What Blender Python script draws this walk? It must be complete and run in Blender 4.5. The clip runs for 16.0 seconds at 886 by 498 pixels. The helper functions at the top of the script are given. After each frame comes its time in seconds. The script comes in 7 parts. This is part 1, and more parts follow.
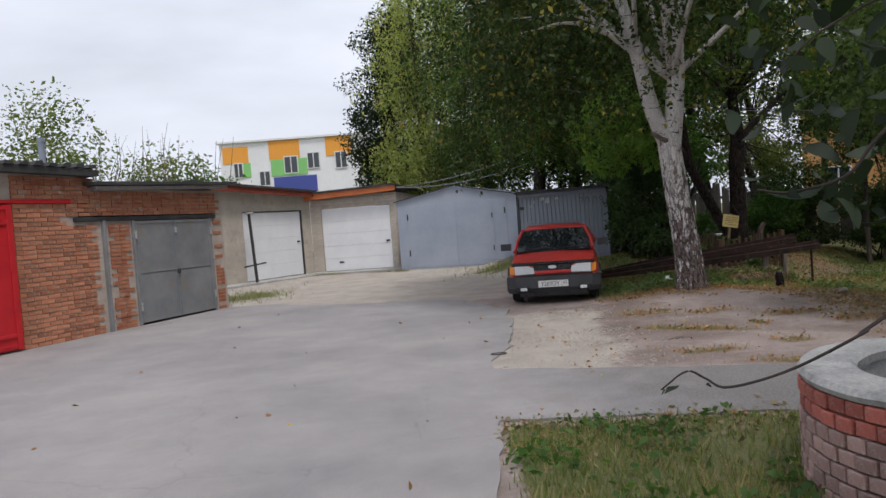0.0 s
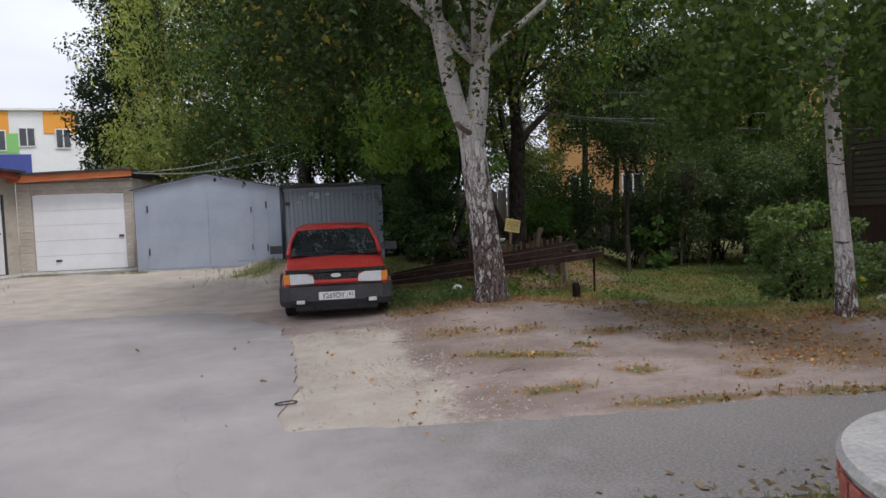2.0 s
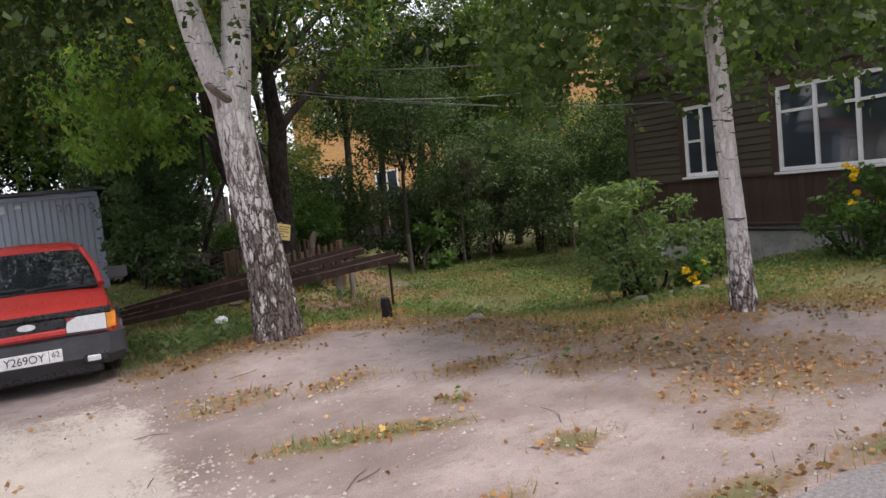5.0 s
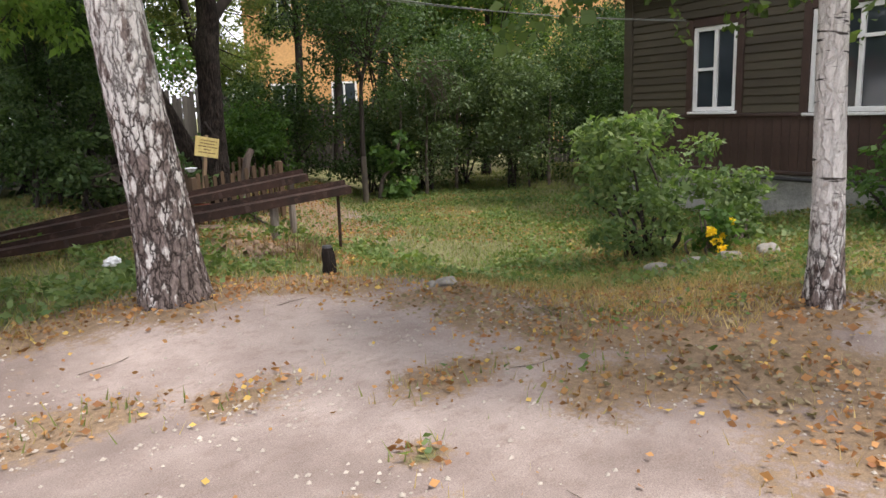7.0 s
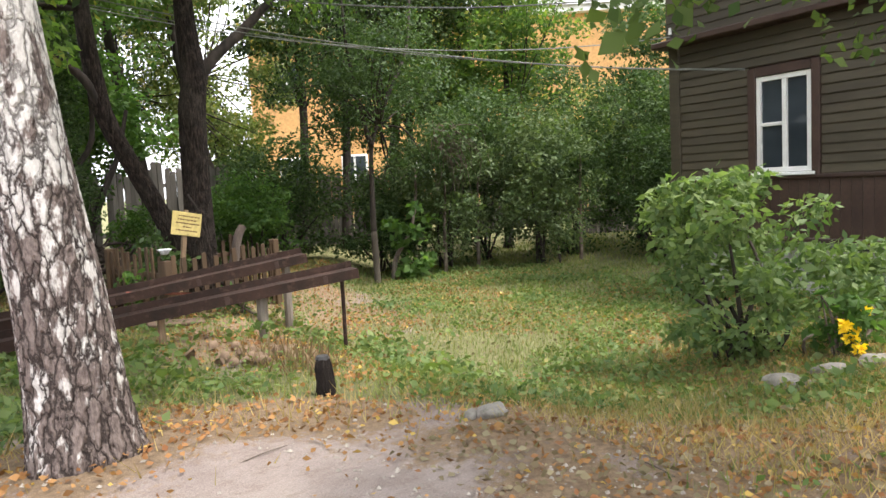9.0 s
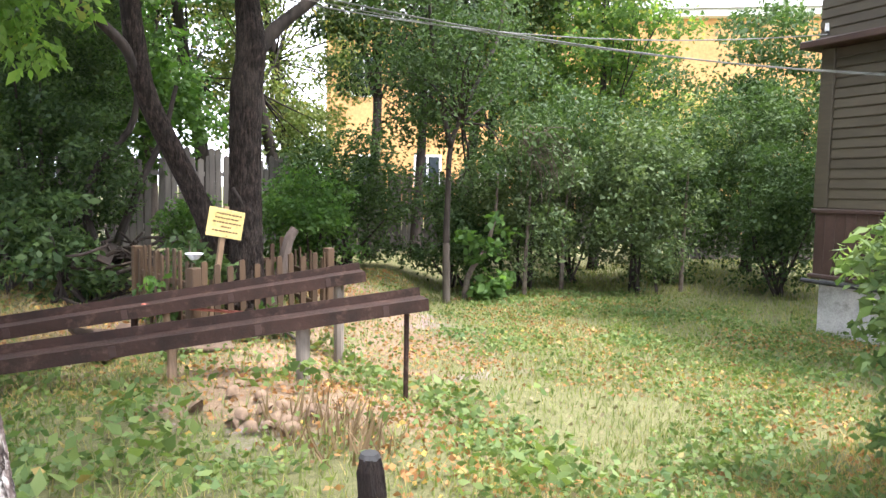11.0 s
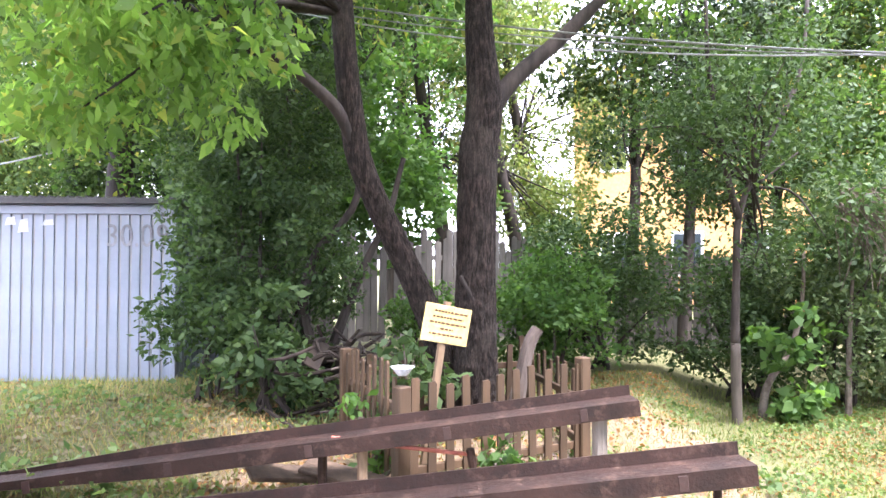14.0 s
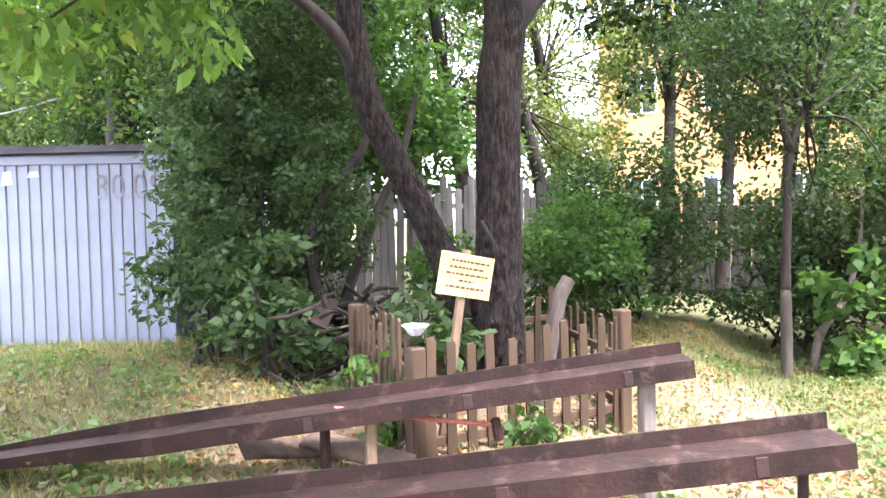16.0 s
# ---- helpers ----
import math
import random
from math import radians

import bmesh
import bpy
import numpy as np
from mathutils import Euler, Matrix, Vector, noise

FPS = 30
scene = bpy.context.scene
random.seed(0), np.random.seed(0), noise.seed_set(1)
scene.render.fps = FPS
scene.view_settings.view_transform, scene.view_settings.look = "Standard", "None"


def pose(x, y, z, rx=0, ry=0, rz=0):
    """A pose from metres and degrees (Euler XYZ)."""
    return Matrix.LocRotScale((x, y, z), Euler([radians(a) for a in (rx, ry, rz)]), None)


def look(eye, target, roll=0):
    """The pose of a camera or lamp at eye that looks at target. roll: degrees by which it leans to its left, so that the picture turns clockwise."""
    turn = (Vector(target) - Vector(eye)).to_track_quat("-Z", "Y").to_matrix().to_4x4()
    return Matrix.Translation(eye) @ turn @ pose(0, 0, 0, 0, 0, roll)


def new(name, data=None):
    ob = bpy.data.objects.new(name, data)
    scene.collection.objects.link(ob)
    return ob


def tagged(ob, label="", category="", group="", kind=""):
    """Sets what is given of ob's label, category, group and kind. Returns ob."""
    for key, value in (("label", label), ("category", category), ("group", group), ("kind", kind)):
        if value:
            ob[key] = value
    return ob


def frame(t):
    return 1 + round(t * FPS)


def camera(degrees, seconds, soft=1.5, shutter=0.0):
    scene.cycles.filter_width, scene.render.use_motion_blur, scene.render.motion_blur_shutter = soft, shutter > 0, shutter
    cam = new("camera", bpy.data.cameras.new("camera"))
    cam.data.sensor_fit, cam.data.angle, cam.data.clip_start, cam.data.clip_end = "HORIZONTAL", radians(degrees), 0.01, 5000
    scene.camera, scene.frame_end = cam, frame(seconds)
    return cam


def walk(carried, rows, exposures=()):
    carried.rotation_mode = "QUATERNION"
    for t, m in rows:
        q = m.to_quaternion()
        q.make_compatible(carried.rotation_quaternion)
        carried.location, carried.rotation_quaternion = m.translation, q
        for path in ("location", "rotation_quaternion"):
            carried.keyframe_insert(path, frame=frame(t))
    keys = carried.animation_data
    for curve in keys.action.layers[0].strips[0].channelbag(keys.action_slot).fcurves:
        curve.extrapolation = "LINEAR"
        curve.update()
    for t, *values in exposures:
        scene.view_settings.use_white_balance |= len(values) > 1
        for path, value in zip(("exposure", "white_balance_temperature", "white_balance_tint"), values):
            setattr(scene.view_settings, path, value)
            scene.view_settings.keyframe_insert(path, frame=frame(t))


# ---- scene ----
cam = camera(62.9, 16.0)
PATH = [
    (0, (-0.004, -0.112, 1.557), (0.003, 1.887, 1.486), -4.3),
    (0.5, (-0.058, 0.431, 1.6), (0.071, 2.423, 1.479), -2.8),
    (1, (-0.157, 1.115, 1.552), (0.328, 3.054, 1.477), -5.0),
    (1.5, (-0.14, 1.629, 1.562), (0.375, 3.557, 1.438), -3.1),
    (2, (-0.164, 2.104, 1.591), (0.513, 3.982, 1.474), -2.2),
    (2.5, (-0.128, 2.681, 1.568), (0.593, 4.544, 1.468), -3.0),
    (3, (-0.147, 3.214, 1.519), (0.81, 4.968, 1.434), -2.4),
    (3.5, (0.051, 3.698, 1.52), (1.045, 5.422, 1.321), -4.7),
    (4, (0.117, 4.198, 1.515), (1.275, 5.827, 1.44), -3.2),
    (4.5, (0.345, 4.627, 1.499), (1.6, 6.181, 1.404), -5.3),
    (7, (2.0, 6.721, 1.525), (3.342, 8.155, 1.147), -2.0),
    (7.5, (2.254, 7.144, 1.454), (3.63, 8.55, 1.092), -1.1),
    (8, (2.56, 7.557, 1.421), (3.838, 9.076, 1.184), -0.5),
    (8.5, (2.824, 7.914, 1.422), (4.126, 9.417, 1.204), -2.2),
    (9, (3.171, 8.226, 1.427), (4.514, 9.698, 1.248), -3.0),
    (9.5, (3.409, 8.58, 1.492), (4.673, 10.112, 1.256), -1.0),
    (12, (4.689, 10.508, 1.446), (5.859, 12.129, 1.427), 0.7),
    (12.5, (4.915, 10.878, 1.431), (5.901, 12.617, 1.495), -2.0),
    (13, (5.090, 11.209, 1.511), (5.865, 13.050, 1.607), -1.3),
    (13.5, (5.114, 11.487, 1.557), (5.820, 13.357, 1.627), 0.7),
    (14, (5.121, 11.618, 1.539), (5.736, 13.521, 1.59), 0.2),
    (14.5, (5.259, 11.688, 1.522), (5.941, 13.568, 1.505), -0.3),
    (15, (5.297, 11.840, 1.52), (5.894, 13.749, 1.483), 0.6),
    (15.5, (5.375, 12.071, 1.532), (6.024, 13.962, 1.481), 0.8),
    (16, (5.387, 12.305, 1.474), (5.938, 14.226, 1.395), -1.1),
]
walk(cam, [(t, look(eye, target, roll)) for t, eye, target, roll in PATH],
     exposures=[(0, 0.1, 6250, 14), (2.5, 0.33, 6250, 16), (4.5, 0.85, 6350, 19), (7, 1.55, 6600, 15), (9.5, 2.33, 6650, 11), (12, 3.2, 5900, 20), (16, 3.62, 5900, 23)])

import mathutils.geometry

# ---- world, sun ----
def build_world():
    w = bpy.data.worlds.new("sky")
    scene.world = w
    w.use_nodes = True
    nt = w.node_tree
    bg = nt.nodes["Background"]
    sky = nt.nodes.new("ShaderNodeTexSky")
    sky.sky_type, sky.sun_disc = "NISHITA", False
    sky.sun_elevation, sky.sun_rotation = radians(65), radians(152)
    sky.air_density, sky.dust_density, sky.ozone_density = 1.0, 4.0, 1.0
    hsv = nt.nodes.new("ShaderNodeHueSaturation")
    hsv.inputs["Saturation"].default_value = 0.3
    mix = nt.nodes.new("ShaderNodeMix")
    mix.data_type = "RGBA"
    mix.inputs[0].default_value = 0.6
    mix.inputs[7].default_value = (9.0, 9.4, 10.0, 1)
    # thin cloud cover: soft, low-contrast veils
    tc = nt.nodes.new("ShaderNodeTexCoord")
    mp = nt.nodes.new("ShaderNodeMapping")
    mp.inputs["Scale"].default_value = (1.5, 1.5, 4.5)
    no = nt.nodes.new("ShaderNodeTexNoise")
    no.inputs["Scale"].default_value = 1.6
    no.inputs["Detail"].default_value = 5
    ra = nt.nodes.new("ShaderNodeMapRange")
    ra.inputs["From Min"].default_value, ra.inputs["From Max"].default_value = 0.3, 0.7
    ra.inputs["To Min"].default_value, ra.inputs["To Max"].default_value = 0.45, 0.85
    nt.links.new(tc.outputs["Generated"], mp.inputs[0])
    nt.links.new(mp.outputs[0], no.inputs["Vector"])
    nt.links.new(no.outputs[0], ra.inputs[0])
    nt.links.new(ra.outputs[0], mix.inputs[0])
    nt.links.new(sky.outputs[0], hsv.inputs["Color"])
    nt.links.new(hsv.outputs[0], mix.inputs[6])
    nt.links.new(mix.outputs[2], bg.inputs[0])
    bg.inputs[1].default_value = 0.105
    sun = new("sun", bpy.data.lights.new("sun", "SUN"))
    sun.data.energy, sun.data.angle, sun.data.color = 1.8, radians(12), (1.0, 0.95, 0.87)
    sun.matrix_world = look((4, -7.5, 18), (0, 0, 0))


build_world()

# ---- materials ----
MATS = {}


def node_mat(name):
    m = bpy.data.materials.new(name)
    m.use_nodes = True
    nt = m.node_tree
    return m, nt, nt.nodes["Principled BSDF"]


def noise_node(nt, scale, detail=4, rough=0.55, stretch=None, coord="Object", seed=0.0):
    tc = nt.nodes.new("ShaderNodeTexCoord")
    mp = nt.nodes.new("ShaderNodeMapping")
    mp.inputs["Location"].default_value = (seed * 7.3, seed * 3.1, seed * 5.7)
    if stretch:
        mp.inputs["Scale"].default_value = stretch
    no = nt.nodes.new("ShaderNodeTexNoise")
    no.inputs["Scale"].default_value, no.inputs["Detail"].default_value, no.inputs["Roughness"].default_value = scale, detail, rough
    nt.links.new(tc.outputs[coord], mp.inputs[0])
    nt.links.new(mp.outputs[0], no.inputs["Vector"])
    return no


def ramp(nt, src, lo, hi, a=0.0, b=1.0):
    r = nt.nodes.new("ShaderNodeMapRange")
    r.inputs["From Min"].default_value, r.inputs["From Max"].default_value = lo, hi
    r.inputs["To Min"].default_value, r.inputs["To Max"].default_value = a, b
    nt.links.new(src, r.inputs[0])
    return r.outputs[0]


def mixc(nt, fac, a, b, mode="MIX"):
    m = nt.nodes.new("ShaderNodeMix")
    m.data_type, m.blend_type = "RGBA", mode
    for sock, v in ((m.inputs[0], fac), (m.inputs[6], a), (m.inputs[7], b)):
        if isinstance(v, (int, float)):
            sock.default_value = v
        elif isinstance(v, tuple):
            sock.default_value = (*v, 1)
        else:
            nt.links.new(v, sock)
    return m.outputs[2]


def bump(nt, bsdf, height, strength=0.3, dist=0.01):
    b = nt.nodes.new("ShaderNodeBump")
    b.inputs["Strength"].default_value, b.inputs["Distance"].default_value = strength, dist
    nt.links.new(height, b.inputs["Height"])
    nt.links.new(b.outputs[0], bsdf.inputs["Normal"])


def surf(name, col, col2, rough=0.8, metal=0.0, scale=3.0, fine=40.0, relief=0.25, stretch=None, spread=(0.35, 0.65), per=0.0, dirt=None, spec=0.4, grain=0.2):
    """A surface with large stains, fine grain and relief; per: how much single pieces differ in tone."""
    if name in MATS:
        return MATS[name]
    m, nt, p = node_mat(name)
    big = noise_node(nt, scale, 5, 0.6, stretch)
    small = noise_node(nt, fine, 3, 0.6, stretch, seed=1.7)
    c = mixc(nt, ramp(nt, big.outputs[0], *spread), col, col2)
    c = mixc(nt, 1.0, c, mixc(nt, ramp(nt, small.outputs[0], 0.3, 0.7), (1 - grain,) * 3, (1 + grain,) * 3), "MULTIPLY")
    if per:
        oi = nt.nodes.new("ShaderNodeObjectInfo")
        k = ramp(nt, oi.outputs["Random"], 0, 1, 1 - per, 1 + per)
        cc = nt.nodes.new("ShaderNodeCombineColor")
        for i in range(3):
            nt.links.new(k, cc.inputs[i])
        c = mixc(nt, 1.0, c, cc.outputs[0], "MULTIPLY")
    if dirt:
        st = noise_node(nt, scale * 2.3, 6, 0.7, seed=4.1)
        c = mixc(nt, ramp(nt, st.outputs[0], 0.54, 0.7), c, dirt)
    nt.links.new(c, p.inputs["Base Color"])
    p.inputs["Metallic"].default_value = metal
    p.inputs["Specular IOR Level"].default_value = spec
    nt.links.new(ramp(nt, small.outputs[0], 0.3, 0.7, max(0.05, rough - 0.1), min(1, rough + 0.1)), p.inputs["Roughness"])
    if relief:
        bump(nt, p, small.outputs[0], relief, 0.008)
    MATS[name] = m
    return m


def leaf_mat(name, a, b, c=None, trans=0.35, rough=0.55):
    """Leaves: each one its own tone between a and b, a few of tone c; light shines through."""
    if name in MATS:
        return MATS[name]
    m, nt, p = node_mat(name)
    geo = nt.nodes.new("ShaderNodeNewGeometry")
    col = mixc(nt, geo.outputs["Random Per Island"], a, b)
    if c:
        wn = nt.nodes.new("ShaderNodeTexWhiteNoise")
        wn.noise_dimensions = "1D"
        nt.links.new(geo.outputs["Random Per Island"], wn.inputs["W"])
        col = mixc(nt, ramp(nt, wn.outputs["Value"], 0.9, 0.95), col, c)
    big = noise_node(nt, 0.6, 3)
    col = mixc(nt, 1.0, col, mixc(nt, ramp(nt, big.outputs[0], 0.35, 0.65), (0.75, 0.8, 0.75), (1.2, 1.15, 1.1)), "MULTIPLY")
    nt.links.new(col, p.inputs["Base Color"])
    p.inputs["Roughness"].default_value = rough
    p.inputs["Specular IOR Level"].default_value = 0.18
    tr = nt.nodes.new("ShaderNodeBsdfTranslucent")
    nt.links.new(mixc(nt, 1.0, col, (1.5, 1.7, 0.7), "MULTIPLY"), tr.inputs[0])
    ms = nt.nodes.new("ShaderNodeMixShader")
    ms.inputs[0].default_value = trans
    nt.links.new(p.outputs[0], ms.inputs[1])
    nt.links.new(tr.outputs[0], ms.inputs[2])
    nt.links.new(ms.outputs[0], nt.nodes["Material Output"].inputs[0])
    MATS[name] = m
    return m


def glass_mat(name="window glass", tint=(0.02, 0.025, 0.03), spec=0.8):
    if name in MATS:
        return MATS[name]
    m, nt, p = node_mat(name)
    no = noise_node(nt, 1.2, 2)
    nt.links.new(mixc(nt, ramp(nt, no.outputs[0], 0.3, 0.7), tint, tuple(2.2 * v for v in tint)), p.inputs["Base Color"])
    p.inputs["Roughness"].default_value = 0.04
    p.inputs["Specular IOR Level"].default_value = spec
    bump(nt, p, no.outputs[0], 0.04, 0.02)
    MATS[name] = m
    return m


def birch_mat(name="old birch bark", rise=3.4, foot=1.0, top=0.0):
    """Birch bark: grey-brown plates between dark furrows with white slivers; whiter and smoother higher up."""
    if name in MATS:
        return MATS[name]
    m, nt, p = node_mat(name)
    tc = nt.nodes.new("ShaderNodeTexCoord")
    sep = nt.nodes.new("ShaderNodeSeparateXYZ")
    nt.links.new(tc.outputs["Object"], sep.inputs[0])
    mp = nt.nodes.new("ShaderNodeMapping")
    mp.inputs["Scale"].default_value = (1, 1, 0.30)
    warp = nt.nodes.new("ShaderNodeMix")
    warp.data_type, warp.blend_type = "RGBA", "ADD"
    warp.inputs[0].default_value = 0.10
    nt.links.new(tc.outputs["Object"], mp.inputs[0])
    nt.links.new(mp.outputs[0], warp.inputs[6])
    nt.links.new(noise_node(nt, 11, 4, 0.6, (1, 1, 0.6), seed=8).outputs[1], warp.inputs[7])
    vo = nt.nodes.new("ShaderNodeTexVoronoi")
    vo.feature = "DISTANCE_TO_EDGE"
    vo.inputs["Scale"].default_value = 17
    nt.links.new(warp.outputs[2], vo.inputs["Vector"])
    fine = noise_node(nt, 60, 5, 0.7, (1, 1, 0.4))
    patch = noise_node(nt, 12, 4, 0.65, (1, 1, 0.4), seed=2)
    band = noise_node(nt, 10, 3, 0.5, (0.5, 0.5, 3.0), seed=3)
    low = ramp(nt, sep.outputs[2], 0.0, rise, foot, top)
    plate = mixc(nt, ramp(nt, fine.outputs[0], 0.32, 0.68), (0.085, 0.064, 0.058), (0.25, 0.20, 0.182))
    white = mixc(nt, ramp(nt, fine.outputs[0], 0.3, 0.7), (0.44, 0.41, 0.39), (0.71, 0.68, 0.65))
    # white shows in slivers near the foot and takes over above
    cut = nt.nodes.new("ShaderNodeMath")
    cut.operation = "MULTIPLY_ADD"
    cut.inputs[1].default_value, cut.inputs[2].default_value = -0.32, 0.265
    nt.links.new(low, cut.inputs[0])
    sub = nt.nodes.new("ShaderNodeMath")
    sub.operation = "ADD"
    nt.links.new(patch.outputs[0], sub.inputs[0])
    nt.links.new(cut.outputs[0], sub.inputs[1])
    c = mixc(nt, ramp(nt, sub.outputs[0], 0.53, 0.60), plate, white)
    furrow = nt.nodes.new("ShaderNodeMath")
    furrow.operation = "MULTIPLY"
    nt.links.new(ramp(nt, vo.outputs["Distance"], 0.015, 0.11, 1.0, 0.0), furrow.inputs[0])
    nt.links.new(ramp(nt, low, 0.1, 0.6), furrow.inputs[1])
    c = mixc(nt, furrow.outputs[0], c, (0.040, 0.030, 0.027))
    scar = nt.nodes.new("ShaderNodeMath")
    scar.operation = "MULTIPLY"
    nt.links.new(ramp(nt, band.outputs[0], 0.62, 0.67), scar.inputs[0])
    nt.links.new(ramp(nt, low, 0.45, 0.2), scar.inputs[1])
    c = mixc(nt, scar.outputs[0], c, (0.05, 0.042, 0.038))
    nt.links.new(c, p.inputs["Base Color"])
    p.inputs["Roughness"].default_value = 0.88
    p.inputs["Specular IOR Level"].default_value = 0.25
    mx = nt.nodes.new("ShaderNodeMath")
    mx.operation = "MULTIPLY_ADD"
    mx.inputs[1].default_value = 0.25
    nt.links.new(fine.outputs[0], mx.inputs[0])
    nt.links.new(ramp(nt, vo.outputs["Distance"], 0.0, 0.2), mx.inputs[2])
    bump(nt, p, mx.outputs[0], 0.8, 0.025)
    MATS[name] = m
    return m


def furrowed_mat(name):
    """Dark bark with long ridges; the plate attribute marks the ridges of a stem."""
    m, nt, p = node_mat(name)
    att = nt.nodes.new("ShaderNodeAttribute")
    att.attribute_name = "plate"
    ridge = noise_node(nt, 36, 5, 0.65, (1, 1, 0.24))
    fine = noise_node(nt, 90, 4, 0.7, (1, 1, 0.5), seed=2)
    moss = noise_node(nt, 2.5, 4, 0.6, seed=5)
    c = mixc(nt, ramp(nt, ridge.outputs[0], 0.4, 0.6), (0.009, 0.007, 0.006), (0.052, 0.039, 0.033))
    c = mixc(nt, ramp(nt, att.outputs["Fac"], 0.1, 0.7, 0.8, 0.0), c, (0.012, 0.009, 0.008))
    c = mixc(nt, ramp(nt, moss.outputs[0], 0.52, 0.7, 0, 0.5), c, (0.062, 0.054, 0.045))
    c = mixc(nt, 1.0, c, mixc(nt, ramp(nt, fine.outputs[0], 0.3, 0.7), (0.6, 0.6, 0.6), (1.35, 1.32, 1.3)), "MULTIPLY")
    nt.links.new(c, p.inputs["Base Color"])
    p.inputs["Roughness"].default_value = 0.95
    p.inputs["Specular IOR Level"].default_value = 0.2
    bump(nt, p, ridge.outputs[0], 1.0, 0.04)
    MATS[name] = m
    return m


def ground_mat():
    m, nt, p = node_mat("soil, sand and grass ground")
    att = nt.nodes.new("ShaderNodeAttribute")
    att.attribute_name = "zone"
    sep = nt.nodes.new("ShaderNodeSeparateColor")
    nt.links.new(att.outputs["Color"], sep.inputs[0])
    mid = noise_node(nt, 1.6, 6, 0.65)
    fine = noise_node(nt, 22, 5, 0.7, seed=2)
    grit = noise_node(nt, 140, 3, 0.7, seed=3)

    def edged(sock, width=0.5):
        a = nt.nodes.new("ShaderNodeMath")
        a.operation = "ADD"
        nt.links.new(sock, a.inputs[0])
        b = nt.nodes.new("ShaderNodeMath")
        b.operation = "ADD"
        nt.links.new(ramp(nt, mid.outputs[0], 0.25, 0.75, -width / 2, width / 2), b.inputs[0])
        nt.links.new(ramp(nt, fine.outputs[0], 0.25, 0.75, -0.22, 0.22), b.inputs[1])
        nt.links.new(b.outputs[0], a.inputs[1])
        return ramp(nt, a.outputs[0], 0.4, 0.6)

    damp = noise_node(nt, 0.55, 5, 0.6, seed=6)
    soil = mixc(nt, ramp(nt, mid.outputs[0], 0.3, 0.7), (0.255, 0.205, 0.188), (0.40, 0.335, 0.305))
    soil = mixc(nt, ramp(nt, damp.outputs[0], 0.46, 0.66, 0, 0.75), soil, (0.15, 0.115, 0.10))
    streak = noise_node(nt, 5.5, 6, 0.75, (1, 1.8, 1), seed=9)
    soil = mixc(nt, ramp(nt, streak.outputs[0], 0.5, 0.66, 0, 0.55), soil, (0.20, 0.15, 0.13))
    sand = mixc(nt, ramp(nt, mid.outputs[0], 0.3, 0.7), (0.33, 0.295, 0.255), (0.46, 0.415, 0.365))
    turf = mixc(nt, ramp(nt, fine.outputs[0], 0.3, 0.7), (0.09, 0.098, 0.042), (0.19, 0.182, 0.085))
    litter = mixc(nt, ramp(nt, fine.outputs[0], 0.3, 0.7), (0.135, 0.095, 0.064), (0.30, 0.215, 0.14))
    c = mixc(nt, edged(sep.outputs[0]), soil, sand)
    c = mixc(nt, edged(sep.outputs[2], 0.7), c, litter)
    c = mixc(nt, edged(sep.outputs[1], 0.7), c, turf)
    c = mixc(nt, 1.0, c, mixc(nt, ramp(nt, grit.outputs[0], 0.3, 0.7), (0.7, 0.7, 0.7), (1.28, 1.28, 1.28)), "MULTIPLY")
    nt.links.new(c, p.inputs["Base Color"])
    p.inputs["Roughness"].default_value = 0.95
    p.inputs["Specular IOR Level"].default_value = 0.2
    mx = nt.nodes.new("ShaderNodeMath")
    mx.operation = "ADD"
    nt.links.new(grit.outputs[0], mx.inputs[0])
    nt.links.new(fine.outputs[0], mx.inputs[1])
    bump(nt, p, mx.outputs[0], 0.7, 0.02)
    return m


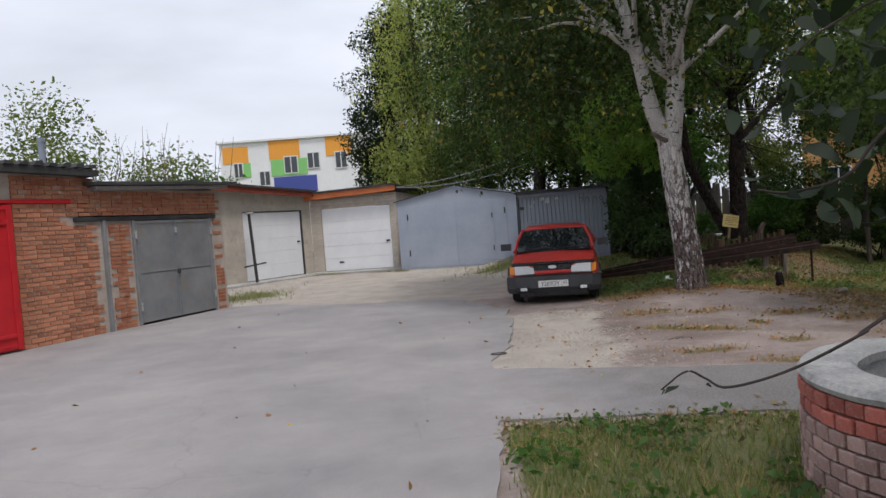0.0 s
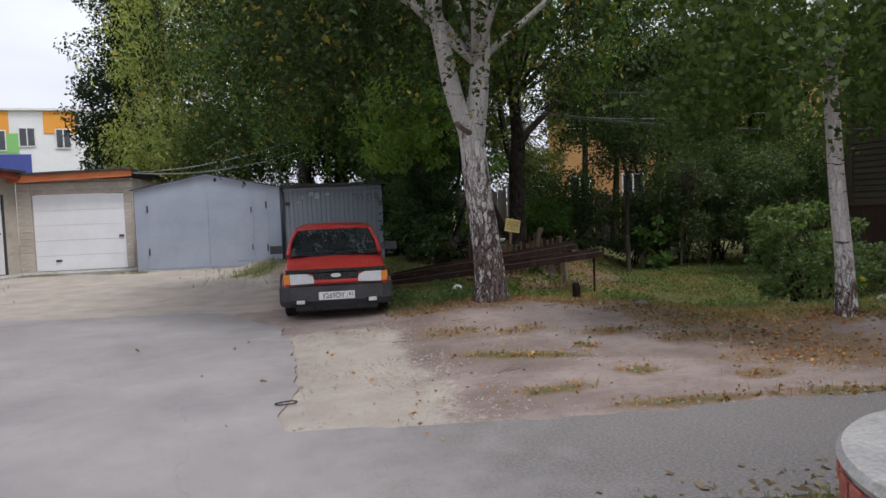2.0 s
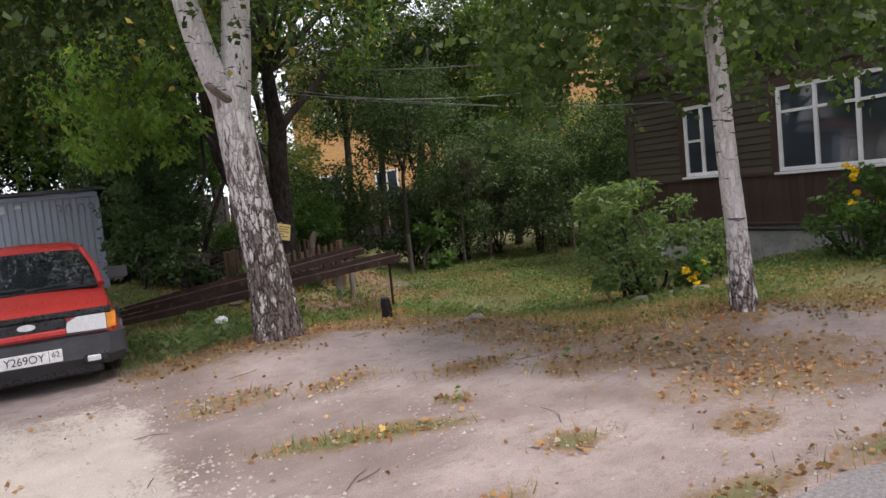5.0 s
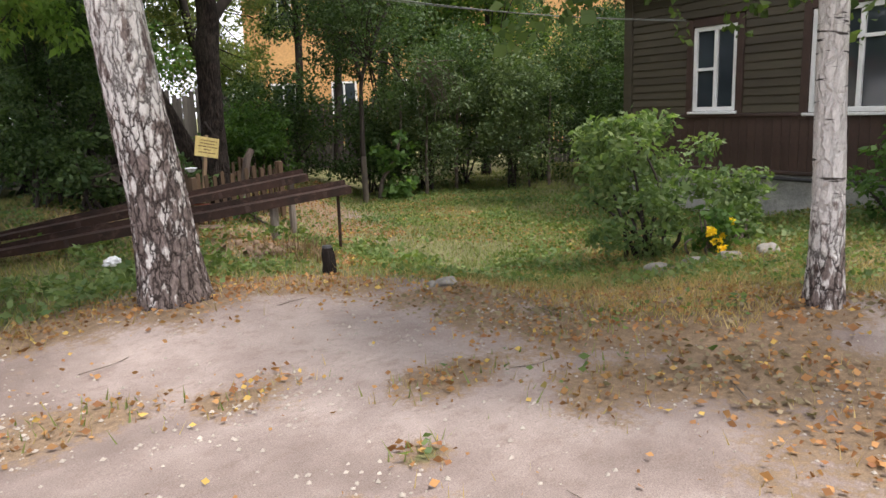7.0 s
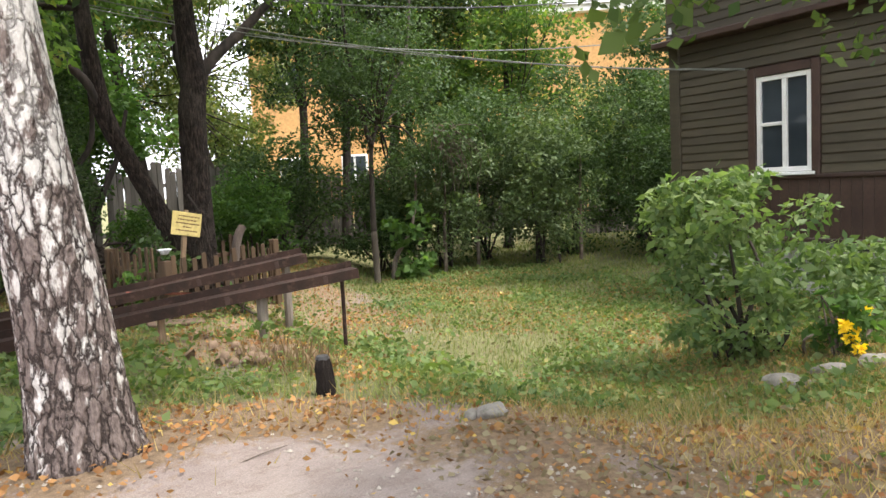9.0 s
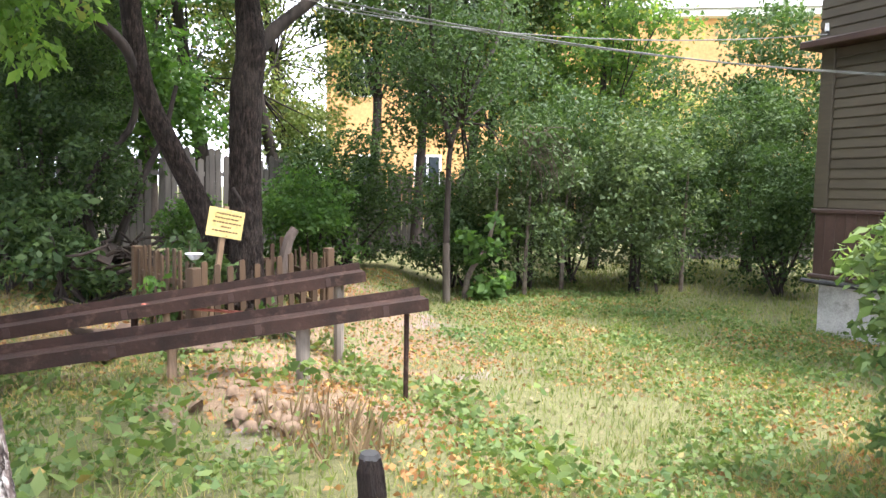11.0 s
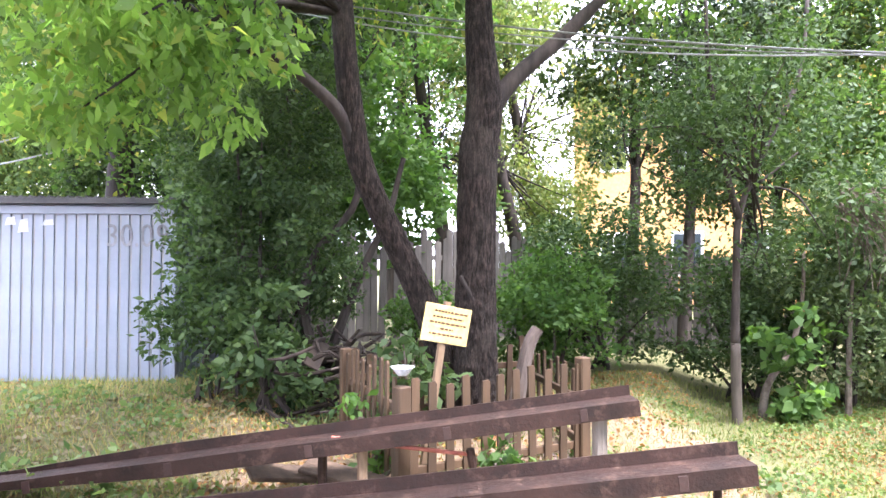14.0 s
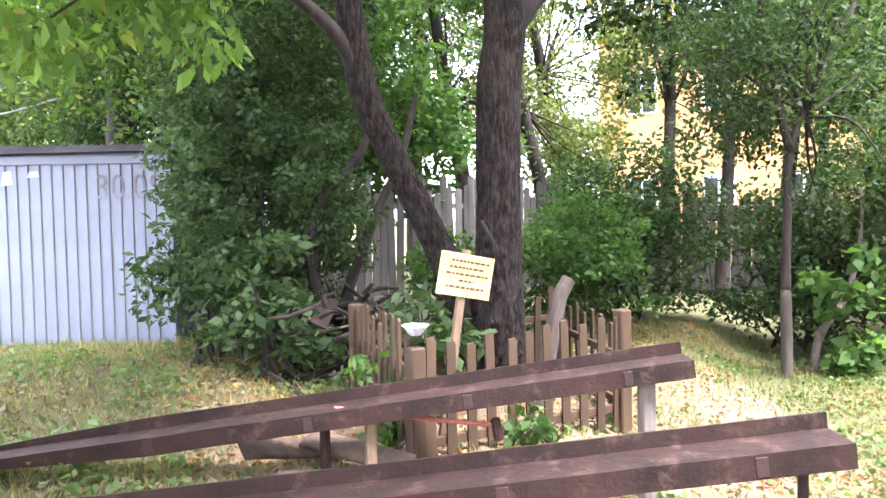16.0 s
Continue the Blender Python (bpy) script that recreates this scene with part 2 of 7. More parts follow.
def asphalt_mat():
    m, nt, p = node_mat("worn grey asphalt")
    big = noise_node(nt, 0.5, 6, 0.65)
    mid = noise_node(nt, 3.0, 5, 0.6, seed=1)
    grit = noise_node(nt, 160, 3, 0.8, seed=2)
    c = mixc(nt, ramp(nt, big.outputs[0], 0.35, 0.65), (0.225, 0.217, 0.22), (0.325, 0.31, 0.305))
    c = mixc(nt, ramp(nt, mid.outputs[0], 0.55, 0.75, 0, 0.6), c, (0.30, 0.275, 0.25))
    c = mixc(nt, 1.0, c, mixc(nt, ramp(nt, grit.outputs[0], 0.3, 0.7), (0.72, 0.72, 0.73), (1.28, 1.27, 1.26)), "MULTIPLY")
    at = nt.nodes.new("ShaderNodeTexCoord")
    sep = nt.nodes.new("ShaderNodeSeparateXYZ")
    nt.links.new(at.outputs["Object"], sep.inputs[0])
    worn = nt.nodes.new("ShaderNodeMath")
    worn.operation = "ADD"
    nt.links.new(sep.outputs[0], worn.inputs[0])
    nt.links.new(ramp(nt, mid.outputs[0], 0.3, 0.7, -0.6, 0.6), worn.inputs[1])
    c = mixc(nt, ramp(nt, worn.outputs[0], 0.4, 2.2, 0, 0.75), c, mixc(nt, ramp(nt, noise_node(nt, 48, 4, 0.75, seed=7).outputs[0], 0.36, 0.64), (0.085, 0.080, 0.077), (0.235, 0.222, 0.212)))
    vo = nt.nodes.new("ShaderNodeTexVoronoi")
    vo.feature = "DISTANCE_TO_EDGE"
    vo.inputs["Scale"].default_value = 0.45
    warp = nt.nodes.new("ShaderNodeMix")
    warp.data_type = "VECTOR"
    warp.inputs[0].default_value = 0.25
    tc = nt.nodes.new("ShaderNodeTexCoord")
    nt.links.new(tc.outputs["Object"], warp.inputs[4])
    nt.links.new(noise_node(nt, 2.2, 4, seed=5).outputs[1], warp.inputs[5])
    nt.links.new(warp.outputs[1], vo.inputs["Vector"])
    c = mixc(nt, ramp(nt, vo.outputs["Distance"], 0.0, 0.003, 0.2, 0.0), c, (0.08, 0.075, 0.07))
    nt.links.new(c, p.inputs["Base Color"])
    p.inputs["Roughness"].default_value = 0.88
    p.inputs["Specular IOR Level"].default_value = 0.3
    bump(nt, p, grit.outputs[0], 0.5, 0.012)
    return m


M_BRICK = surf("red clay brick", (0.33, 0.115, 0.06), (0.43, 0.19, 0.10), 0.9, scale=5, fine=60, per=0.35, dirt=(0.42, 0.33, 0.27), relief=0.4)
M_MORTAR = surf("pale mortar", (0.36, 0.30, 0.26), (0.46, 0.40, 0.34), 0.95, fine=70, relief=0.5)
M_WELLBRICK = surf("painted well brick", (0.30, 0.17, 0.145), (0.40, 0.31, 0.28), 0.85, scale=7, fine=70, per=0.35, dirt=(0.40, 0.36, 0.33), relief=0.4)
M_CONC = surf("grey concrete", (0.30, 0.30, 0.29), (0.43, 0.42, 0.40), 0.9, scale=3, fine=50, relief=0.4, dirt=(0.22, 0.22, 0.20))
M_STONE = surf("weathered field stone", (0.15, 0.14, 0.125), (0.25, 0.235, 0.21), 0.95, scale=6, fine=50, relief=0.5, dirt=(0.10, 0.095, 0.075))
M_BLOCK = surf("beige wall blocks", (0.42, 0.38, 0.32), (0.52, 0.47, 0.40), 0.9, scale=2, fine=40, per=0.1, dirt=(0.34, 0.31, 0.27))
M_REDGATE = surf("red painted gate", (0.42, 0.012, 0.018), (0.52, 0.02, 0.025), 0.45, scale=2, fine=25, relief=0.1, grain=0.04)
M_GREYGATE = surf("bare grey steel gate", (0.20, 0.21, 0.22), (0.28, 0.285, 0.29), 0.55, 0.25, scale=1.5, fine=20, relief=0.12, dirt=(0.26, 0.22, 0.18), grain=0.04)
M_WHITEDOOR = surf("white door panel", (0.70, 0.71, 0.73), (0.76, 0.77, 0.78), 0.45, scale=1.5, fine=30, relief=0.06, grain=0.04)
M_SHED = surf("blue-grey painted steel", (0.29, 0.33, 0.40), (0.34, 0.38, 0.45), 0.5, scale=1.2, fine=25, relief=0.1, grain=0.04)
M_CORR = surf("pale galvanised sheet", (0.195, 0.225, 0.275), (0.25, 0.28, 0.335), 0.55, 0.2, scale=1.2, fine=30, relief=0.1, grain=0.04)
M_DARK = surf("dark painted metal", (0.025, 0.025, 0.027), (0.05, 0.05, 0.05), 0.6, scale=4, fine=40, relief=0.15)
M_TAR = surf("roofing felt", (0.035, 0.035, 0.035), (0.07, 0.068, 0.065), 0.9, scale=3, fine=50, relief=0.4)
M_ORANGE = surf("orange roof edge", (0.50, 0.12, 0.03), (0.58, 0.17, 0.05), 0.5, scale=2, fine=20, relief=0.1, grain=0.04)
M_DKRED = surf("brown-red fascia", (0.16, 0.035, 0.02), (0.22, 0.05, 0.03), 0.6, scale=2, fine=20, relief=0.1)
M_PICKET = surf("brown stained pickets", (0.044, 0.026, 0.0135), (0.082, 0.049, 0.025), 0.8, scale=3, fine=25, stretch=(1, 1, 0.15), per=0.22, relief=0.3)
M_OLDWOOD = surf("weathered grey boards", (0.070, 0.063, 0.057), (0.13, 0.118, 0.106), 0.9, scale=3, fine=25, stretch=(1, 1, 0.12), per=0.3, relief=0.4)
M_RUST = surf("rusty brown steel", (0.015, 0.0075, 0.0055), (0.034, 0.0165, 0.012), 0.72, 0.1, scale=4, fine=45, relief=0.5, dirt=(0.075, 0.044, 0.032), spec=0.3)
M_BARK = surf("dark tree bark", (0.018, 0.014, 0.012), (0.052, 0.041, 0.035), 0.95, scale=9, fine=28, stretch=(1, 1, 0.22), relief=1.0)
M_MAPLE = furrowed_mat("furrowed maple bark")
M_TWIG = surf("grey-brown twig", (0.075, 0.056, 0.044), (0.17, 0.14, 0.115), 0.9, scale=9, fine=50, relief=0.3)
M_SIDING = surf("olive-brown siding", (0.045, 0.036, 0.024), (0.072, 0.06, 0.038), 0.6, scale=2, fine=30, stretch=(0.15, 0.15, 1), per=0.15, relief=0.25)
M_APRON = surf("dark brown boards", (0.040, 0.022, 0.017), (0.062, 0.036, 0.028), 0.55, scale=2, fine=30, per=0.12, relief=0.2)
M_WFRAME = surf("white window paint", (0.66, 0.66, 0.65), (0.76, 0.76, 0.75), 0.5, scale=4, fine=40, relief=0.1, grain=0.04)
M_WIRE = surf("pale cable", (0.18, 0.185, 0.18), (0.25, 0.255, 0.25), 0.6, relief=0)
M_LINE = surf("dark weathered cable", (0.07, 0.07, 0.07), (0.13, 0.13, 0.13), 0.6, relief=0)
M_GREYLINE = surf("grey weathered cable", (0.11, 0.115, 0.10), (0.17, 0.175, 0.16), 0.6, relief=0)
M_OLDLINE = surf("bleached cable", (0.22, 0.22, 0.21), (0.30, 0.30, 0.29), 0.7, relief=0)
M_GLASS = glass_mat()
M_CURTAIN = surf("net curtain", (0.45, 0.45, 0.44), (0.6, 0.6, 0.58), 0.9, scale=6, fine=30, stretch=(1, 1, 0.1), relief=0.3)


# ---- mesh helpers ----
def mesh_of(name, bm, material):
    me = bpy.data.meshes.new(name)
    bmesh.ops.recalc_face_normals(bm, faces=bm.faces)
    bm.to_mesh(me)
    bm.free()
    if material:
        me.materials.append(material)
    return me


def part(name, bm, material, parent=None, label="", smooth=False):
    me = mesh_of(name, bm, material)
    if smooth:
        me.shade_smooth()
    ob = new(name, me)
    if parent:
        ob.parent = parent
    if label:
        ob["label"] = label
    return ob


def piece(name, me, parent, m):
    ob = new(name, me)
    ob.parent = parent
    ob.matrix_basis = m
    return ob


def thing(name, m, label, category, group="", kind=""):
    ob = new(name)
    ob.matrix_basis = m
    ob.empty_display_size = 0.1
    return tagged(ob, label, category, group, kind)


def box(x0, x1, y0, y1, z0, z1, bev=0.0, bm=None):
    own = bm is None
    bm = bm or bmesh.new()
    r = bmesh.ops.create_cube(bm, size=1, matrix=Matrix.LocRotScale(((x0 + x1) / 2, (y0 + y1) / 2, (z0 + z1) / 2), None, (abs(x1 - x0), abs(y1 - y0), abs(z1 - z0))))
    if bev:
        es = list({e for v in r["verts"] for e in v.link_edges})
        bmesh.ops.bevel(bm, geom=es, offset=bev, segments=1, affect="EDGES")
    return bm


def prism(poly, y0, y1, axis="y", bm=None):
    """A closed outline in the (x, z) plane, drawn out along y (or in (x, y) along z, or (y, z) along x)."""
    bm = bm or bmesh.new()

    def at(u, v, w):
        return {"y": (u, w, v), "z": (u, v, w), "x": (w, u, v)}[axis]

    a = [bm.verts.new(at(u, v, y0)) for u, v in poly]
    b = [bm.verts.new(at(u, v, y1)) for u, v in poly]
    bm.faces.new(a)
    bm.faces.new(b[::-1])
    n = len(poly)
    for i in range(n):
        bm.faces.new((a[i], b[i], b[(i + 1) % n], a[(i + 1) % n]))
    return bm


def tube(points, radii, segs=8, bm=None, rough=0.0, cap=True):
    """A tapered limb along points."""
    bm = bm or bmesh.new()
    pts = [Vector(p) for p in points]
    rings = []
    side = Vector((1, 0, 0))
    for i, p in enumerate(pts):
        d = (pts[min(i + 1, len(pts) - 1)] - pts[max(i - 1, 0)]).normalized()
        s = side - d * side.dot(d)
        if s.length < 0.1:
            s = Vector((0, 1, 0)) - d * d.y
        s.normalize()
        t = d.cross(s)
        ring = []
        for k in range(segs):
            a = 2 * math.pi * k / segs
            r = radii[i] * (1 + rough * (noise.noise((p.x * 3 + 2 * math.cos(a), p.y * 3 + 2 * math.sin(a), p.z * 2.2))))
            ring.append(bm.verts.new(p + (s * math.cos(a) + t * math.sin(a)) * r))
        rings.append(ring)
    for a, b in zip(rings, rings[1:]):
        for k in range(segs):
            bm.faces.new((a[k], a[(k + 1) % segs], b[(k + 1) % segs], b[k]))
    if cap and segs > 2:
        bm.faces.new(rings[0][::-1])
        bm.faces.new(rings[-1])
    return bm


def bent(points, n):
    """A smooth curve of n points through the given ones (Catmull-Rom)."""
    P = [np.array(p, float) for p in points]
    P = [2 * P[0] - P[1], *P, 2 * P[-1] - P[-2]]
    out = []
    for q in np.linspace(0, len(P) - 3, n):
        i = min(int(q), len(P) - 4)
        t = q - i
        a, b, c, d = P[i:i + 4]
        out.append(0.5 * (2 * b + (c - a) * t + (2 * a - 5 * b + 4 * c - d) * t * t + (3 * b - a - 3 * c + d) * t ** 3))
    return out


def lofted(rings, bm=None, cap=True):
    """Rings of equal length joined by faces."""
    bm = bm or bmesh.new()
    rr = [[bm.verts.new(p) for p in ring] for ring in rings]
    n = len(rr[0])
    for a, b in zip(rr, rr[1:]):
        for k in range(n):
            bm.faces.new((a[k], a[(k + 1) % n], b[(k + 1) % n], b[k]))
    if cap:
        bm.faces.new(rr[0][::-1])
        bm.faces.new(rr[-1])
    return bm


def raw_mesh(name, verts, faces_n, material):
    """Many like faces of faces_n corners each from an array of corners."""
    n = len(verts) // faces_n
    me = bpy.data.meshes.new(name)
    me.vertices.add(len(verts))
    me.vertices.foreach_set("co", np.asarray(verts, np.float32).ravel())
    me.loops.add(n * faces_n)
    me.loops.foreach_set("vertex_index", np.arange(n * faces_n, dtype=np.int32))
    me.polygons.add(n)
    me.polygons.foreach_set("loop_start", np.arange(0, n * faces_n, faces_n, dtype=np.int32))
    me.update(calc_edges=True)
    me.materials.append(material)
    return me


RNG = np.random.default_rng(7)


def unit(n, rng=None):
    v = (rng or RNG).normal(size=(n, 3))
    return v / np.linalg.norm(v, axis=1)[:, None]


def leaves(name, centres, size, material, droop=0.4, wide=0.55, flat=0.3, spread=0.3):
    """Leaf blades, each a folded four-corner face, at the given places."""
    c = np.asarray(centres, float)
    n = len(c)
    d = unit(n)
    d[:, 2] = d[:, 2] * (1 - flat) - droop
    d /= np.linalg.norm(d, axis=1)[:, None]
    s = np.cross(d, unit(n))
    s /= np.linalg.norm(s, axis=1)[:, None] + 1e-9
    up = np.cross(d, s)
    L = size * (1 + spread * RNG.normal(size=(n, 1))).clip(0.45, 1.8)
    w = L * wide * 0.5
    tip = c + d * L
    midp = c + d * L * 0.45
    v = np.stack([c, midp + s * w + up * w * 0.3, tip, midp - s * w + up * w * 0.3], 1).reshape(-1, 3)
    return raw_mesh(name, v, 4, material)


def round_leaves(name, centres, size, material, droop=0.7, wide=0.5):
    """Leaf blades seen from close by: an oval outline with a pointed, curled tip."""
    c = np.asarray(centres, float)
    n = len(c)
    d = unit(n)
    d[:, 2] = d[:, 2] * 0.7 - droop
    d /= np.linalg.norm(d, axis=1)[:, None]
    s = np.cross(d, unit(n))
    s /= np.linalg.norm(s, axis=1)[:, None] + 1e-9
    up = np.cross(d, s)
    L = size * (1 + 0.3 * RNG.normal(size=(n, 1))).clip(0.5, 1.7)
    rows = []
    for f, w in ((0, 0), (0.12, 0.55), (0.35, 0.98), (0.6, 0.9), (0.82, 0.5), (1, 0), (0.82, -0.5), (0.6, -0.9), (0.35, -0.98), (0.12, -0.55)):
        rows.append(c + d * L * f + s * L * wide * 0.5 * w + up * L * (0.16 * abs(w) - 0.22 * f * f))
    return raw_mesh(name, np.stack(rows, 1).reshape(-1, 3), 10, material)


def fuzz(x, y, s=1.0, seed=0):
    """Smooth value noise in the plane, 0 to 1."""
    x, y = np.asarray(x) * s, np.asarray(y) * s
    i, j = np.floor(x).astype(int), np.floor(y).astype(int)
    u, v = x - i, y - j
    u, v = u * u * (3 - 2 * u), v * v * (3 - 2 * v)

    def h(a, b):
        q = np.sin(a * 127.1 + b * 311.7 + seed * 74.7) * 43758.5453
        return q - np.floor(q)

    return (h(i, j) * (1 - u) + h(i + 1, j) * u) * (1 - v) + (h(i, j + 1) * (1 - u) + h(i + 1, j + 1) * u) * v


def step(a, b, x):
    t = np.clip((np.asarray(x, float) - a) / (b - a), 0, 1)
    return t * t * (3 - 2 * t)


# ---- the ground ----
def height(x, y):
    """The lie of the land: flat yard, a dip in the lawn, a rise under the birches and towards the far shed."""
    x, y = np.asarray(x, float), np.asarray(y, float)
    u = x - (6.2 + 0.9 * np.maximum(0, y - 15.5))
    h = -0.4 * step(0, 1.8, u) * step(9.3, 12.3, y)
    h = h + 0.13 * np.exp(-((x - 4.2) ** 2 + (y - 12.1) ** 2) / 0.9) + 0.13 * np.exp(-((x - 7.0) ** 2 + (y - 8.5) ** 2) / 1.2)
    h = h + 0.27 * step(16.5, 20, y) * step(7.0, 5.2, x) * step(1.0, 2.4, x)
    h = h + 0.08 * step(17, 24, y) * step(2.6, 1.6, x) * step(-12, -7, x)
    rough = 0.035 * (fuzz(x, y, 1.1, 1) - 0.5) + 0.018 * (fuzz(x, y, 3.7, 2) - 0.5)
    off_road = 1 - road_mask(x, y)
    return h + rough * off_road


ROAD = [(-9.5, -14), (0.15, -14), (0.22, 3.9), (0.42, 5.45), (1.3, 5.28), (2.45, 5.0), (5, 4.5), (14, 2.6), (14, 4.2), (6.5, 5.75), (4.6, 6.2),
        (3.0, 6.6), (1.95, 6.82), (0.43, 7.22), (0.83, 9.65), (1.15, 12.2), (0.4, 14.2), (-2.0, 15.0), (-3.9, 16.1), (-5.1, 16.4), (-7.0, 11.2), (-9.5, 6)]


def road_mask(x, y):
    """1 on the asphalt, 0 off it."""
    x, y = np.asarray(x, float), np.asarray(y, float)
    inside = np.zeros(np.broadcast(x, y).shape, bool)
    n = len(ROAD)
    for i in range(n):
        (x1, y1), (x2, y2) = ROAD[i], ROAD[(i + 1) % n]
        if y1 == y2:
            continue
        cross = ((y1 > y) != (y2 > y)) & (x < (x2 - x1) * (y - y1) / (y2 - y1) + x1)
        inside ^= cross
    return inside.astype(float)


EDGE_X = [-3.0, 1.6, 2.97, 3.76, 4.7, 5.4, 6.0, 6.6, 7.1, 7.9, 9.5, 12, 20]
EDGE_Y = [13.2, 12.9, 12.1, 12.1, 12.3, 11.9, 11.2, 10.4, 9.4, 8.0, 6.6, 5.4, 3.6]


def zones(x, y):
    """Shares of pale sand, turf and leaf litter at a place (the rest is bare soil)."""
    x, y = np.asarray(x, float), np.asarray(y, float)
    past = y - np.interp(x, EDGE_X, EDGE_Y) + 0.7 * (fuzz(x, y, 0.9, 5) - 0.5)
    east = step(2.0, 3.2, x)
    turf = step(0.1, 1.1, past) * east
    litter = np.exp(-((past - 0.1) / 0.8) ** 2) * east * 0.95 * (0.45 + 0.75 * fuzz(x, y, 1.4, 8))
    litter = np.maximum(litter, 0.8 * step(0.28, 0.6, fuzz(x, y, 0.9, 12)) * step(4.2, 6.2, x) * step(6.2, 7.0, y + 0.2 * x - 1.0))
    litter = np.maximum(litter, 0.7 * step(0.5, 0.7, fuzz(x, y, 1.6, 13)) * step(0.3, 0.5, x) * step(5.4, 5.2, y + 0.1 * x - 0.1))
    litter = np.maximum(litter, 0.8 * step(0.55, 0.75, fuzz(x, y, 0.8, 9)) * turf)
    # leaf-strewn places round the fence and under the maples
    litter = np.maximum(litter, 0.95 * np.exp(-(((x - 6.9) / 1.4) ** 2 + ((y - 15.2) / 2.0) ** 2)))
    litter = np.maximum(litter, 0.95 * np.exp(-(((x - 6.4) / 0.7) ** 2 + ((y - 13.9) / 0.8) ** 2)))
    litter = np.maximum(litter, 0.9 * np.exp(-(((x - 5.2) / 0.8) ** 2 + ((y - 18.6) / 0.9) ** 2)))
    litter = np.maximum(litter, 0.9 * np.exp(-(((x - 8.7) / 1.2) ** 2 + ((y - 17.6) / 1.6) ** 2)))
    turf = turf * (1 - 0.75 * np.exp(-(((x - 6.9) / 1.1) ** 2 + ((y - 15.2) / 1.6) ** 2)))
    # brown litter under the ramps and before the elder
    under = np.maximum(np.exp(-(((x - 6.5) / 1.1) ** 2 + ((y - 14.3) / 1.0) ** 2)), np.exp(-(((x - 5.7) / 1.1) ** 2 + ((y - 17.4) / 1.2) ** 2)))
    under = np.maximum(under, np.exp(-(((x - 7.4) / 0.9) ** 2 + ((y - 17.5) / 0.9) ** 2)))
    under = np.maximum(under, np.exp(-(((x - 9.4) / 1.3) ** 2 + ((y - 18.6) / 1.2) ** 2)))
    turf = turf * (1 - 0.8 * under)
    litter = np.maximum(litter, under)
    # dry leaf-strewn ground between the fence and the sapling
    bare = np.exp(-(((x - 9.0) / 1.3) ** 2 + ((y - 16.6) / 1.9) ** 2))
    turf = turf * (1 - 0.6 * bare)
    litter = np.maximum(litter, 0.9 * bare)
    # verge by the well
    verge = step(0.25, 0.5, x) * step(5.35, 5.1, y + 0.1 * x - 0.1) * step(-9, -6, y)
    turf = np.maximum(turf, verge * 0.95)
    # sandy patches on the yard
    sand = step(3.2, 1.6, x + 1.5 * (fuzz(x, y, 0.7, 3) - 0.5)) * step(6.0, 7.0, y) * step(12.8, 10.0, y)
    far = step(13.6, 14.6, y) * step(2.6, 0.8, x) * step(24.6, 23.6, y + 0.1 * x)
    sand = np.maximum(sand, far)
    turf = np.maximum(turf, 0.9 * np.exp(-(((x + 5.1) / 0.9) ** 2 + ((y - 18.8) / 1.3) ** 2)))
    turf = np.maximum(turf, 0.85 * np.exp(-(((x - 1.7) / 0.9) ** 2 + ((y - 21.0) / 1.6) ** 2)))
    turf = np.maximum(turf, 0.75 * step(22.9, 23.4, y + 0.3 * x) * step(0.5, 0.62, fuzz(x, y, 1.3, 21)) * step(3, 2, x))
    # strips of grass in the bare soil
    for cx, cy, rx, ry, s, g in ((3.1, 8.93, 0.62, 0.13, -0.38, 0.95), (3.75, 7.78, 0.2, 0.12, 0, 0.8), (4.68, 9.6, 0.42, 0.16, 0, 0.3), (3.75, 10.25, 0.4, 0.15, 0.1, 0.25), (2.95, 10.6, 0.45, 0.2, 0, 0.3), (2.75, 7.5, 0.4, 0.12, 0, 0.8),
                                 (4.64, 7.2, 0.3, 0.15, 0, 0.2), (5.8, 7.5, 0.9, 0.4, 0, 0.15), (3.6, 6.72, 0.8, 0.10, -0.2, 0.75), (4.7, 6.35, 0.7, 0.12, -0.35, 0.7), (5.3, 8.85, 0.5, 0.25, 0, 0.25), (4.0, 9.0, 0.14, 0.1, 0, 0.8), (6.75, 9.0, 0.3, 0.2, 0, 0.9), (6.3, 9.6, 0.5, 0.4, 0, 0.3)):
        dx, dy = x - cx, y - cy - s * (x - cx)
        turf = np.maximum(turf, g * np.exp(-((dx / rx) ** 2 + (dy / ry) ** 2)))
        litter = np.maximum(litter, 0.85 * np.exp(-((dx / (rx * 1.3)) ** 2 + (dy / (ry * 2)) ** 2)))
    wild = step(26, 34, np.hypot(x - 3, y - 10))
    turf = np.maximum(turf, wild)
    return sand, turf, litter


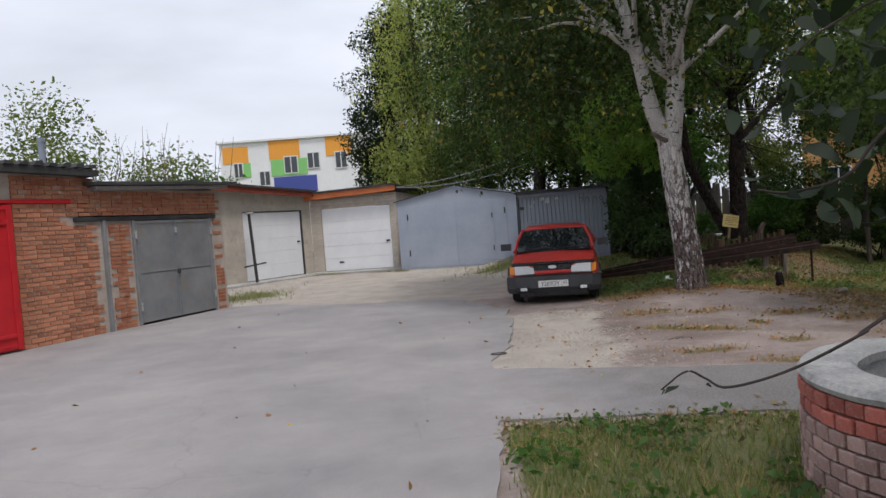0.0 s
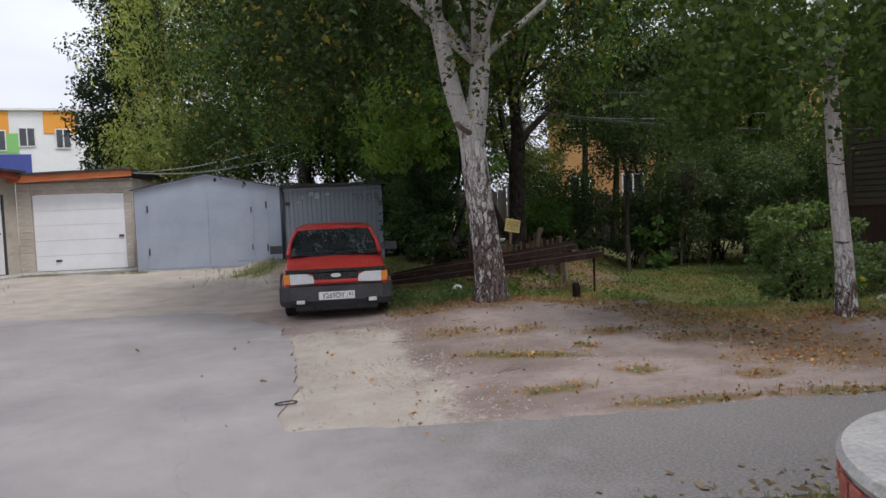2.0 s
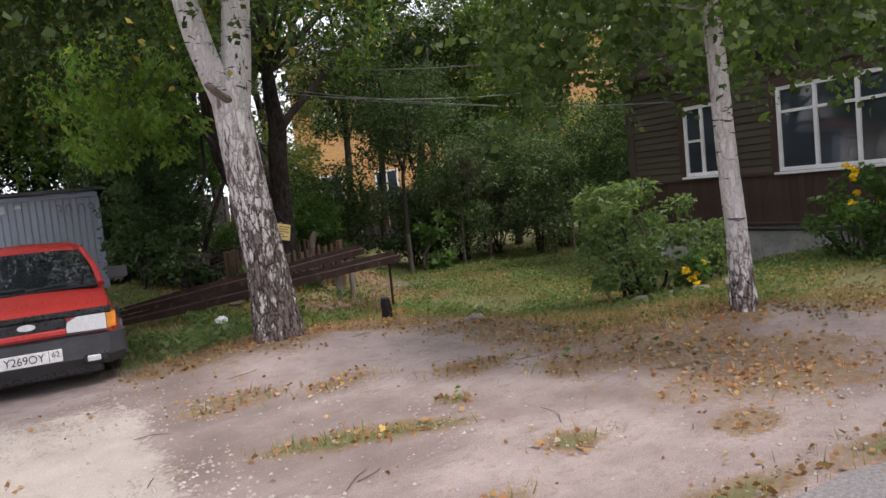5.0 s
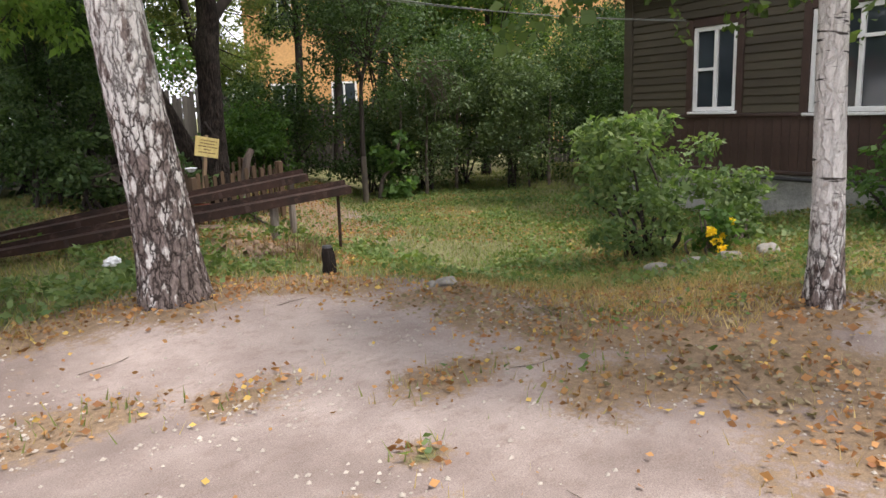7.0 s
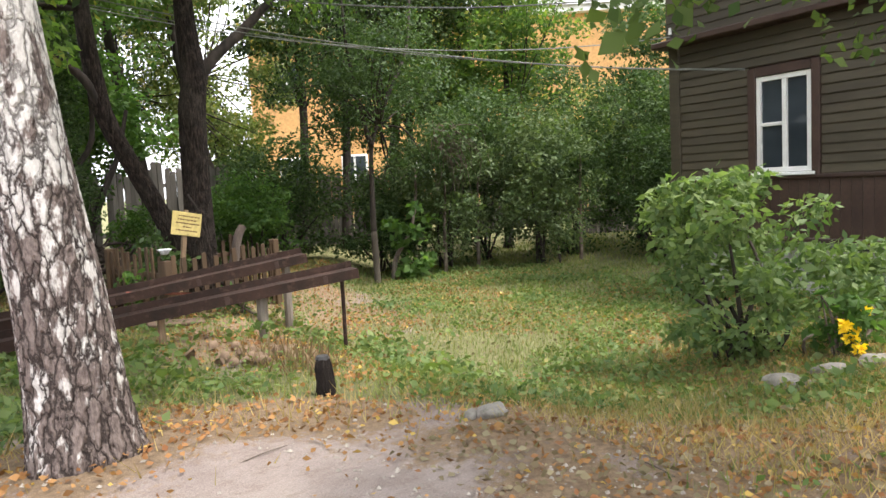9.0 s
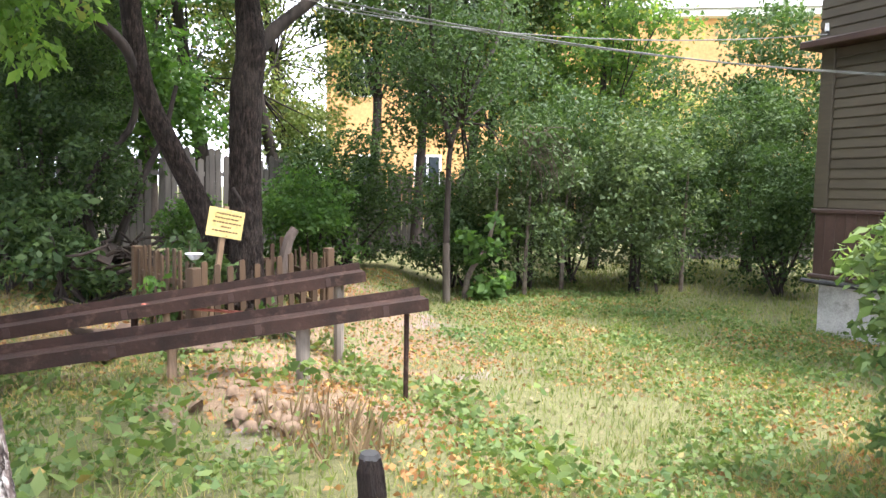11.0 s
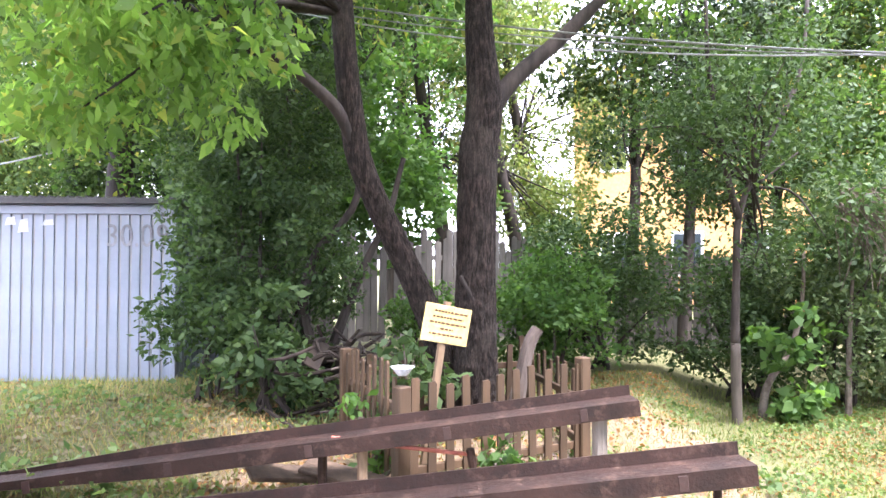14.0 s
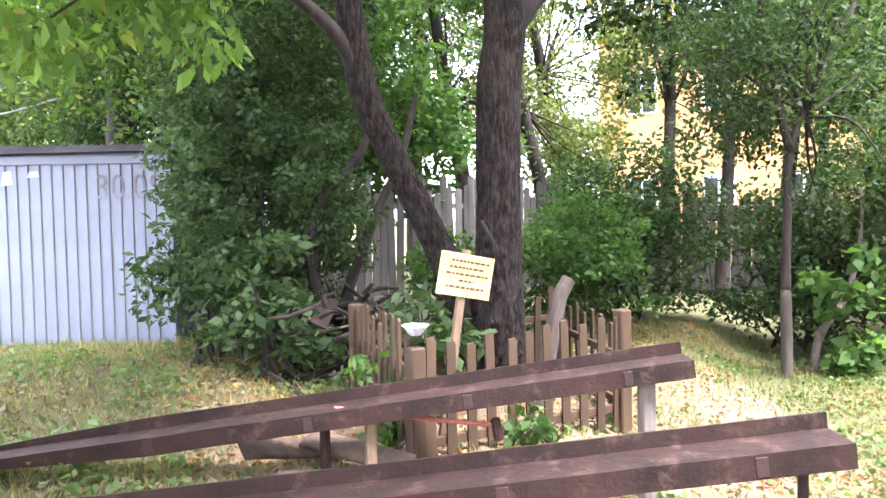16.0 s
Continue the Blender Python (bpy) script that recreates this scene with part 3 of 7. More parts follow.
def build_ground():
    fx = np.concatenate([-np.geomspace(1600, 12.5, 26), np.arange(-12, -2.2, 0.25), np.arange(-2.2, 16, 0.09), np.arange(16, 24, 0.4), np.geomspace(25, 1600, 24)])
    fy = np.concatenate([-np.geomspace(1600, 6.5, 26), np.arange(-6, 2, 0.3), np.arange(2, 21, 0.09), np.arange(21, 30, 0.3), np.geomspace(31, 1700, 24)])
    X, Y = np.meshgrid(fx, fy)
    Z = height(X, Y)
    nx, ny = len(fx), len(fy)
    co = np.stack([X, Y, Z], -1).reshape(-1, 3)
    i = np.arange((nx - 1) * (ny - 1))
    a = (i // (nx - 1)) * nx + i % (nx - 1)
    idx = np.stack([a, a + 1, a + nx + 1, a + nx], 1)
    me = bpy.data.meshes.new("ground")
    me.vertices.add(len(co))
    me.vertices.foreach_set("co", co.astype(np.float32).ravel())
    me.loops.add(idx.size)
    me.loops.foreach_set("vertex_index", idx.ravel().astype(np.int32))
    me.polygons.add(len(idx))
    me.polygons.foreach_set("loop_start", np.arange(0, idx.size, 4, dtype=np.int32))
    me.update(calc_edges=True)
    me.shade_smooth()
    s, t, l = zones(X, Y)
    col = np.stack([s, t, l, np.ones_like(s)], -1).reshape(-1, 4)
    at = me.color_attributes.new("zone", "FLOAT_COLOR", "POINT")
    at.data.foreach_set("color", col.astype(np.float32).ravel())
    me.materials.append(ground_mat())
    tagged(new("ground", me), "bare soil, sand and leaf-strewn grass ground", "ground", kind="structure")


def build_road():
    """The asphalt, a thin slab with a ragged, crumbling edge."""
    pts = []
    n = len(ROAD)
    for i in range(n):
        (x1, y1), (x2, y2) = ROAD[i], ROAD[(i + 1) % n]
        k = max(1, int(math.hypot(x2 - x1, y2 - y1) / 0.12))
        if y1 < -5 or y2 < -5 or x1 > 12:
            k = 1
        for j in range(k):
            f = j / k
            x, y = x1 + (x2 - x1) * f, y1 + (y2 - y1) * f
            q = 0.26 * (float(fuzz(x, y, 1.3, 31)) - 0.5) + 0.09 * (float(fuzz(x, y, 7.1, 32)) - 0.5)
            pts.append((x + q, y + q * 0.8))
    n = len(pts)
    flat, _, tris, *_ = mathutils.geometry.delaunay_2d_cdt([Vector(p) for p in pts], [(i, (i + 1) % n) for i in range(n)], [], 1, 1e-4)
    bm = bmesh.new()
    top = [bm.verts.new((p.x, p.y, 0.018)) for p in flat]
    for t in tris:
        bm.faces.new([top[i] for i in t])
    edge = [e for e in bm.edges if len(e.link_faces) == 1]
    for e in edge:
        u, v = e.verts
        bm.faces.new([bm.verts.new(q) for q in (u.co, v.co, v.co - Vector((0, 0, 0.07)), u.co - Vector((0, 0, 0.07)))])
    tagged(part("road", bm, asphalt_mat()), "worn grey asphalt yard with crumbling edges", "road", kind="structure")


build_ground()
build_road()


# ---- garages ----
def along(a, b):
    """The pose of a wall that runs from a to b in plan: x along it, y into it (to the left of the way), z up."""
    return pose(a[0], a[1], a[2] if len(a) > 2 else 0, 0, 0, math.degrees(math.atan2(b[1] - a[1], b[0] - a[0])))


def brick_mesh(name, lx, ly, lz, material):
    return mesh_of(name, box(0, lx, 0, ly, 0, lz, 0.004), material)


def brick_garage():
    wall = thing("brick_garage", along((-6.82, 11.55), (-4.9, 16.4)), "long old red brick garage row with patched mortar", "garage")
    # backing walls with the two gate openings going through
    for x0, x1, y0, y1, z0, z1 in ((-4.2, -2.62, 0.02, 0.4, -0.1, 2.9), (0.0, 2.51, 0.02, 0.4, -0.1, 2.1), (4.77, 5.22, 0.02, 0.4, -0.1, 2.1), (-2.62, 1.55, 0.02, 0.4, 2.43, 2.92), (0.0, 1.3, 0.02, 0.4, 2.1, 2.43),
                                   (1.55, 5.22, 0.02, 0.4, 2.16, 2.66), (4.82, 5.22, 0.4, 6.0, -0.1, 2.72), (-4.2, 5.22, 6.0, 6.3, -0.1, 2.72), (-4.2, -3.9, 0.4, 6.0, -0.1, 2.72)):
        part("wall", box(x0, x1, y0, y1, z0, z1), M_MORTAR, wall)
    # roof: felt over a concrete slab, higher over the red gate
    rf = prism([(-4.4, 2.92), (1.62, 2.86), (1.62, 2.97), (-4.4, 3.06)], -0.22, 6.4)
    part("roof", rf, M_TAR, wall, "black felt roof over the red gate")
    rf = prism([(1.45, 2.70), (5.5, 2.80), (5.5, 2.86), (1.45, 2.76)], -0.28, 6.4)
    part("roof", rf, M_TAR, wall, "thin black roof edge")
    part("slab", prism([(1.63, 2.62), (5.35, 2.72), (5.35, 2.79), (1.63, 2.69)], -0.12, 6.2), M_CONC, wall, "pale concrete roof slab")
    for i in range(22):
        x = -4.3 + i * 0.27
        part("felt_fold", prism([(x, 3.0), (x + 0.2, 3.0), (x + 0.16, 3.05 + 0.02 * (i % 3)), (x + 0.05, 3.06)], -0.25, 0.1), M_TAR, wall)
    part("lintel", box(1.18, 4.95, -0.035, 0.3, 2.06, 2.14, 0.006), M_DARK, wall, "dark steel beam over the gate")
    part("lintel", box(-2.7, 1.15, -0.03, 0.3, 2.39, 2.45, 0.006), M_REDGATE, wall, "red painted beam")
    part("door_post", box(1.78, 1.84, -0.05, 0.1, 0, 2.08, 0.006), M_GREYGATE, wall, "grey steel strip")
    # red gate
    gate = part("gate", box(-2.6, -0.03, -0.03, 0.03, 0.05, 2.37, 0.006), M_REDGATE, wall, "bright red steel gate")
    for x0, x1 in ((-2.6, -2.5), (-1.36, -1.3), (-0.13, -0.03)):
        part("stile", box(x0, x1, -0.055, -0.03, 0.05, 2.37, 0.005), M_REDGATE, gate)
    for z in (0.08, 0.25, 2.05, 2.29):
        part("rail", box(-2.5, -0.13, -0.052, -0.03, z, z + 0.06, 0.005), M_REDGATE, gate)
    # grey gate with two leaves
    part("frame", box(2.5, 2.56, -0.03, 0.1, 0.02, 2.06, 0.005), M_GREYGATE, wall)
    part("frame", box(4.72, 4.78, -0.03, 0.1, 0.02, 2.06, 0.005), M_GREYGATE, wall)
    for x0, x1 in ((2.57, 3.635), (3.645, 4.71)):
        g = part("gate_leaf", box(x0, x1, -0.02, 0.02, 0.06, 2.05, 0.005), M_GREYGATE, wall, "scuffed grey steel gate leaf")
        for z in (0.06, 1.02, 1.99):
            part("seam", box(x0, x1, -0.032, -0.02, z, z + 0.045 if z != 1.02 else z + 0.02, 0.003), M_GREYGATE, g)
        for x in (x0, x1 - 0.04):
            part("stile", box(x, x + 0.04, -0.034, -0.02, 0.1, 1.99, 0.003), M_GREYGATE, g)
        hx = x0 - 0.02 if x0 < 3 else x1 + 0.02
        for z in (0.3, 1.7):
            part("hinge", tube([(hx, -0.045, z), (hx, -0.045, z + 0.16)], [0.022, 0.022], 8), M_CONC, g, "pale steel hinge")
    part("padlock", box(3.6, 3.68, -0.07, -0.02, 0.93, 1.03, 0.012), M_DARK, wall, "dark padlock")
    part("bracket", box(3.615, 3.665, -0.06, -0.02, 1.78, 1.9, 0.008), M_CONC, wall)
    return wall


def lay_bricks(wall):
    """Single bricks in running bond on the stretch beside the red gate; the rest of the face joined."""
    mes = [brick_mesh("brick", 0.245, 0.03, 0.064, M_BRICK), brick_mesh("brick", 0.118, 0.03, 0.064, M_BRICK)]
    rng = random.Random(3)
    rest = bmesh.new()
    count = 0
    for row in range(37):
        z = 0.02 + row * 0.0765
        x = 0.02
        k = 0
        while x < 5.2:
            half = (row % 2 and k == 0) or rng.random() < 0.06
            w = 0.118 if half else 0.245
            top = 2.86 if x < 1.5 else 2.62
            free = not ((2.48 < x + w and x < 4.8 and z < 2.15) or (1.76 < x + w and x < 1.86 and z < 2.1) or (1.16 < x + w and 2.0 < z < 2.15)) and x + w < 5.24 and z + 0.064 < top
            if free:
                y = rng.uniform(-0.006, 0.008)
                if x < 1.75 and z < 2.3 and count < 290:
                    piece("brick", mes[1 if half else 0], wall, pose(x + 0.002, y, z))
                    count += 1
                elif rng.random() > 0.02:
                    box(x + 0.002, x + w, y, 0.03, z, z + 0.064, bm=rest)
            x += w + 0.011
            k += 1
    ob = part("brickwork", rest, surf("red brickwork", (0.31, 0.105, 0.055), (0.43, 0.19, 0.10), 0.9, scale=3.5, fine=60, relief=0.4, dirt=(0.42, 0.33, 0.27)), wall)
    ob["kind"] = "stuff"


brick_half = brick_mesh("block", 0.2, 0.04, 0.19, M_BLOCK)


def sectional_door(parent, x0, x1, z0, z1, handle_x, handle_z):
    """White up-and-over door of shallow horizontal panels, with its dark joint line."""
    door = part("door", box(x0, x1, 0.04, 0.07, z0, z1), M_WHITEDOOR, parent, "white sectional garage door")
    n = 5
    for i in range(n):
        a = z0 + (z1 - z0) * i / n
        part("panel", box(x0 + 0.004, x1 - 0.004, 0.022, 0.04, a + 0.004, a + (z1 - z0) / n - 0.004, 0.006), M_WHITEDOOR, door)
    part("seal", box(x0, x1, 0.02, 0.05, z0 - 0.03, z0, 0.004), M_DARK, door, "dark rubber seal")
    part("handle", box(handle_x - 0.07, handle_x + 0.07, -0.02, 0.02, handle_z - 0.03, handle_z + 0.03, 0.012), M_DARK, door, "dark handle")
    return door


def white_garages():
    """Two white-doored block garages that meet in a corner."""
    a = along((-7.0, 22.15, 0.1), (-4.6, 26.09, 0.1))
    g1 = thing("block_garage", a, "rendered garage with white sectional door and brown roof edge", "garage", "block garages")
    L = math.hypot(2.4, 3.94)
    d0, d1 = L - 3.26, L - 0.52
    bm = box(-0.8, d0, 0, 0.3, -0.3, 3.0)
    box(d1, L, 0, 0.3, -0.3, 3.0, bm=bm)
    box(d0, d1, 0, 0.3, 2.27, 3.0, bm=bm)
    part("wall", bm, M_BLOCK, g1)
    sectional_door(g1, d0 + 0.02, d1 - 0.02, 0.04, 2.26, d1 - 0.2, 1.2)
    part("door_edge", box(d1 - 0.02, d1 + 0.04, -0.02, 0.04, 0, 2.3, 0.006), M_DARK, g1, "dark door rail")
    part("door_edge", box(d0, d1, -0.015, 0.04, 2.26, 2.3, 0.006), M_DARK, g1)
    part("fascia", prism([(-0.9, 3.02), (L, 2.72), (L, 2.92), (-0.9, 3.22)], -0.35, -0.3), M_DKRED, g1, "brown-red board under the roof edge")
    part("roof", prism([(-0.9, 3.2), (L, 2.9), (L, 2.97), (-0.9, 3.27)], -0.4, 5), M_TAR, g1, "dark corrugated roof")
    # black pipe gate post standing ajar beside the door
    post = thing("pipe_post", a, "black steel pipe gate post beside the white door", "post")
    part("pole", tube([(d0 - 0.12, -0.55, 0.0), (d0 - 0.2, -0.5, 2.2)], [0.05, 0.045], 10), M_DARK, post)
    part("crossbar", tube([(d0 - 0.55, -0.5, 0.55), (d0 + 0.28, -0.6, 0.62)], [0.025, 0.025], 8), M_DARK, post)
    part("cap", box(d0 - 0.3, d0 - 0.08, -0.6, -0.42, 2.2, 2.26, 0.01), M_CONC, post, "pale cap plate")
    b = along((-4.6, 26.09, 0.1), (-1.45, 25.62, 0.1))
    g2 = thing("block_garage", b, "block garage with white sectional door and orange roof edge", "garage", "block garages")
    L = math.hypot(3.15, 0.47)
    d0, d1 = 0.42, 2.92
    bm = box(0, d0, 0.03, 0.3, -0.3, 2.7)
    box(d1, L, 0.03, 0.3, -0.3, 2.7, bm=bm)
    box(d0, d1, 0.03, 0.3, 2.28, 2.7, bm=bm)
    box(L - 0.25, L, 0.3, 5.5, -0.3, 2.7, bm=bm)
    part("wall", bm, M_MORTAR, g2)
    blk = brick_mesh("block", 0.385, 0.04, 0.19, M_BLOCK)
    for r in range(12):
        piece("block", blk, g2, pose(0.01, 0.0, 0.0 + r * 0.2))
        if r < 12:
            piece("block", brick_half, g2, pose(d1 + 0.01, 0.0, r * 0.2))
    for i in range(8):
        piece("block", blk, g2, pose(0.01 + 0.395 * i, 0.0, 2.42)) if 0.01 + 0.395 * i + 0.385 < L else None
    sectional_door(g2, d0, d1, 0.03, 2.26, d1 - 0.12, 1.0)
    part("handle", box(0.95, 1.12, -0.01, 0.03, 0.3, 0.36, 0.012), M_DARK, g2)
    part("fascia", prism([(-0.1, 2.62), (L + 0.05, 2.74), (L + 0.05, 2.93), (-0.1, 2.83)], -0.3, -0.25), M_ORANGE, g2, "bright orange board under the roof edge")
    part("roof", prism([(-0.1, 2.82), (L + 0.1, 2.92), (L + 0.1, 2.96), (-0.1, 2.86)], -0.36, 5.6), M_TAR, g2, "thin dark corrugated roof")
    for i in range(40):
        x = -0.08 + i * 0.08
        part("roof_ridge", prism([(x, 2.86 + 0.031 * x), (x + 0.05, 2.86 + 0.031 * x), (x + 0.025, 2.9 + 0.031 * x)], -0.37, 0.6), M_TAR, g2)
    # concrete apron in front of both doors
    tagged(part("pavement", prism([(-7.6, 21.4), (-6.6, 21.3), (-4.2, 24.9), (-1.3, 24.6), (-1.45, 25.6), (-4.6, 26.05), (-7.2, 22.2)], 0.0, 0.125, "z"), M_CONC), "pale concrete strip before the garage doors", "pavement", kind="structure")



def steel_shed():
    s = thing("steel_garage", along((-1.35, 24.15, 0.08), (2.52, 22.9, 0.08)), "blue-grey welded steel garage with low gable", "garage")
    L, ap, d = math.hypot(3.85, 1.25), 2.04, 5.5
    gable = [(0, 0), (L, 0), (L, 2.22), (ap, 2.64), (0, 2.27)]
    part("wall", prism(gable, 0, d), M_SHED, s)
    part("roof", prism([(-0.06, 2.25), (ap, 2.635), (ap, 2.68), (-0.06, 2.295)], -0.06, d), M_SHED, s)
    part("roof", prism([(ap + 0.001, 2.635), (L + 0.06, 2.2), (L + 0.06, 2.245), (ap + 0.001, 2.68)], -0.06, d), M_SHED, s)
    part("roof_edge", prism([(-0.08, 2.27), (ap, 2.665), (ap, 2.69), (-0.08, 2.3)], -0.075, -0.061), M_DARK, s)
    part("roof_edge", prism([(ap, 2.665), (L + 0.08, 2.215), (L + 0.08, 2.245), (ap, 2.69)], -0.075, -0.061), M_DARK, s)
    for x0, x1 in ((0.3, 2.02), (2.04, 3.72)):
        leaf = part("gate_leaf", box(x0, x1, -0.012, 0.0, 0.06, 2.12, 0.004), M_SHED, s)
        for z in (0.45, 1.65):
            hx = x0 + 0.06 if x0 < 1 else x1 - 0.06
            part("hinge", tube([(hx, -0.03, z), (hx, -0.03, z + 0.2)], [0.02, 0.02], 8), M_DARK, leaf, "dark hinge pin")
    wicket = part("wicket_door", box(2.78, 3.3, -0.024, -0.012, 0.2, 1.95, 0.004), M_SHED, s, "small door set in the gate leaf")
    for z in (0.5, 1.55):
        part("hinge", tube([(3.24, -0.04, z), (3.24, -0.04, z + 0.16)], [0.016, 0.016], 8), M_DARK, wicket)
    part("sill", box(0, L, -0.05, 0.0, -0.12, 0.03, 0.01), M_CONC, s, "concrete sill")


def text_mesh(name, body, size, material, parent, m, depth=0.001, align="CENTER", sx=1.0):
    cu = bpy.data.curves.new(name, "FONT")
    cu.body, cu.size, cu.extrude, cu.align_x, cu.align_y = body, size, depth, align, "CENTER"
    tmp = bpy.data.objects.new("lettering_source", cu)
    me = bpy.data.meshes.new_from_object(tmp)
    bpy.data.objects.remove(tmp)
    me.materials.append(material)
    ob = new(name, me)
    ob.parent = parent
    ob.matrix_basis = m @ Matrix.Diagonal((sx, 1, 1, 1))
    return ob


def corrugated_shed():
    a = (2.36, 20.9, 0.27)
    b = (4.74, 20.3, 0.27)
    s = thing("corrugated_shed", along(a, b), "pale corrugated metal shed with dark roof edge and sprayed digits", "shed")
    L, H, d = math.hypot(2.38, 0.6), 1.99, 3.2
    part("wall", box(0.01, L - 0.01, 0.05, d, -0.2, H - 0.02), M_CORR, s)
    # front sheet: standing ribs with a narrow groove between
    n = 21
    w = L / n
    pan = mesh_of("panel", prism([(0.004, 0.0), (0.012, -0.026), (w - 0.022, -0.026), (w - 0.012, 0.0)], 0.0, H - 0.12, "z"), M_CORR)
    for i in range(n):
        piece("panel", pan, s, pose(i * w, 0.03, -0.02))
    part("backing", box(0, L, 0.022, 0.05, -0.06, H - 0.1), M_GREYGATE, s)
    rib = mesh_of("side_panel", prism([(0.025, -0.05), (0.0, -0.04), (0.0, 0.04), (0.025, 0.05)][::-1], -0.1, H - 0.1, "z"), M_CORR)
    for i in range(24):
        piece("side_panel", rib, s, pose(L + 0.012, 0.1 + i * 0.13, 0, 0, 0, 180))
    part("top_rail", box(-0.02, L + 0.02, -0.035, 0.04, H - 0.14, H - 0.05, 0.006), M_CORR, s, "pale rail under the roof")
    part("corner_post", box(L - 0.02, L + 0.04, -0.02, 0.04, -0.1, H - 0.14, 0.006), M_CORR, s)
    part("roof", prism([(-0.1, H - 0.04), (L + 0.12, H - 0.02), (L + 0.12, H + 0.04), (-0.1, H + 0.02)], -0.14, d + 0.1), M_DARK, s, "dark roof sheet")
    for i in range(26):
        x = -0.08 + i * 0.1
        part("roof_ridge", prism([(x, H + 0.02), (x + 0.07, H + 0.02), (x + 0.035, H + 0.055)], -0.15, d), M_DARK, s)
    part("lock_edge", box(-0.03, 0.0, -0.03, 0.05, -0.1, H - 0.1), M_DARK, s)
    part("latch", box(0.02, 0.14, -0.03, 0.0, 1.5, 1.58, 0.01), M_DARK, s)
    paint = surf("sprayed dark paint", (0.10, 0.10, 0.11), (0.22, 0.22, 0.24), 0.7, relief=0)
    for k, ch in enumerate("30.09"):
        text_mesh("sprayed_digit", ch, 0.36, paint, s, pose(L - 0.67 + (0, 0.16, 0.27, 0.38, 0.55)[k], -0.004, 1.60, 90, 0, 0), 0.0015, sx=0.82)
    white = surf("white smear", (0.38, 0.40, 0.43), (0.48, 0.50, 0.53), 0.8, relief=0)
    for x, z, ww, hh in ((0.32, 1.55, 0.05, 0.05), (0.42, 1.66, 0.05, 0.06), (0.62, 1.72, 0.12, 0.1), (0.76, 1.64, 0.12, 0.16), (1.02, 1.72, 0.13, 0.07)):
        part("paint_smear", prism([(x, z), (x + ww, z + 0.01), (x + ww * 0.9, z + hh), (x + ww * 0.2, z + hh * 0.9)], -0.001, 0.003), white, s)


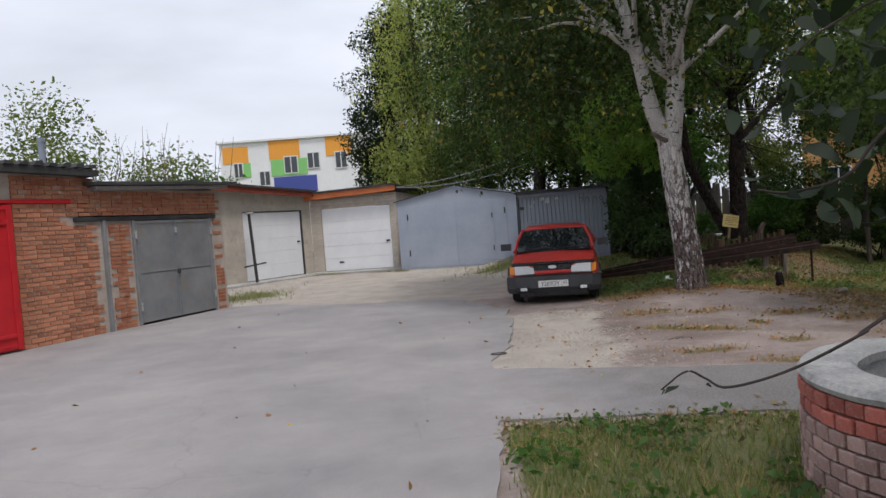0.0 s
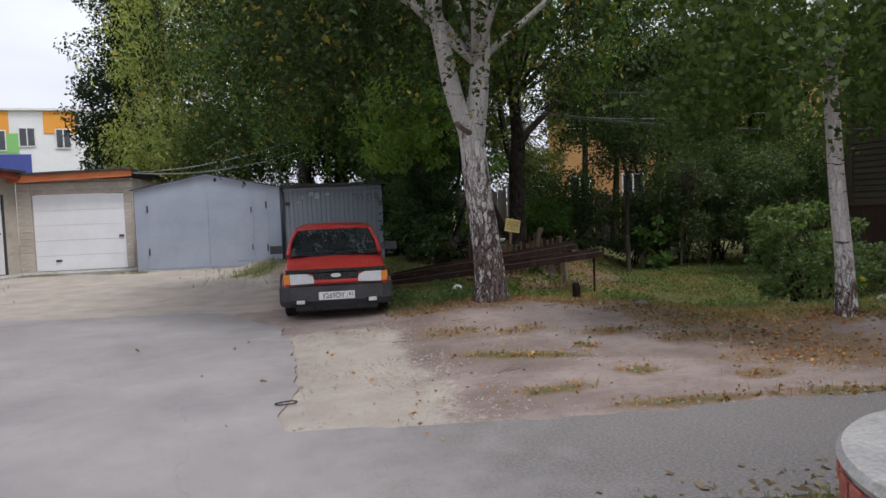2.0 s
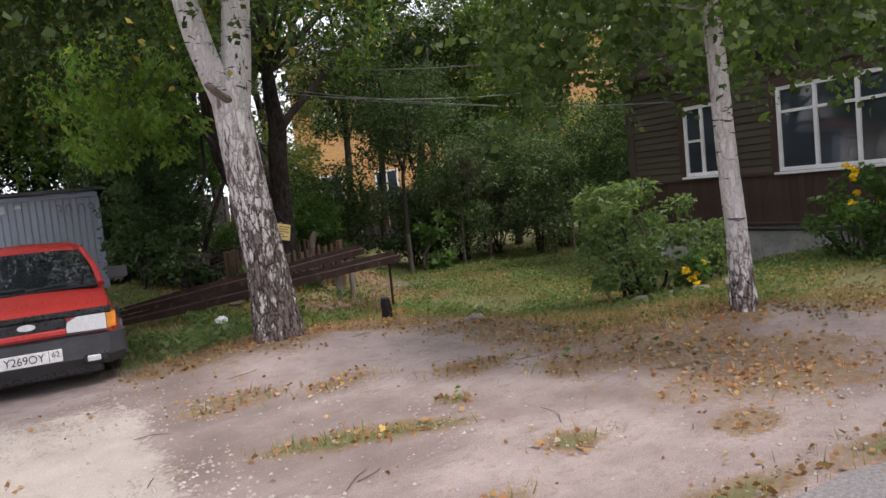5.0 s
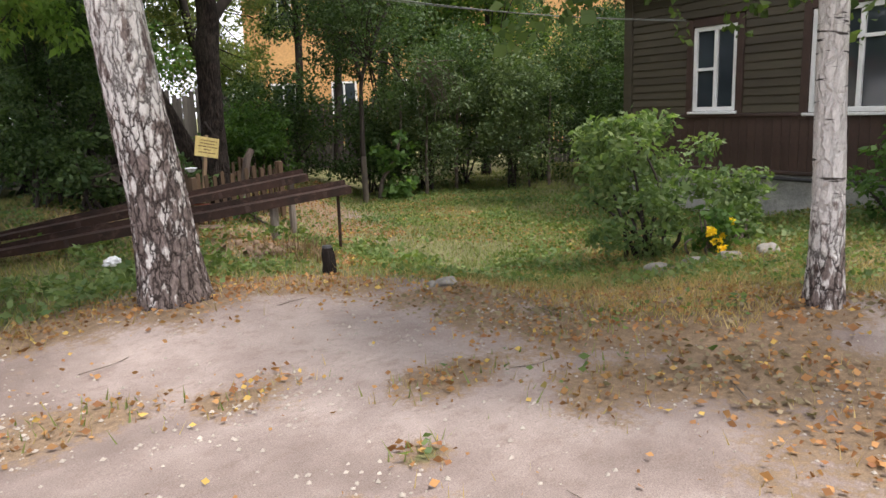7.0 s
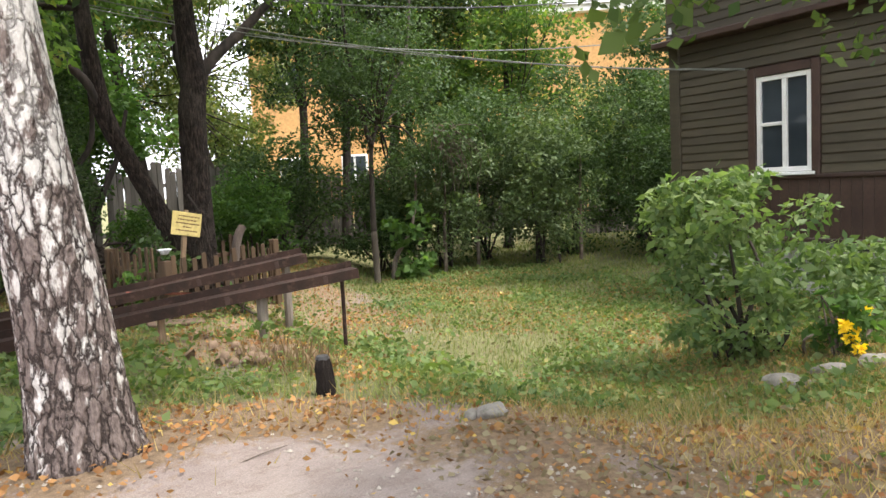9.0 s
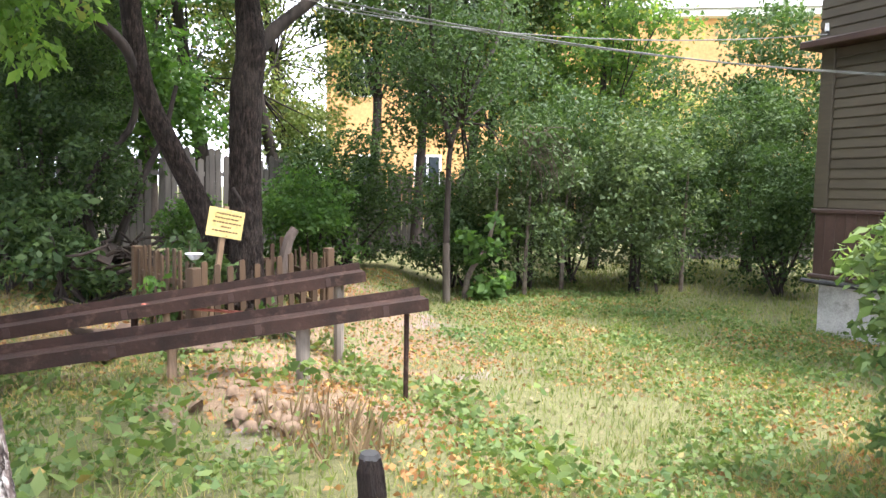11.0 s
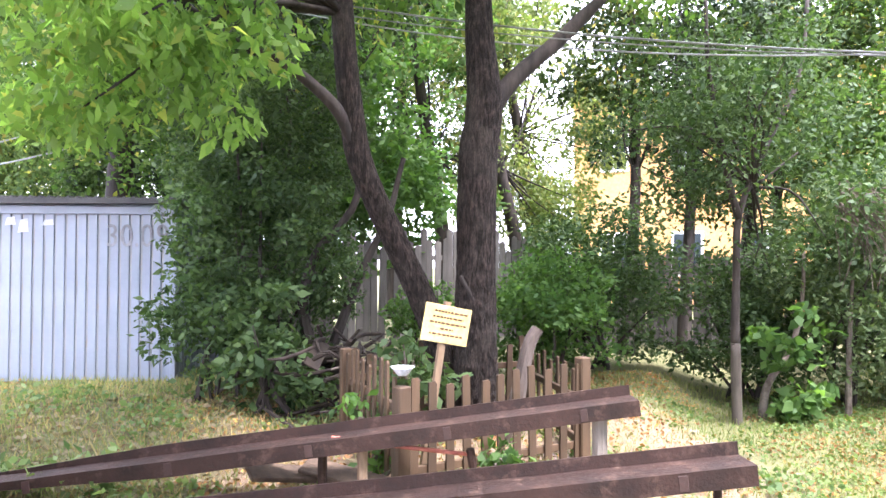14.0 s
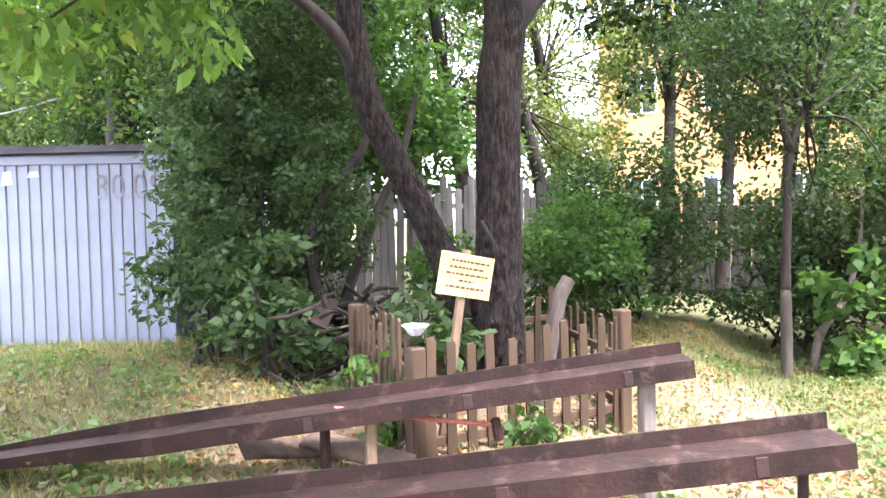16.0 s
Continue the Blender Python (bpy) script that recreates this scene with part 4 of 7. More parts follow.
# ---- the wooden house ----
def house():
    c = (14.15, 14.5)
    far = (c[0] - 0.2044 * 10.4, c[1] - 0.979 * 10.4)
    h = thing("wooden_house", along((*c, 0), far), "dark olive-brown timber house with white windows", "house")
    # x runs along the wall from the corner, y goes into the house
    L, D = 10.4, 8.0
    wins = ((1.57, 2.42, 1.345, 2.72), (3.67, 5.85, 1.30, 2.76), (7.2, 8.3, 1.3, 2.75))
    bm = bmesh.new()
    cuts = [0.0] + [v for w in wins for v in w[:2]] + [L]
    for i in range(0, len(cuts), 2):
        box(cuts[i], cuts[i + 1], 0.03, 0.25, 0.4, 3.45, bm=bm)
    for x0, x1, z0, z1 in wins:
        box(x0, x1, 0.03, 0.25, 0.4, z0, bm=bm)
        box(x0, x1, 0.03, 0.25, z1, 3.45, bm=bm)
    box(0, 0.22, 0.25, D, 0.4, 3.45, bm=bm)
    box(L - 0.22, L, 0.25, D, 0.4, 3.45, bm=bm)
    box(0.22, L - 0.22, D - 0.22, D, 0.4, 3.45, bm=bm)
    part("wall", bm, M_APRON, h)
    part("room_floor", box(0.22, L - 0.22, 0.25, D - 0.22, 0.45, 0.55), M_APRON, h)
    fo = box(0.06, L - 0.06, 0.06, 0.4, -0.9, 0.36)
    box(0.06, 0.4, 0.4, D, -0.9, 0.36, bm=fo)
    part("foundation", fo, M_CONC, h, "grey rendered foundation")
    part("water_table", box(-0.05, L, -0.06, 0.1, 0.36, 0.42, 0.012), M_APRON, h, "dark ledge over the foundation")
    part("pipe", tube([(-0.1, -0.09, 0.32), (L * 0.5, -0.1, 0.30), (L, -0.09, 0.33)], [0.03] * 3, 8), M_DARK, h, "dark pipe along the wall")
    part("ledge", box(-0.05, L, -0.05, 0.06, 1.24, 1.3, 0.012), M_APRON, h, "dark brown ledge below the windows")
    part("upper_wall", box(-0.04, L + 0.04, -0.05, D, 3.5, 5.4), M_SIDING, h)
    part("cornice", box(-0.22, L + 0.2, -0.24, D + 0.1, 3.42, 3.52, 0.015), M_APRON, h, "projecting dark cornice")
    part("roof", prism([(-0.6, 5.3), (D + 0.6, 5.3), (D / 2, 8.0)], -0.6, L + 0.6, "x"), surf("grey roof sheets", (0.25, 0.25, 0.25), (0.34, 0.34, 0.34), 0.6, scale=1, fine=20), h, "grey sheet roof").matrix_basis = Matrix.Identity(4)
    part("corner_board", box(-0.03, 0.17, -0.035, 0.03, 1.31, 3.42, 0.01), M_SIDING, h)
    part("corner_board", box(-0.035, 0.0, 0.03, 0.2, 1.31, 3.42, 0.006), M_SIDING, h)
    # siding boards, each with a beaded lower edge
    for r in range(16):
        z0 = 1.305 + r * 0.1315
        z1 = z0 + 0.128
        spans = [0.175]
        for x0, x1, wz0, wz1 in wins:
            if z1 > wz0 - 0.12 and z0 < wz1 + 0.14:
                spans += [x0 - 0.13, x1 + 0.13]
        spans.append(L)
        for i in range(0, len(spans), 2):
            prof = [(0.03, z0), (-0.012, z0), (-0.016, z0 + 0.012), (-0.002, z1 - 0.02), (0.004, z1), (0.03, z1)]
            part("board", prism(prof, spans[i], spans[i + 1], "x"), M_SIDING, h)
    for r in range(14):
        z0 = 3.54 + r * 0.1315
        prof = [(-0.05, z0), (-0.064, z0), (-0.067, z0 + 0.012), (-0.055, z0 + 0.11), (-0.05, z0 + 0.128)]
        part("board", prism(prof, -0.04, L, "x"), M_SIDING, h)
    apron = mesh_of("apron_board", box(0.002, 0.146, -0.014, 0.03, 0.42, 1.24, 0.004), M_APRON)
    for i in range(70):
        piece("apron_board", apron, h, pose(i * 0.148, 0, 0))
    for k, (x0, x1, z0, z1) in enumerate(wins):
        win = new("window")
        win.parent = h
        win["label"] = "white-painted window in a dark brown surround"
        for xa, xb in ((x0 - 0.13, x0 - 0.005), (x1 + 0.005, x1 + 0.13)):
            part("casing", box(xa, xb, -0.045, 0.03, z0 - 0.1, z1 + 0.13, 0.008), M_APRON, win, "dark brown casing")
        part("casing", box(x0 - 0.005, x1 + 0.005, -0.045, 0.03, z1 + 0.005, z1 + 0.13, 0.008), M_APRON, win)
        part("sill", box(x0 - 0.06, x1 + 0.06, -0.09, 0.03, z0 - 0.05, z0 - 0.005, 0.008), M_WFRAME, win, "white sill")
        fr = 0.07
        part("frame_post", box(x0, x0 + fr, -0.02, 0.05, z0, z1, 0.006), M_WFRAME, win)
        part("frame_post", box(x1 - fr, x1, -0.02, 0.05, z0, z1, 0.006), M_WFRAME, win)
        part("frame_rail", box(x0 + fr, x1 - fr, -0.02, 0.05, z0, z0 + fr, 0.006), M_WFRAME, win)
        part("frame_rail", box(x0 + fr, x1 - fr, -0.02, 0.05, z1 - fr, z1, 0.006), M_WFRAME, win)
        cols = [x0 + (x1 - x0) * q for q in ((0.52,) if k == 0 else (0.33, 0.66))]
        for q in cols:
            part("mullion", box(q - 0.035, q + 0.035, -0.02, 0.05, z0 + fr, z1 - fr, 0.006), M_WFRAME, win)
        bays = [x0 + fr] + [v for q in cols for v in (q - 0.035, q + 0.035)] + [x1 - fr]
        tr = z0 + (z1 - z0) * (0.5 if k == 0 else 0.7)
        for i in range(0, len(bays), 2):
            if k or i == 0:
                part("transom", box(bays[i], bays[i + 1], -0.015, 0.045, tr - 0.025, tr + 0.025, 0.005), M_WFRAME, win)
            part("pane", box(bays[i], bays[i + 1], 0.02, 0.026, z0 + fr, z1 - fr), M_GLASS, win, "dark reflecting pane")
    # insulators and cable clips at the corner
    ins = thing("insulator", pose(14.13, 14.42, 3.62), "white porcelain cable insulator on the house corner", "insulator")
    part("knob", tube([(-0.14, 0, 0), (-0.14, 0, 0.1)], [0.03, 0.022], 10), M_WFRAME, ins)
    part("hook", tube([(0.0, 0.0, -0.02), (-0.08, 0.0, -0.03), (-0.14, 0, 0.0)], [0.01] * 3, 6), M_DARK, ins)
    return h


# ---- far buildings ----
def school():
    """Three-storey block with white render and colour panels, far behind the garages."""
    s = thing("school_building", pose(0, 60, 0), "white rendered block with orange, green and blue panels", "building")
    white = surf("white render", (0.72, 0.73, 0.74), (0.78, 0.79, 0.80), 0.8, scale=0.4, fine=6, relief=0.0, grain=0.03)
    cols = {"orange": (0.75, 0.33, 0.05), "green": (0.22, 0.52, 0.17), "blue": (0.06, 0.08, 0.30)}
    mats = {k: surf(k + " facade panel", v, tuple(min(1, q * 1.08) for q in v), 0.7, scale=0.4, fine=6, relief=0.0, grain=0.03) for k, v in cols.items()}
    part("wall", box(-17.6, 4, 0, 12, 0, 9.4), white, s)
    part("roof", box(-17.8, 4.2, -0.2, 12.2, 9.4, 9.55), white, s)
    px = lambda u: -17.5 + (u - 390) * 0.0468
    pz = lambda v: 9.35 - (v - 252) * 0.0468

    for k, u0, u1, v0, v1 in (("orange", 393, 438, 258, 287), ("green", 425, 441, 287, 312), ("orange", 475, 529, 252, 285), ("green", 477, 541, 285, 314), ("blue", 480, 556, 316, 345), ("orange", 575, 620, 252, 285)):
        part("panel", box(px(u0), px(u1), -0.05, 0.0, pz(v1), pz(v0)), mats[k], s, k + " panel")
    for u0, u1, v0, v1 in ((411, 428, 286, 313), (455, 475, 303, 330), (500, 525, 280, 311), (541, 564, 276, 305), (590, 612, 278, 308)):
        w = part("window", box(px(u0), px(u1), -0.09, -0.055, pz(v1), pz(v0)), M_WFRAME, s)
        mid = (px(u0) + px(u1)) / 2
        part("pane", box(px(u0) + 0.08, mid - 0.04, -0.1, -0.09, pz(v1) + 0.08, pz(v0) - 0.08), M_GLASS, w)
        part("pane", box(mid + 0.04, px(u1) - 0.08, -0.1, -0.09, pz(v1) + 0.08, pz(v0) - 0.08), M_GLASS, w)


def yellow_house():
    """Two-storey ochre house behind the trees."""
    a, b = (20.9, 41.1), (39.9, 22.1)
    y = thing("yellow_house", along(a, b), "two-storey ochre rendered house behind the trees", "house")
    L = math.hypot(b[0] - a[0], b[1] - a[1])
    ochre = surf("ochre render", (0.50, 0.27, 0.105), (0.58, 0.33, 0.135), 0.85, scale=0.6, fine=8, relief=0.15)
    part("wall", box(0, L, 0, 9, -0.5, 9.2), ochre, y)
    part("cornice", box(-0.4, L + 0.4, -0.5, 9.4, 9.2, 9.5), M_WFRAME, y)
    part("roof", prism([(-0.7, 9.5), (9.7, 9.5), (4.5, 11.8)], -0.5, L + 0.5, "x"), surf("grey roof sheets", (0.25, 0.25, 0.25), (0.34, 0.34, 0.34), 0.6), y, "grey sheet roof")
    for i in range(8):
        for z in (1.2, 5.8) if i < 3 else (1.2,):
            x = 1.2 + i * 3.1
            w = part("window", box(x, x + 1.3, -0.06, 0.0, z, z + 1.9), M_WFRAME, y, "white window")
            part("pane", box(x + 0.1, x + 0.6, -0.075, -0.06, z + 0.1, z + 1.8), M_GLASS, w)
            part("pane", box(x + 0.7, x + 1.2, -0.075, -0.06, z + 0.1, z + 1.8), M_GLASS, w)


GARAGE = brick_garage()
white_garages()
steel_shed()
corrugated_shed()
house()
school()
yellow_house()


# ---- the red car ----
def red_car():
    ang = -11.0
    car = thing("car", pose(1.92, 12.52, float(height(1.92, 13.5)), 0, 0, ang), "red hatchback car with grey bumper, parked nose out", "car")
    paint = surf("faded red car paint", (0.42, 0.026, 0.024), (0.50, 0.042, 0.035), 0.33, scale=1.5, fine=60, relief=0.03, spec=0.5)
    dark_paint = surf("black bonnet guard", (0.012, 0.012, 0.014), (0.022, 0.022, 0.024), 0.3, relief=0.02)
    plastic = surf("grey-black plastic", (0.035, 0.036, 0.04), (0.06, 0.062, 0.066), 0.6, fine=60, relief=0.1)
    rubber = surf("tyre rubber", (0.016, 0.016, 0.016), (0.032, 0.031, 0.03), 0.85, fine=50, relief=0.3)
    steel = surf("dull wheel steel", (0.20, 0.20, 0.21), (0.30, 0.30, 0.31), 0.45, 0.6, relief=0.1)
    lens = surf("clear lamp glass", (0.55, 0.57, 0.58), (0.68, 0.70, 0.71), 0.12, scale=20, fine=90, stretch=(6, 1, 0.4), relief=0.12, spec=0.8)
    amber = surf("amber lamp glass", (0.70, 0.22, 0.02), (0.80, 0.30, 0.03), 0.15, scale=20, fine=90, relief=0.1, spec=0.8)
    glass = glass_mat("windscreen glass", (0.008, 0.01, 0.011), 0.4)

    def section(y, hw, zb, zs, zt, crown=0.02, tuck=0.05):
        """Half-width hw at the shoulder zs, sill zb, top zt; a closed ring seen along y."""
        half = [(hw - tuck, zb), (hw, (zb + zs) / 2), (hw - 0.015, zs), (hw - 0.09, zt - 0.015), (hw * 0.5, zt + crown * 0.6), (0, zt + crown)]
        ring = [(x, y, z) for x, z in half]
        return ring + [(-x, y, z) for x, z in reversed(half[:-1])]

    # lower body from nose to tail
    bl = part("body", lofted([section(0.10, 0.73, 0.34, 0.52, 0.70), section(0.22, 0.79, 0.24, 0.55, 0.745), section(0.6, 0.82, 0.2, 0.6, 0.80), section(1.0, 0.83, 0.2, 0.62, 0.85, 0.03),
                              section(1.35, 0.835, 0.2, 0.64, 0.90, 0.03), section(2.4, 0.84, 0.2, 0.66, 0.93, 0.0), section(3.5, 0.83, 0.2, 0.67, 0.95, 0.0), section(4.2, 0.78, 0.28, 0.66, 0.93, 0.0),
                              section(4.36, 0.72, 0.36, 0.62, 0.86, 0.0)]), paint, car, "red painted body", True)
    bl.modifiers.new("soft", "EDGE_SPLIT").split_angle = radians(50)
    # roof and pillars
    def cab(y, hwb, hwt, zb, zt):
        half = [(hwb, zb), (hwt + 0.02, zt - 0.06), (hwt - 0.06, zt - 0.005), (0, zt + 0.015)]
        return [(x, y, z) for x, z in half] + [(-x, y, z) for x, z in reversed(half[:-1])]

    part("roof", lofted([cab(1.86, 0.64, 0.56, 1.24, 1.31), cab(2.0, 0.66, 0.575, 1.27, 1.345), cab(2.5, 0.68, 0.585, 1.28, 1.375), cab(3.1, 0.67, 0.57, 1.27, 1.36), cab(3.45, 0.64, 0.53, 1.23, 1.31)]), paint, car, "red roof", True)
    for s in (-1, 1):
        part("pillar", tube([(s * 0.735, 1.16, 0.90), (s * 0.70, 1.5, 1.10), (s * 0.615, 1.9, 1.29)], [0.035, 0.03, 0.03], 8), paint, car)
        part("pillar", tube([(s * 0.77, 2.55, 0.92), (s * 0.63, 2.62, 1.30)], [0.04, 0.035], 8), plastic, car)
        part("pillar", tube([(s * 0.78, 3.65, 0.94), (s * 0.6, 3.35, 1.28)], [0.09, 0.07], 8), paint, car)
        sg = bmesh.new()
        sg.faces.new([sg.verts.new(p) for p in ((s * 0.745, 1.3, 0.92), (s * 0.765, 2.5, 0.93), (s * 0.625, 2.55, 1.29), (s * 0.62, 1.95, 1.285))])
        sg.faces.new([sg.verts.new(p) for p in ((s * 0.765, 2.6, 0.93), (s * 0.77, 3.55, 0.95), (s * 0.6, 3.3, 1.28), (s * 0.625, 2.65, 1.29))])
        part("side_window", sg, glass, car, "dark side glass")
    ws = bmesh.new()
    rows = [(1.18, 0.885, 0.70), (1.5, 1.08, 0.655), (1.88, 1.285, 0.575)]
    g = []
    for y, z, hw in rows:
        g.append([ws.verts.new((hw * q, y - 0.05 * (1 - q * q), z + 0.012 * (1 - q * q))) for q in (-1, -0.6, -0.2, 0.2, 0.6, 1)])
    for a, b in zip(g, g[1:]):
        for i in range(5):
            ws.faces.new((a[i], a[i + 1], b[i + 1], b[i]))
    part("windscreen", ws, glass, car, "windscreen mirroring the trees", True)
    part("scuttle", box(-0.70, 0.70, 1.08, 1.2, 0.885, 0.905, 0.01), dark_paint, car, "black vent strip under the windscreen")
    for x0 in (-0.55, 0.02):
        part("wiper", tube([(x0, 1.1, 0.925), (x0 + 0.28, 1.14, 0.945), (x0 + 0.56, 1.17, 0.945)], [0.012, 0.01, 0.008], 6), dark_paint, car, "black wiper")
    # nose: grille slats, lamps, bumper, guard
    part("bonnet_guard", lofted([[(x, 0.085 - 0.02 * (1 - (x / 0.74) ** 2), 0.69 + 0.01 * (1 - (x / 0.74) ** 2)) for x in np.linspace(-0.72, 0.72, 9)] + [(x, 0.17, 0.725) for x in np.linspace(0.73, -0.73, 9)],
                                 [(x, 0.07 - 0.02 * (1 - (x / 0.74) ** 2), 0.705 + 0.012 * (1 - (x / 0.74) ** 2)) for x in np.linspace(-0.72, 0.72, 9)] + [(x, 0.17, 0.75) for x in np.linspace(0.73, -0.73, 9)]]), dark_paint, car, "black bonnet edge guard")
    part("nose_panel", box(-0.33, 0.33, 0.045, 0.2, 0.56, 0.70, 0.02), dark_paint, car)
    part("grille_bar", box(-0.32, 0.32, 0.03, 0.12, 0.545, 0.60, 0.012), paint, car, "red grille bar")
    part("badge", prism([(0.075 * math.cos(a), 0.66 + 0.03 * math.sin(a)) for a in np.linspace(0, 2 * math.pi, 17)[:-1]], 0.03, 0.045), lens, car, "small oval badge")
    for s in (-1, 1):
        lamp = part("headlight", prism([(s * 0.31, 0.555), (s * 0.66, 0.545), (s * 0.665, 0.695), (s * 0.42, 0.695), (s * 0.33, 0.65)], 0.05, 0.2), lens, car, "clear ribbed headlight glass")
        part("surround", prism([(s * 0.30, 0.535), (s * 0.67, 0.53), (s * 0.672, 0.543), (s * 0.31, 0.552)], 0.055, 0.2), plastic, lamp)
        part("indicator", prism([(s * 0.672, 0.545), (s * 0.75, 0.555), (s * 0.755, 0.695), (s * 0.672, 0.695)], 0.085, 0.34), amber, car, "amber corner lamp")
    prof = [(0.0, 0.50), (0.12, 0.53), (0.2, 0.52), (0.2, 0.22), (0.06, 0.21), (-0.01, 0.30)]
    rings = []
    for q in np.linspace(-1, 1, 13):
        back = 0.55 * max(0, abs(q) - 0.78) ** 1.4 * 6
        rings.append([(0.81 * q, y + 0.04 * q * q + back * 0.35, z) for y, z in prof])
    part("bumper", lofted(rings), plastic, car, "grey-black plastic bumper")
    for s in (-1, 1):
        part("bumper_side", box(s * 0.80, s * 0.835, 0.25, 0.62, 0.24, 0.50, 0.012), plastic, car)
        part("fog_recess", box(s * 0.42, s * 0.66, -0.004, 0.06, 0.25, 0.33, 0.012), dark_paint, car, "dark bumper opening")
        part("fog_lamp", box(s * 0.46, s * 0.58, -0.012, 0.02, 0.26, 0.32, 0.01), lens, car)
        part("mirror", lofted([[(s * (0.83 + a), 1.42 + b, 0.93 + c) for b, c in ((0, 0), (0.07, 0), (0.07, 0.12), (0, 0.13))] for a in (0.0, 0.10, 0.2)]), plastic, car, "black wing mirror")
        part("side_strip", box(s * 0.825, s * 0.85, 0.75, 3.7, 0.44, 0.50, 0.008), plastic, car)
    part("valance", box(-0.6, 0.6, 0.06, 0.25, 0.14, 0.24, 0.02), dark_paint, car)
    part("underbody", box(-0.7, 0.7, 0.3, 4.2, 0.2, 0.3), dark_paint, car)
    for y in (0.82, 3.42):
        for s in (-1, 1):
            w = new("wheel")
            w.parent = car
            w.matrix_basis = pose(s * 0.70, y, 0.295, 0, 90, 0)
            ty = bmesh.new()
            lofted([[(r * math.cos(a), r * math.sin(a), h) for a in np.linspace(0, 2 * math.pi, 29)[:-1]] for r, h in ((0.19, -0.08), (0.275, -0.085), (0.295, -0.06), (0.295, 0.06), (0.275, 0.085), (0.19, 0.08))], ty)
            part("tyre", ty, rubber, w)
            part("rim", lofted([[(r * math.cos(a), r * math.sin(a), h) for a in np.linspace(0, 2 * math.pi, 25)[:-1]] for r, h in ((0.192, -0.07), (0.192, 0.075), (0.17, 0.06), (0.08, 0.07), (0.05, 0.085))]), steel, w)
            part("wheel_arch", lofted([[(s * 0.842, y + r * math.cos(a), 0.30 + r * math.sin(a)) for a in np.linspace(0, math.pi, 13)] + [(s * 0.842, y + (r + 0.03) * math.cos(a), 0.30 + (r + 0.03) * math.sin(a)) for a in np.linspace(math.pi, 0, 13)] for r in (0.33,)] + [[(s * 0.80, y + r * math.cos(a), 0.30 + r * math.sin(a)) for a in np.linspace(0, math.pi, 13)] + [(s * 0.80, y + (r + 0.03) * math.cos(a), 0.30 + (r + 0.03) * math.sin(a)) for a in np.linspace(math.pi, 0, 13)] for r in (0.33,)]), dark_paint, car)
    plate = part("number_plate", box(-0.26, 0.26, -0.035, -0.02, 0.315, 0.43, 0.004), surf("white plate", (0.66, 0.66, 0.64), (0.74, 0.74, 0.72), 0.4, fine=20, relief=0), car, "white number plate")
    ink = surf("black plate ink", (0.015, 0.015, 0.015), (0.02, 0.02, 0.02), 0.5, relief=0)
    text_mesh("characters", "Y269OY", 0.105, ink, plate, pose(-0.05, -0.037, 0.37, 90, 0, 0), sx=0.88)
    text_mesh("region_code", "62", 0.075, ink, plate, pose(0.205, -0.037, 0.385, 90, 0, 0), sx=0.9)
    part("divider", box(0.148, 0.153, -0.038, -0.035, 0.318, 0.427), ink, plate)
    # seats seen dimly through the glass
    for x in (-0.37, 0.37):
        part("seat", box(x - 0.22, x + 0.22, 2.1, 2.3, 0.5, 1.1, 0.06), rubber, car)
    part("steering_wheel", tube([(0.37 + 0.18 * math.cos(a), 1.66 + 0.06 * math.sin(a), 0.90 + 0.17 * math.sin(a)) for a in np.linspace(0, 2 * math.pi, 20)], [0.015] * 20, 6, cap=False), rubber, car)
    return car


